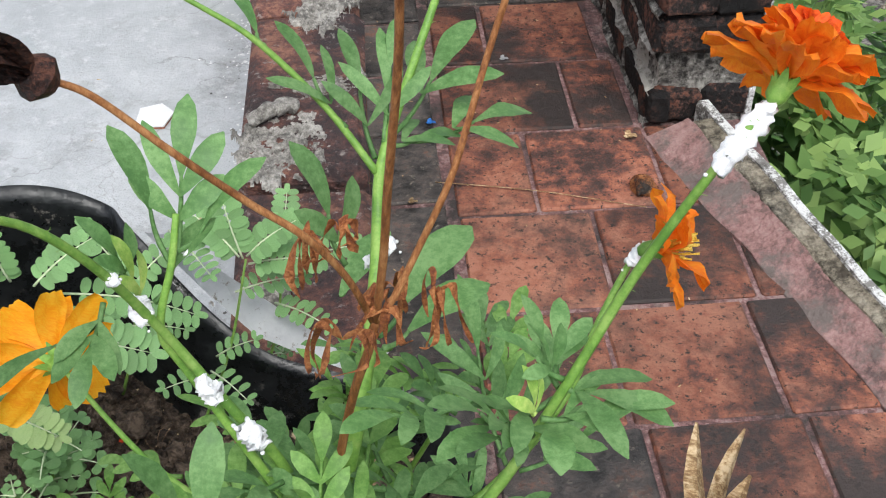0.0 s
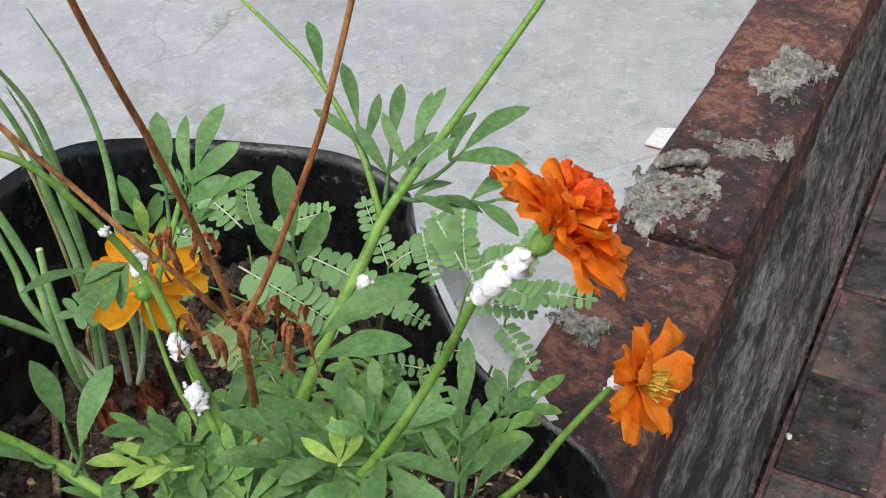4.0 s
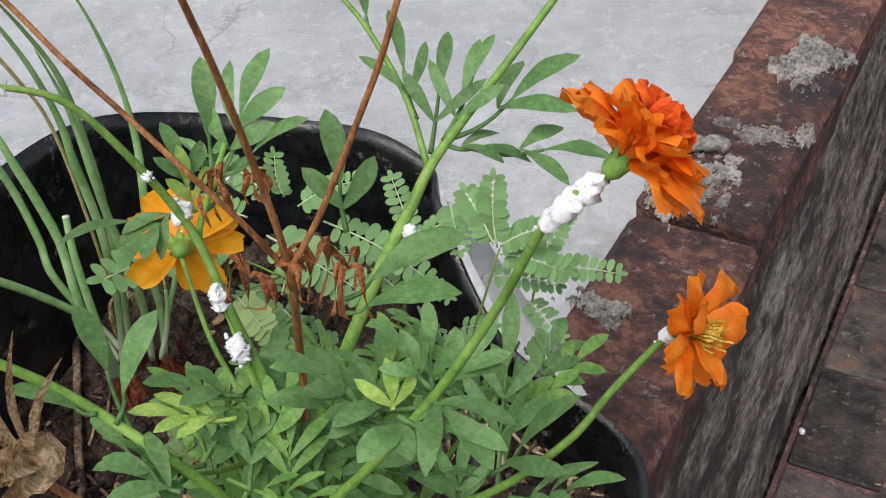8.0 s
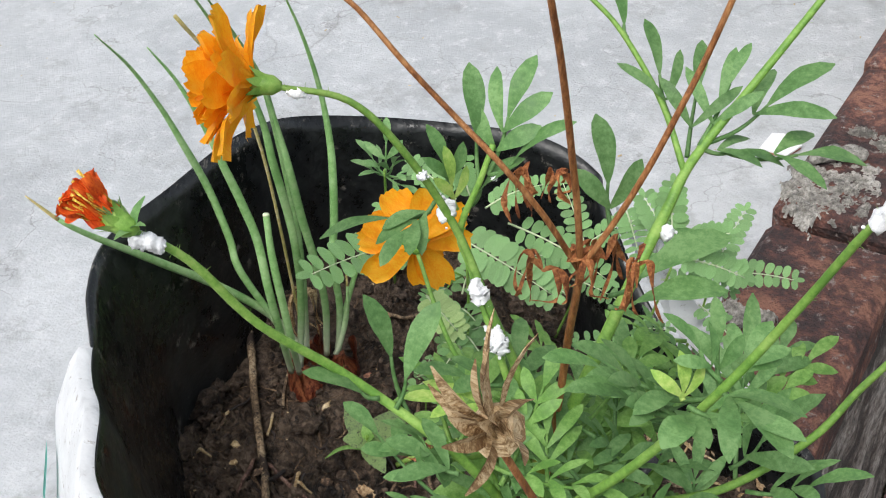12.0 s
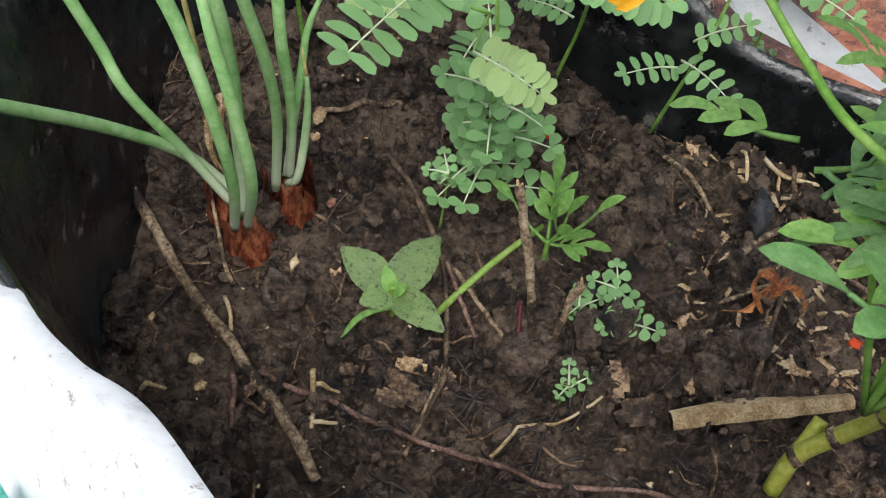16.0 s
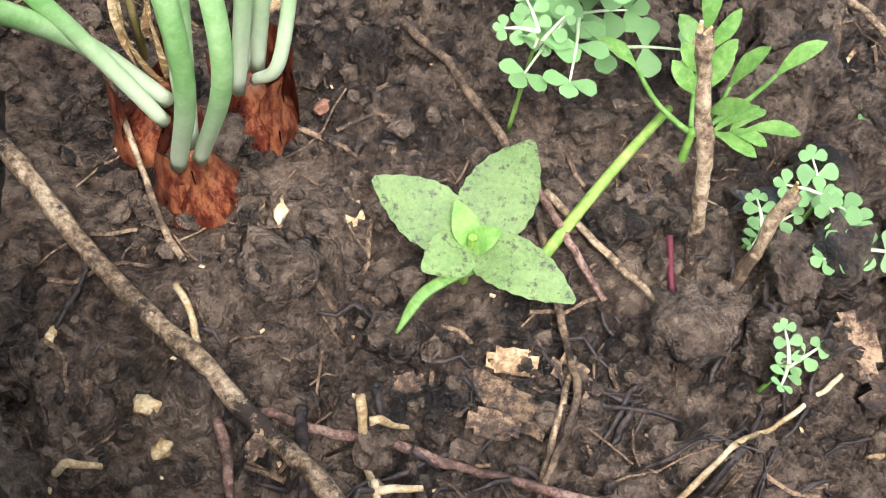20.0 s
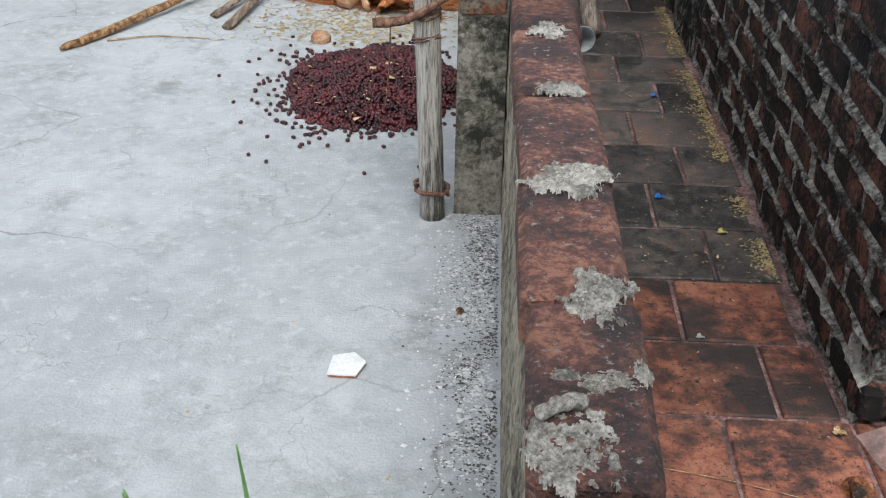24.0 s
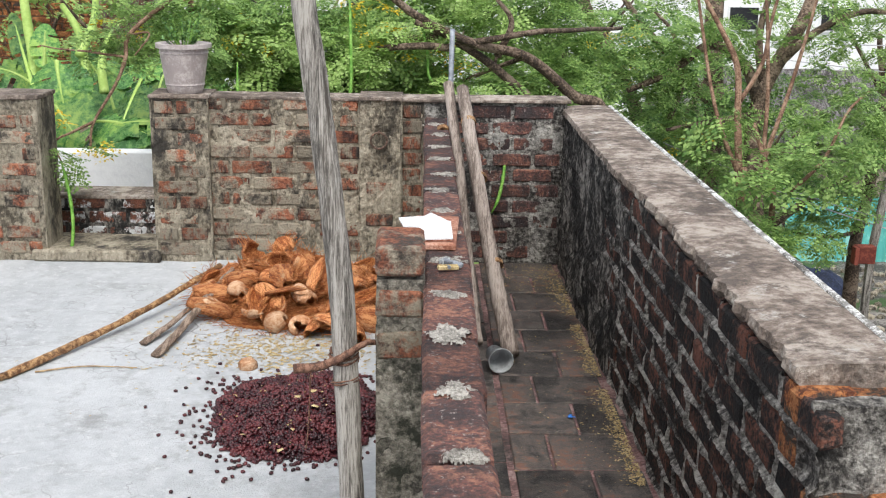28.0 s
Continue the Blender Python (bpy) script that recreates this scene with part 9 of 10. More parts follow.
crown(t1, [((-0.2214, 7.7526, 1.1691), 0.22, 14), ((-0.0791, 7.8201, 1.0433), 0.2, 10), ((-0.3644, 7.7774, 1.2527), 0.2, 10), ((-1.0924, 7.6462, 1.0942), 0.25, 10), ((0.1792, 7.9858, 0.9063), 0.2, 6)], BLOOM, [sprig(2, 1, 0.12, 0.030, seed=40)], 3, "yellow_leaves")
pods(t1, [[(-0.4463, 7.3059, 1.4197), (-0.4324, 7.2130, 1.0690), (-0.4328, 7.1457, 0.8137), (-0.4869, 7.1010, 0.6405)], [(-0.3296, 7.6345, 1.1059), (-0.3382, 7.5900, 0.9365), (-0.3814, 7.5389, 0.7396)], [(-0.0442, 7.6659, 1.2456), (0.0145, 7.6025, 1.0096), (0.0230, 7.5666, 0.8744), (0.0588, 7.5482, 0.8072)],
          [(-1.0202, 6.7426, 1.0071), (-1.0141, 6.6719, 0.7396), (-1.0025, 6.6168, 0.5316), (-0.9819, 6.5670, 0.3446)], [(0.3506, 6.5167, 0.8394), (0.4228, 6.4466, 0.7751), (0.4234, 6.3524, 0.5360), (0.3972, 6.2917, 0.3824), (0.3569, 6.2675, 0.2876)]])

# the overhanging twig at the gap, with its leaves and pod
t2 = thing("drumstick_tree", "slender drumstick branch reaching over the low sill wall", "tree", down((-1.4796, 7.7057, 1.2913)))
limb(t2, [down((-1.4796, 7.7057, 1.2913)), (-1.4225, 7.5977, 0.8860), (-1.4715, 7.5009, 1.2998), (-1.5401, 7.2881, 1.2721), (-1.6741, 7.0433, 1.1187), (-1.6656, 6.9095, 1.0042), (-1.7039, 6.8229, 0.8692), (-1.8120, 6.7205, 0.6694), (-1.8291, 6.6852, 0.5343)], 0.020, 0.006, BARK_RED, "trunk", 0.004)
limb(t2, [(-1.8121, 6.7229, 0.6784), (-1.9076, 6.6604, 0.6307), (-1.9921, 6.5965, 0.5782), (-1.9352, 6.5167, 0.4761)], 0.009, 0.004, BARK_RED)
limb(t2, [(-1.6656, 6.9095, 1.0042), (-1.8618, 7.0200, 1.0168), (-2.0209, 7.1277, 1.0212), (-2.2502, 7.2408, 1.0410)], 0.008, 0.004, BARK_RED)
limb(t2, [(-1.6741, 7.0433, 1.1187), (-1.5591, 7.0440, 1.1297), (-1.6249, 6.9618, 1.0094)], 0.007, 0.004, BARK_RED)
crown(t2, [((-1.7530, 6.5633, 0.4698), 0.07, 3), ((-1.9512, 6.5363, 0.5490), 0.06, 2), ((-1.4936, 7.2798, 1.2441), 0.2, 26), ((-1.7030, 7.0462, 1.1275), 0.14, 16), ((-1.7979, 7.0231, 1.0332), 0.14, 12), ((-1.6587, 7.2865, 1.2575), 0.2, 16), ((-1.3393, 7.1339, 1.0945), 0.16, 18)], TREE_LEAF, FEATHER, 5, scale=0.75)
crown(t2, [((-1.7386, 6.5825, 0.5437), 0.09, 9), ((-2.0211, 6.6335, 0.7163), 0.08, 12), ((-1.7137, 7.1562, 1.1516), 0.12, 6)], BLOOM, [sprig(2, 1, 0.10, 0.026, seed=41)], 6, "yellow_leaves")
pods(t2, [[(-1.9414, 6.5207, 0.4906), (-1.8880, 6.4361, 0.3699), (-1.8590, 6.3897, 0.1963), (-1.8633, 6.3515, 0.0512), (-1.8921, 6.3228, -0.0595)]])

# trees beyond the tall wall
t3b = (2.5217, 8.8648, -0.2948)
t3 = thing("shade_tree", "tall brown-trunked tree with spreading feathery leaves", "tree", down(t3b))
limb(t3, [down(t3b), (t3b[0], t3b[1], -2), t3b, (2.5027, 9.0078, 0.2455), (2.5885, 9.1107, 0.6418), (2.8709, 9.2369, 1.1409), (3.0383, 9.3397, 1.5426)], 0.085, 0.045, name="trunk")
limb(t3, [(2.5557, 9.0728, 0.4958), (2.4165, 9.0509, 0.7947), (2.1342, 8.9973, 0.9628), (1.7791, 8.8485, 0.7648), (1.4900, 8.8211, 0.6400)], 0.05, 0.02)
limb(t3, [(2.5347, 9.0621, 0.4539), (2.1404, 8.8525, 0.4147), (1.7836, 8.7425, 0.3636)], 0.03, 0.014)
limb(t3, [(2.7024, 9.1583, 0.8306), (2.8891, 9.0072, 1.0556), (3.2262, 8.9429, 1.2285), (3.5567, 8.8253, 1.1991)], 0.035, 0.016)
limb(t3, [(2.5753, 9.1164, 0.6624), (2.5496, 9.2155, 1.0362), (2.6528, 9.3127, 1.4120)], 0.035, 0.02)
t4b = (2.5065, 10.2681, -0.4662)
t4 = thing("shade_tree", "straight grey trunk of a tree behind the wall", "tree", down(t4b))
limb(t4, [down(t4b), t4b, (2.5638, 10.4458, 0.2115), (2.5556, 10.6373, 0.9366), (2.5840, 10.7900, 1.5172)], 0.11, 0.075, name="trunk")
limb(t4, [(2.5577, 10.4714, 0.3081), (2.1990, 10.3646, 0.6611), (1.7648, 10.2921, 1.1386), (1.5697, 10.3686, 1.4141)], 0.04, 0.02)
limb(t4, [(1.8611, 10.2510, 0.2058), (1.7096, 10.3596, 0.6062), (1.4098, 10.5017, 1.1228), (1.3086, 10.5783, 1.4055)], 0.06, 0.05)
limb(t4, [(1.8688, 9.0614, 0.4021), (1.9730, 9.1366, 0.6947), (1.8833, 9.2257, 1.0260), (1.7524, 9.2716, 1.1903)], 0.02, 0.012)
crown(t3, [((1.8813, 9.0226, 1.0402), 0.45, 80), ((1.5297, 8.8629, 0.8011), 0.4, 80), ((1.8455, 9.1056, 0.5680), 0.4, 60), ((2.2323, 8.9157, 1.0527), 0.4, 50), ((2.9432, 8.8033, 1.0707), 0.4, 45), ((3.3556, 8.8929, 0.6567), 0.45, 70), ((2.8781, 9.0679, 0.5007), 0.4, 55),
           ((3.1186, 8.4239, 0.4301), 0.4, 70), ((2.8988, 8.7820, 0.2029), 0.3, 50), ((2.2882, 9.2093, 0.2096), 0.4, 60), ((2.7611, 9.4603, 1.1954), 0.45, 45), ((2.0264, 9.3886, 0.0859), 0.35, 45), ((3.4988, 9.6532, 1.1963), 0.4, 40), ((1.1810, 8.8197, 1.0040), 0.35, 50)], TREE_LEAF, FEATHER, 11, thin=0.6)
crown(t4, [((1.6519, 10.1797, 1.0961), 0.6, 60), ((2.2975, 10.3506, 0.6152), 0.6, 70), ((2.8965, 10.4918, 0.4100), 0.5, 50), ((1.4677, 10.0492, 0.5881), 0.5, 60), ((2.0495, 10.4409, 0.1553), 0.5, 60), ((2.6548, 10.3041, -0.3189), 0.5, 60), ((3.0768, 9.8924, -0.2801), 0.4, 60)], TREE_DARK, FEATHER, 12, scale=1.3, thin=0.6)
crown(t4, [((2.0207, 9.0261, 0.2796), 0.25, 8), ((1.6277, 9.1748, 0.8141), 0.3, 8), ((1.4195, 9.0297, 1.0331), 0.3, 8)], BLOOM, [sprig(2, 1, 0.12, 0.028, seed=42)], 13, "yellow_leaves")
t5b = (1.7896, 6.7151, 0.1291)
t5 = thing("young_tree", "sapling with several upright reddish stems behind the wall", "tree", down(t5b))
limb(t5, [down(t5b), t5b, (1.7872, 6.7723, 0.3457), (1.7768, 6.8664, 0.7013), (1.7702, 6.9441, 0.9952), (1.6882, 6.9943, 1.1796), (1.5901, 7.0448, 1.3637), (1.5570, 7.0698, 1.4560)], 0.028, 0.010, BARK_RED, "trunk", 0.004)
limb(t5, [(1.7866, 6.7871, 0.4013), (1.6779, 6.8597, 0.6689), (1.6007, 6.9467, 0.9926), (1.5382, 7.0619, 1.4248)], 0.014, 0.008, BARK_RED, rough=0.004)
limb(t5, [(1.7883, 6.8948, 0.8098), (1.9138, 6.9500, 1.0283), (1.9594, 7.0065, 1.2456), (2.0209, 7.0627, 1.4632)], 0.014, 0.008, BARK_RED, rough=0.004)
limb(t5, [(1.9202, 6.8030, 0.4715), (1.9419, 6.8925, 0.8122), (1.9409, 6.9905, 1.1835), (1.9249, 7.0642, 1.4617)], 0.014, 0.008, BARK_RED, rough=0.004)
limb(t5, [(1.9202, 6.8030, 0.4715), (2.0443, 6.8909, 0.8137), (2.1524, 6.9791, 1.1558), (2.2292, 7.0514, 1.4354)], 0.014, 0.008, BARK_RED, rough=0.004)
limb(t5, [(1.9411, 6.6156, 0.1550), (1.9481, 6.6718, 0.3683), (1.8960, 6.7127, 0.5198), (1.8697, 6.8609, 0.6873)], 0.018, 0.012, BARK_RED, rough=0.004)
limb(t5, [(2.0167, 6.5647, 0.3596), (2.2006, 6.6093, 0.5422), (2.3218, 6.6708, 0.7839), (2.4444, 6.7005, 0.9057)], 0.012, 0.006, BARK_RED, rough=0.004)
crown(t5, [((1.7398, 6.4112, 0.5417), 0.16, 16), ((1.9195, 6.4161, 0.5734), 0.2, 22), ((1.7716, 6.3686, 0.3826), 0.16, 18), ((1.8628, 6.3404, 0.2825), 0.2, 22), ((2.0137, 6.3152, 0.1978), 0.16, 14), ((1.7323, 6.6956, 0.8348), 0.15, 8), ((2.3218, 6.6708, 0.7839), 0.3, 24), ((2.4482, 6.6135, 0.5760), 0.25, 18)], TREE_LEAF, FEATHER, 15, thin=0.55)
t6b = (3.5996, 9.5802, -1.0327)
t6 = thing("young_tree", "small crooked tree over the gravel yard", "tree", down(t6b))
limb(t6, [down(t6b), t6b, (3.6430, 9.6765, -0.6646), (3.7570, 9.7839, -0.2494), (3.8473, 9.8916, 0.1653)], 0.07, 0.03, name="trunk")
limb(t6, [(3.6424, 9.6887, -0.6187), (3.3931, 9.5834, -0.6439), (3.0310, 9.5038, -0.5800)], 0.02, 0.01)
limb(t6, [(2.8597, 9.4270, -0.4918), (3.2599, 9.5834, -0.2617), (3.6224, 9.7118, -0.1405), (3.8469, 9.7324, -0.0461)], 0.035, 0.02)
crown(t6, [((3.6313, 9.5896, -0.2110), 0.3, 20), ((3.0305, 9.5157, -0.5350), 0.3, 26), ((3.8034, 9.6937, 0.1963), 0.4, 40), ((3.1818, 9.4162, -0.5091), 0.25, 14)], TREE_LEAF, FEATHER, 17)

# undergrowth below the kerb and far trees
shrub = thing("shrub", "dark broad-leaved shrub growing below the terrace edge", "shrub", (1.6, 2.6, -3.5), kind="")
for k in range(9):
    a = k * 0.7
    limb(shrub, [(1.6 + 0.1 * math.cos(a), 2.6 + 0.1 * math.sin(a), -3.5), (1.6 + 0.4 * math.cos(a), 2.6 + 0.9 * math.sin(a), -1.8), (1.65 + 0.6 * math.cos(a), 2.6 + 1.5 * math.sin(a), -0.5)], 0.03, 0.008, BARK_RED)
crown(shrub, [((1.55, 1.6, -0.6), 0.5, 70), ((1.5, 2.4, -0.55), 0.5, 90), ((1.45, 3.1, -0.45), 0.5, 90), ((1.8, 2.0, -1.2), 0.7, 90), ((1.9, 3.2, -1.3), 0.8, 90), ((1.6, 4.2, -0.8), 0.6, 60), ((2.5, 2.8, -2.0), 0.8, 60)], TREE_DARK, BROAD, 21)
crown(shrub, [((1.35, 2.35, -0.25), 0.25, 14), ((1.3, 2.9, -0.15), 0.3, 22), ((1.45, 1.8, -0.3), 0.25, 14)], TREE_LEAF, BROAD, 22, "upper_leaves", 0.8)
far_trees = (((-3.26, 13.77, 0.63), 1.2, 140), ((-1.62, 14.76, 0.59), 1.3, 170), ((0.07, 15.73, 0.47), 1.3, 110), ((1.99, 16.74, 0.50), 1.5, 120), ((3.65, 17.53, -0.28), 1.5, 150), ((4.35, 15.32, -0.77), 1.1, 140), ((8.89, 22.73, 0.18), 1.6, 90), ((-5.19, 15.89, 0.68), 1.0, 60), ((2.41, 13.24, -0.98), 1.2, 130), ((3.01, 12.11, -1.29), 1.0, 110), ((-0.66, 12.50, -0.07), 1.3, 150), ((0.90, 12.40, -0.33), 1.3, 150))
for k, (c, r, n) in enumerate(far_trees):
    t = thing("distant_tree", "leafy green tree standing in the yards below", "tree", down(c), "trees in the yards")
    limb(t, [down(c), (c[0] + 0.2, c[1], (c[2] - 3.5) / 2), c], 0.12, 0.05, name="trunk", rough=0.05)
    for q in range(5):
        a = q * 1.257 + k
        limb(t, [(c[0] + 0.1, c[1], c[2] - 0.7 * r), (c[0] + 0.4 * r * math.cos(a), c[1] + 0.4 * r * math.sin(a), c[2] - 0.1), (c[0] + 0.8 * r * math.cos(a), c[1] + 0.8 * r * math.sin(a), c[2] + 0.4 * r)], 0.04, 0.012)
    crown(t, [(c, (r, r, r * 0.85), int(n * 0.7)), ((c[0], c[1], c[2] - r), (r * 0.8, r * 0.8, r), n // 2)], TREE_LIGHT if k % 3 == 0 else TREE_LEAF, TUFT, 30 + k, scale=1.35)


# banana plants behind the white wall
def banana_leaf(parent, base, tip, width, up=(0, -0.5, 1), droop=0.2, fold=0.25, seed=0, stalk=True):
    base, tip = Vector(base) - Vector(parent.location), Vector(tip) - Vector(parent.location)
    ax = tip - base
    L = ax.length
    ax.normalize()
    side = ax.cross(Vector(up)).normalized()
    nrm = side.cross(ax)
    bm = bmesh.new()
    rows, rib = [], []
    n = 26
    for i in range(n + 1):
        t = i / n
        w = width * 0.5 * (math.sin(math.pi * min(1, 0.04 + 0.96 * t)) ** 0.55 + 0.02)
        c = base + ax * L * t + nrm * (L * droop * (math.sin(math.pi * t * 0.9)) - L * droop * t * t)
        rib.append(c)
        row = []
        for j in range(9):
            q = j / 4 - 1
            tear = 0.03 * width * noise.noise(Vector((t * 13, q, seed))) * abs(q)
            row.append(bm.verts.new(c + side * (w * q) + nrm * (-w * fold * abs(q) ** 1.3 + tear + 0.012 * math.sin(t * 60) * abs(q))))
        rows.append(row)
    rnd = random.Random(seed)
    torn = {(i, s) for i in range(n) for s in (0, 1) if rnd.random() < 0.10}
    for i in range(n):
        for j in range(8):
            if (i, j // 4) in torn and j not in (3, 4):
                continue
            bm.faces.new((rows[i][j], rows[i][j + 1], rows[i + 1][j + 1], rows[i + 1][j]))
    leaf = part("leaf", bm, BANANA, parent, smooth=True)
    part("midrib", tube(bmesh.new(), [p - nrm * 0.006 for p in rib], taper(n + 1, 0.018, 0.004), 6), BANANA_STEM, leaf, "pale green midrib", smooth=True)
    return leaf


def banana(at, height, seed, placed=(), tall=0.0):
    b = thing("banana_plant", "lush banana plant with broad drooping leaves", "banana plant", at, "banana plants behind the wall")
    rnd = random.Random(seed)
    top = Vector(at) + Vector((0.05, 0, height))
    limb(b, [at, (at[0] + 0.02, at[1], at[2] + height * 0.5), top], 0.10, 0.06, BANANA_TRUNK, "trunk")
    for k in range(6):
        a = k * 2.4 + seed
        d = Vector((math.cos(a), math.sin(a) * 0.8, rnd.uniform(0.1, 0.9)))
        p = top + d * 0.25
        limb(b, [top, top + d * 0.14 + Vector((0, 0, 0.05)), p], 0.028, 0.018, BANANA_STEM, "leaf_stalk")
        banana_leaf(b, p, p + d * rnd.uniform(0.8, 1.2), rnd.uniform(0.30, 0.42), droop=0.28, seed=seed * 10 + k)
    for k, (p, q, w, up, dr) in enumerate(placed):
        banana_leaf(b, p, q, w, up, dr, seed=seed * 20 + k)
    return b


b1 = (-2.7833, 8.6084, -0.0877)
ban1 = banana(down(b1), b1[2] + 3.3, 1, (
    ((-2.7028, 8.5793, 0.5921), (-3.0471, 8.4388, 0.8186), 0.36, (0.2, -0.6, 1), 0.15), ((-2.6592, 8.5238, 0.7769), (-2.6883, 8.7067, 1.0758), 0.20, (0.3, -1, 0.1), 0.05), ((-2.5078, 8.3316, 0.8439), (-2.4145, 8.1401, 0.5167), 0.42, (0.1, -1, 0.4), 0.1),
    ((-2.5437, 8.2713, 0.6125), (-2.2870, 7.9905, 0.3513), 0.45, (-0.3, -1, 0.5), 0.1), ((-2.7285, 8.4845, 0.6230), (-3.0022, 8.9360, 1.1380), 0.16, (0.3, -1, 0.1), 0.02)))
limb(ban1, [(-2.7292, 8.5440, 0.4563), (-2.7652, 8.6364, 0.8039), (-2.8162, 8.7086, 1.0738), (-2.8593, 8.7807, 1.3439)], 0.045, 0.03, BANANA_STEM, "leaf_stalk", 0.0)
b2 = (-2.1583, 8.7950, -0.1184)
ban2 = banana(down(b2), b2[2] + 3.3, 2, (
    ((-1.9791, 8.4932, 0.7109), (-2.1070, 8.0529, 0.2091), 0.36, (-0.6, -1, 0.3), 0.04), ((-2.2628, 8.3224, 0.4347), (-1.8050, 8.0920, 0.3791), 0.40, (0.1, -0.7, 1), 0.1), ((-2.0423, 8.5539, 0.5442), (-1.8772, 8.1579, 0.2319), 0.40, (0.5, -1, 0.3), 0.1),
    ((-2.5281, 8.8660, 0.9074), (-2.2229, 8.5720, 0.5995), 0.22, (0.5, -1, 0.3), 0.05), ((-1.5129, 9.2776, 0.9738), (-1.3304, 9.5341, 1.1751), 0.4, (-0.2, -1, 0.2), 0.05), ((-1.4257, 9.2489, 0.8712), (-1.4839, 9.5252, 1.1302), 0.4, (-0.2, -1, 0.2), 0.05)))
for pts in ([(-2.3840, 8.5999, 0.6937), (-2.4780, 8.7846, 0.9946), (-2.6337, 8.9408, 1.1833)], [(-2.4457, 8.6417, 0.8475), (-2.3776, 8.8037, 1.0744), (-2.3601, 8.8655, 1.3097)], [(-2.2629, 8.5726, 0.5989), (-2.2853, 8.6290, 0.8113), (-2.2553, 8.7812, 0.9980)]):
    limb(ban2, pts, 0.035, 0.022, BANANA_STEM, "leaf_stalk", 0.0)
b3 = (-1.5060, 9.9461, 0.3716)
banana(down(b3), b3[2] + 3.4, 3)

# neighbours
wtop = (-2.0834, 7.7229, 0.3321)
neighbour = part("white_parapet", box(-4.2, -0.9, wtop[1], wtop[1] + 0.12, -3.5, wtop[2], 0.01), WHITE_PAINT)
tagged(neighbour, "bright whitewashed parapet wall beyond the sill", "wall", kind="structure")


def house(at, w, d, h, mat, label, windows=(), roof=None, bricks=False):
    """A block of a house: walls, a roof slab, windows with frames. at: middle of the near face, on the ground."""
    x, y = at
    t = thing("house", label, "house", (x, y, -3.5), "houses beyond the yards")
    part("wall", box(-w / 2, w / 2, 0, d, 0, h), mat, t)
    part("roof", box(-w / 2 - 0.2, w / 2 + 0.2, -0.2, d + 0.2, h + 0.004, h + 0.16, 0.02), roof or WHITE_PAINT, t)
    for wx, wz, ww, wh in windows:
        f = part("window", box(wx - ww / 2 - 0.06, wx + ww / 2 + 0.06, -0.05, 0.02, wz - 0.06, wz + wh + 0.06, 0.01), WHITE_PAINT, t)
        part("pane", box(wx - ww / 2, wx + ww / 2, -0.062, -0.052, wz, wz + wh), DARK, f, "dark window opening")
    return t


h1 = (-5.5581, 15.8108, 0.3472)
brick_house = house((h1[0], h1[1]), 2.6, 3, 5.4, BRICK_WALL, "red brick house behind the banana plants")
hb = slab_mesh("brick", 0.24, 0.03, 0.075, 0.004, 0.003, 2.0, BRICK_ORANGE)
for c in range(22):
    for k in range(10):
        share(hb, "brick", brick_house, pose(-1.15 + 0.255 * k + (0.12 if c % 2 else 0), -0.008, 3.3 + 0.09 * c))
h2 = (1.1767, 31.1240, 0.0718)
house((h2[0], h2[1]), 9, 5, 5.6, WHITE_PAINT, "pale plastered house glimpsed through the trees", ((-2.5, 3.4, 0.9, 1.0), (0.2, 3.4, 0.9, 1.0), (2.6, 3.4, 0.9, 1.0)))
h3 = (11.9799, 32.8370, -0.4848)
house((h3[0], h3[1]), 12, 5, 5.4, WHITE_PAINT, "white house with a dark window beyond the thatch", ((-0.4, 3.1, 0.8, 0.6), (-3.0, 3.1, 0.8, 0.6), (2.4, 3.1, 0.8, 0.6)))
h4 = (7.2847, 35.0702, -0.2062)
house((h4[0], h4[1]), 7, 5, 5.8, WHITE_PAINT, "white house glimpsed between tree trunks", ((-1.5, 3.6, 0.9, 0.9), (1.2, 3.6, 0.9, 0.9)))
h5 = (-2.6827, 29.1773, 0.2516)
house((h5[0], h5[1]), 7, 5, 5.5, WHITE_PAINT, "pale house hidden behind the foliage", ((-1.5, 3.3, 0.9, 0.9), (1.2, 3.3, 0.9, 0.9)), PLATE)
hut = thing("thatched_hut", "long hut with a shaggy grey thatched roof", "hut", (*(9.2420, 24.3252, -1.5818)[:2], -3.5))
part("wall", box(-3.6, 4.5, 0.4, 3.0, 0, 1.6), PLASTER_OLD, hut)
bm = prism([(-4.0, 0.0, 1.35), (-4.0, 1.7, 2.65), (-4.0, 3.4, 1.35), (-4.0, 3.4, 1.25), (-4.0, 0.0, 1.25)], [(5.0, 0.0, 1.35), (5.0, 1.7, 2.65), (5.0, 3.4, 1.35), (5.0, 3.4, 1.25), (5.0, 0.0, 1.25)])
part("roof", roughen(bm, 0.09, 3.0, 10), THATCH, hut, "shaggy grey thatch")
tq = (7.2387, 19.3310, -3.0146)
fence = thing("turquoise_fence", "turquoise corrugated sheet fence in the yard", "fence", (tq[0], tq[1], -3.5))
for k in range(7):
    bm = grid_wall(0.9, 1.15, 0.045, 0.01, 2.0, k, fn=lambda u, v: 0.018 * math.sin(u * 42))
    part("sheet", bm, TURQUOISE, fence).location = (-1.0 + 0.9 * k, 0, 0)
    part("post", box(-1.03 + 0.9 * k, -0.97 + 0.9 * k, 0.03, 0.09, 0, 1.2), BARK, fence)
bx = (3.5199, 9.1591, -0.6744)
boxp = thing("nest_box", "rust-red metal box fixed on a wooden post", "box", (bx[0], bx[1], -3.5))
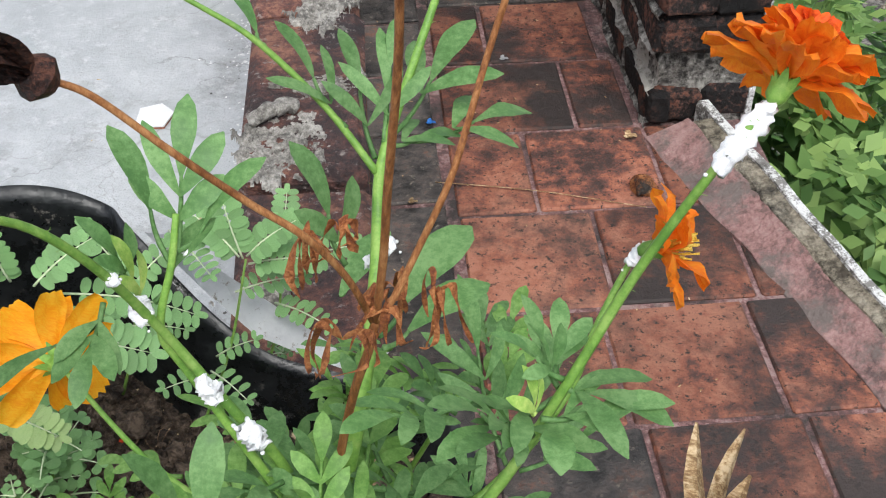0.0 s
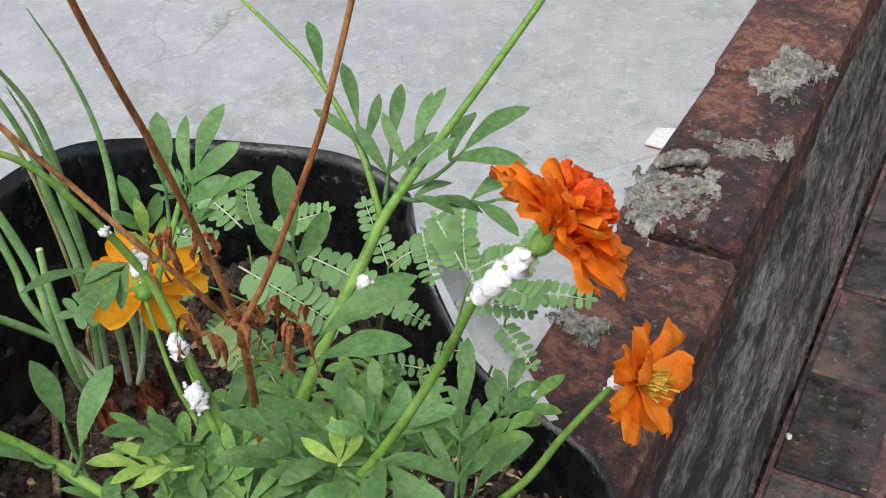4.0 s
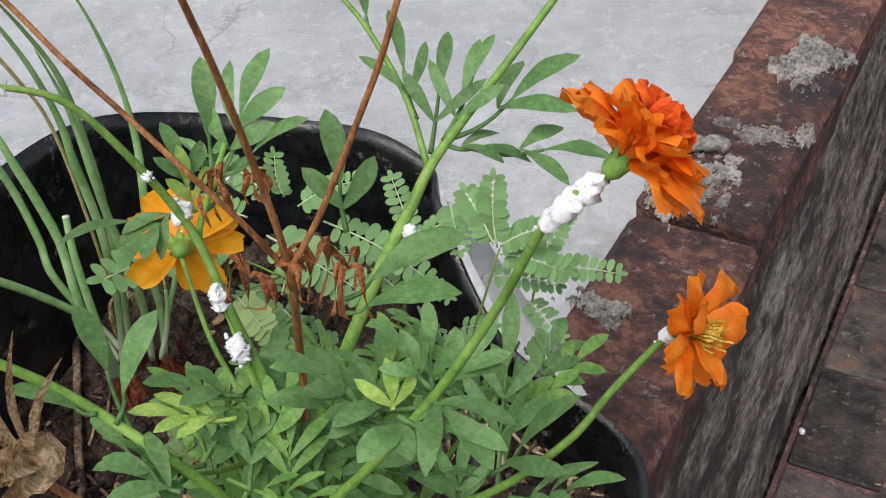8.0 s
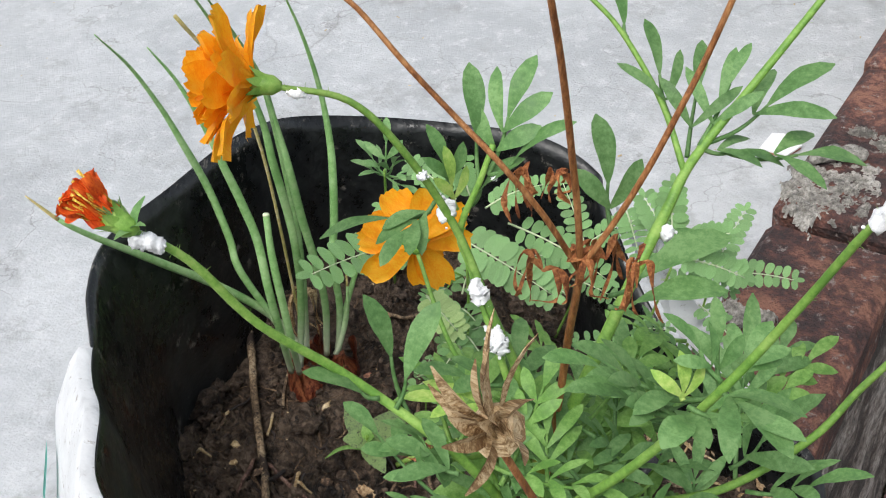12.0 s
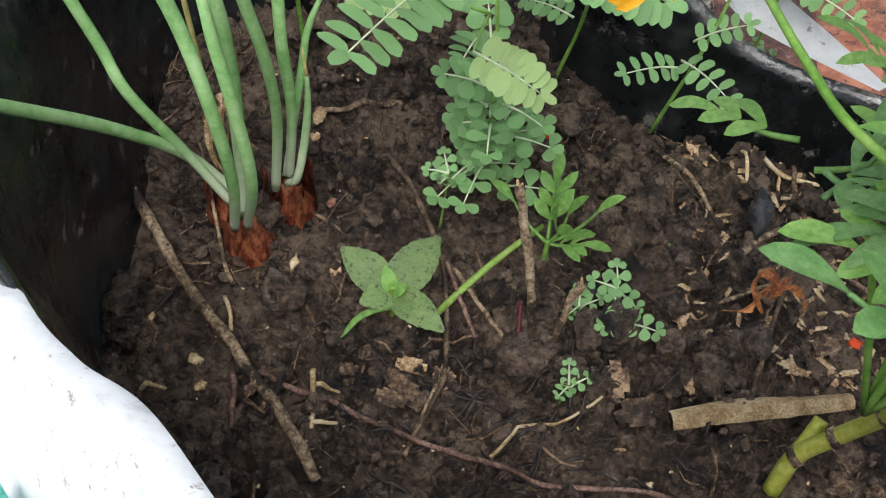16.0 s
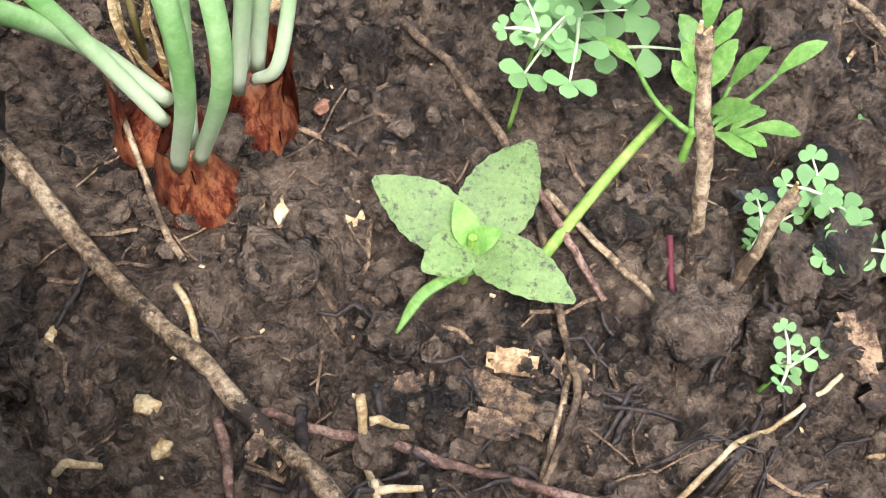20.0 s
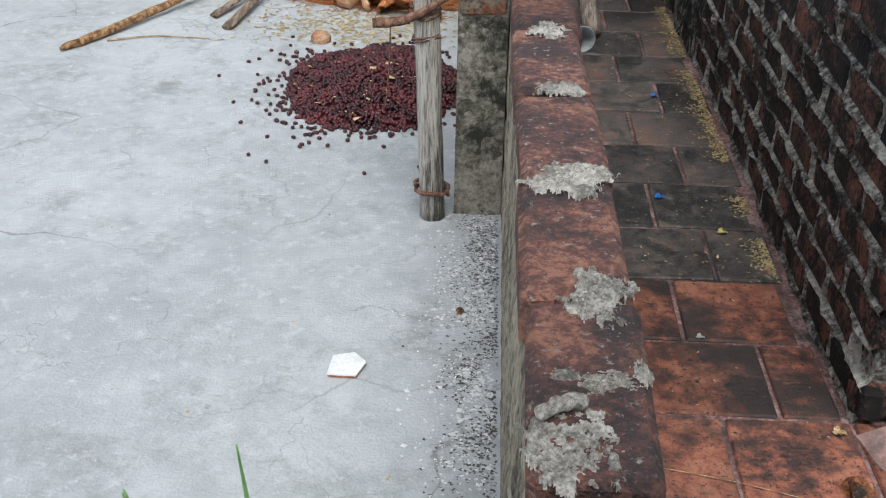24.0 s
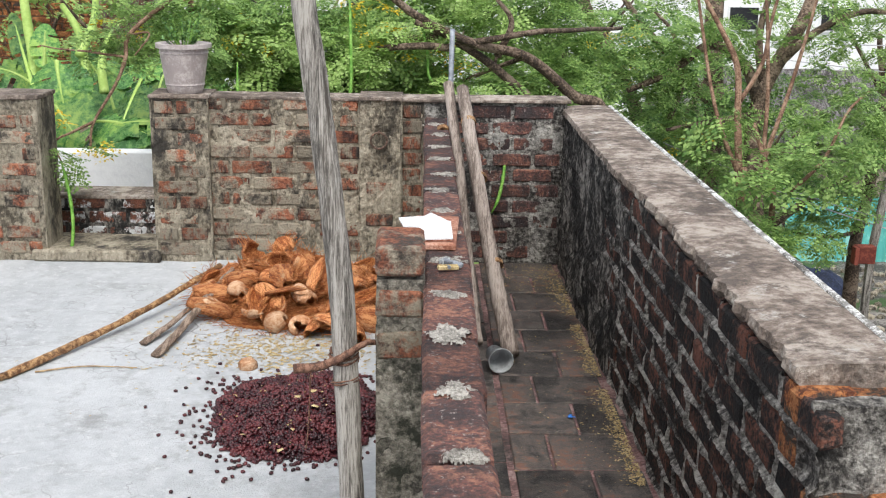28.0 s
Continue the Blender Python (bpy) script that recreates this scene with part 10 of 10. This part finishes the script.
part("post", roughen(tube(bmesh.new(), [(0.06, 0.09, 0), (0.09, 0.09, bx[2] + 3.5), (0.16, 0.09, bx[2] + 4.1)], 0.04, 8), 0.01, 9), GREY_WOOD, boxp)
part("case", box(-0.075, 0.075, -0.05, 0.05, bx[2] + 3.43, bx[2] + 3.57, 0.006), RUST_BOX, boxp)
part("door", box(-0.11, -0.078, -0.09, 0.0, bx[2] + 3.43, bx[2] + 3.57, 0.004), RUST_BOX, boxp, "half-open red side door")
bag2 = part("tarpaulin", roughen(tube(bmesh.new(), [(0, 0, 0), (0, 0, 0.15), (0, 0, 0.35), (0, 0, 0.42)], [0.5, 0.55, 0.35, 0.1], 18), 0.12, 5, 1), DARK_CLOTH, smooth=True)
bag2.location = (*(6.0617, 17.3301, -2.8432)[:2], -3.5)
tagged(bag2, "dark blue tarpaulin lying crumpled on the gravel", "tarpaulin")
for k, (p, q) in enumerate((((1.7381, 14.7391, 0.7408), (6.6388, 14.6195, 0.6469)), ((1.8622, 15.7643, 0.7150), (7.1183, 15.5117, 0.1431)), ((2.7027, 9.3439, -0.0342), (4.2823, 9.2049, -0.4451)), ((2.7935, 9.3252, -0.0981), (4.2833, 9.1819, -0.5321)))):
    w = thing("overhead_cable", "thin grey overhead cable sagging between houses", "cable", p, "overhead cables")
    d = Vector(q) - Vector(p)
    d0 = d * -0.6
    part("wire", tube(bmesh.new(), arc(d0, d * 1.6, (0, 0, -0.12), 14), 0.006, 5), CABLE, w)
gravel = thing("gravel", "loose grey stones on the yard below", "gravel", (3.5, 12, -3.5), kind="stuff")
rnd = random.Random(5)
st = bmesh.new()
bmesh.ops.create_icosphere(st, subdivisions=1, radius=1)
st = shape_of(st)
many("stones", *st, [pose(rnd.uniform(-2.5, 5), rnd.uniform(-4, 7), 0.02, 0, 0, rnd.uniform(0, 360)) @ Matrix.Diagonal((rnd.uniform(0.04, 0.12), rnd.uniform(0.03, 0.09), 0.05, 1)) for k in range(1500)], PLASTER_OLD, gravel, False)
# leaf sprig that lies over the far corner of the tall wall
sp = thing("leaf_sprig", "green feathered sprig resting on the wall corner", "leaves", (0.7591, 6.6089, 0.8269))
crown(sp, [((0.6564, 6.5527, 0.8025), (0.05, 0.04, 0.02), 5)], TREE_LIGHT, FEATHER, 77, "leaflets", 0.6)
part("stalk", tube(bmesh.new(), arc((0.05, 0.05, 0.0), (-0.14, 0.0, -0.01), (0, 0, 0.02), 6), 0.004, 5), STEM, sp)
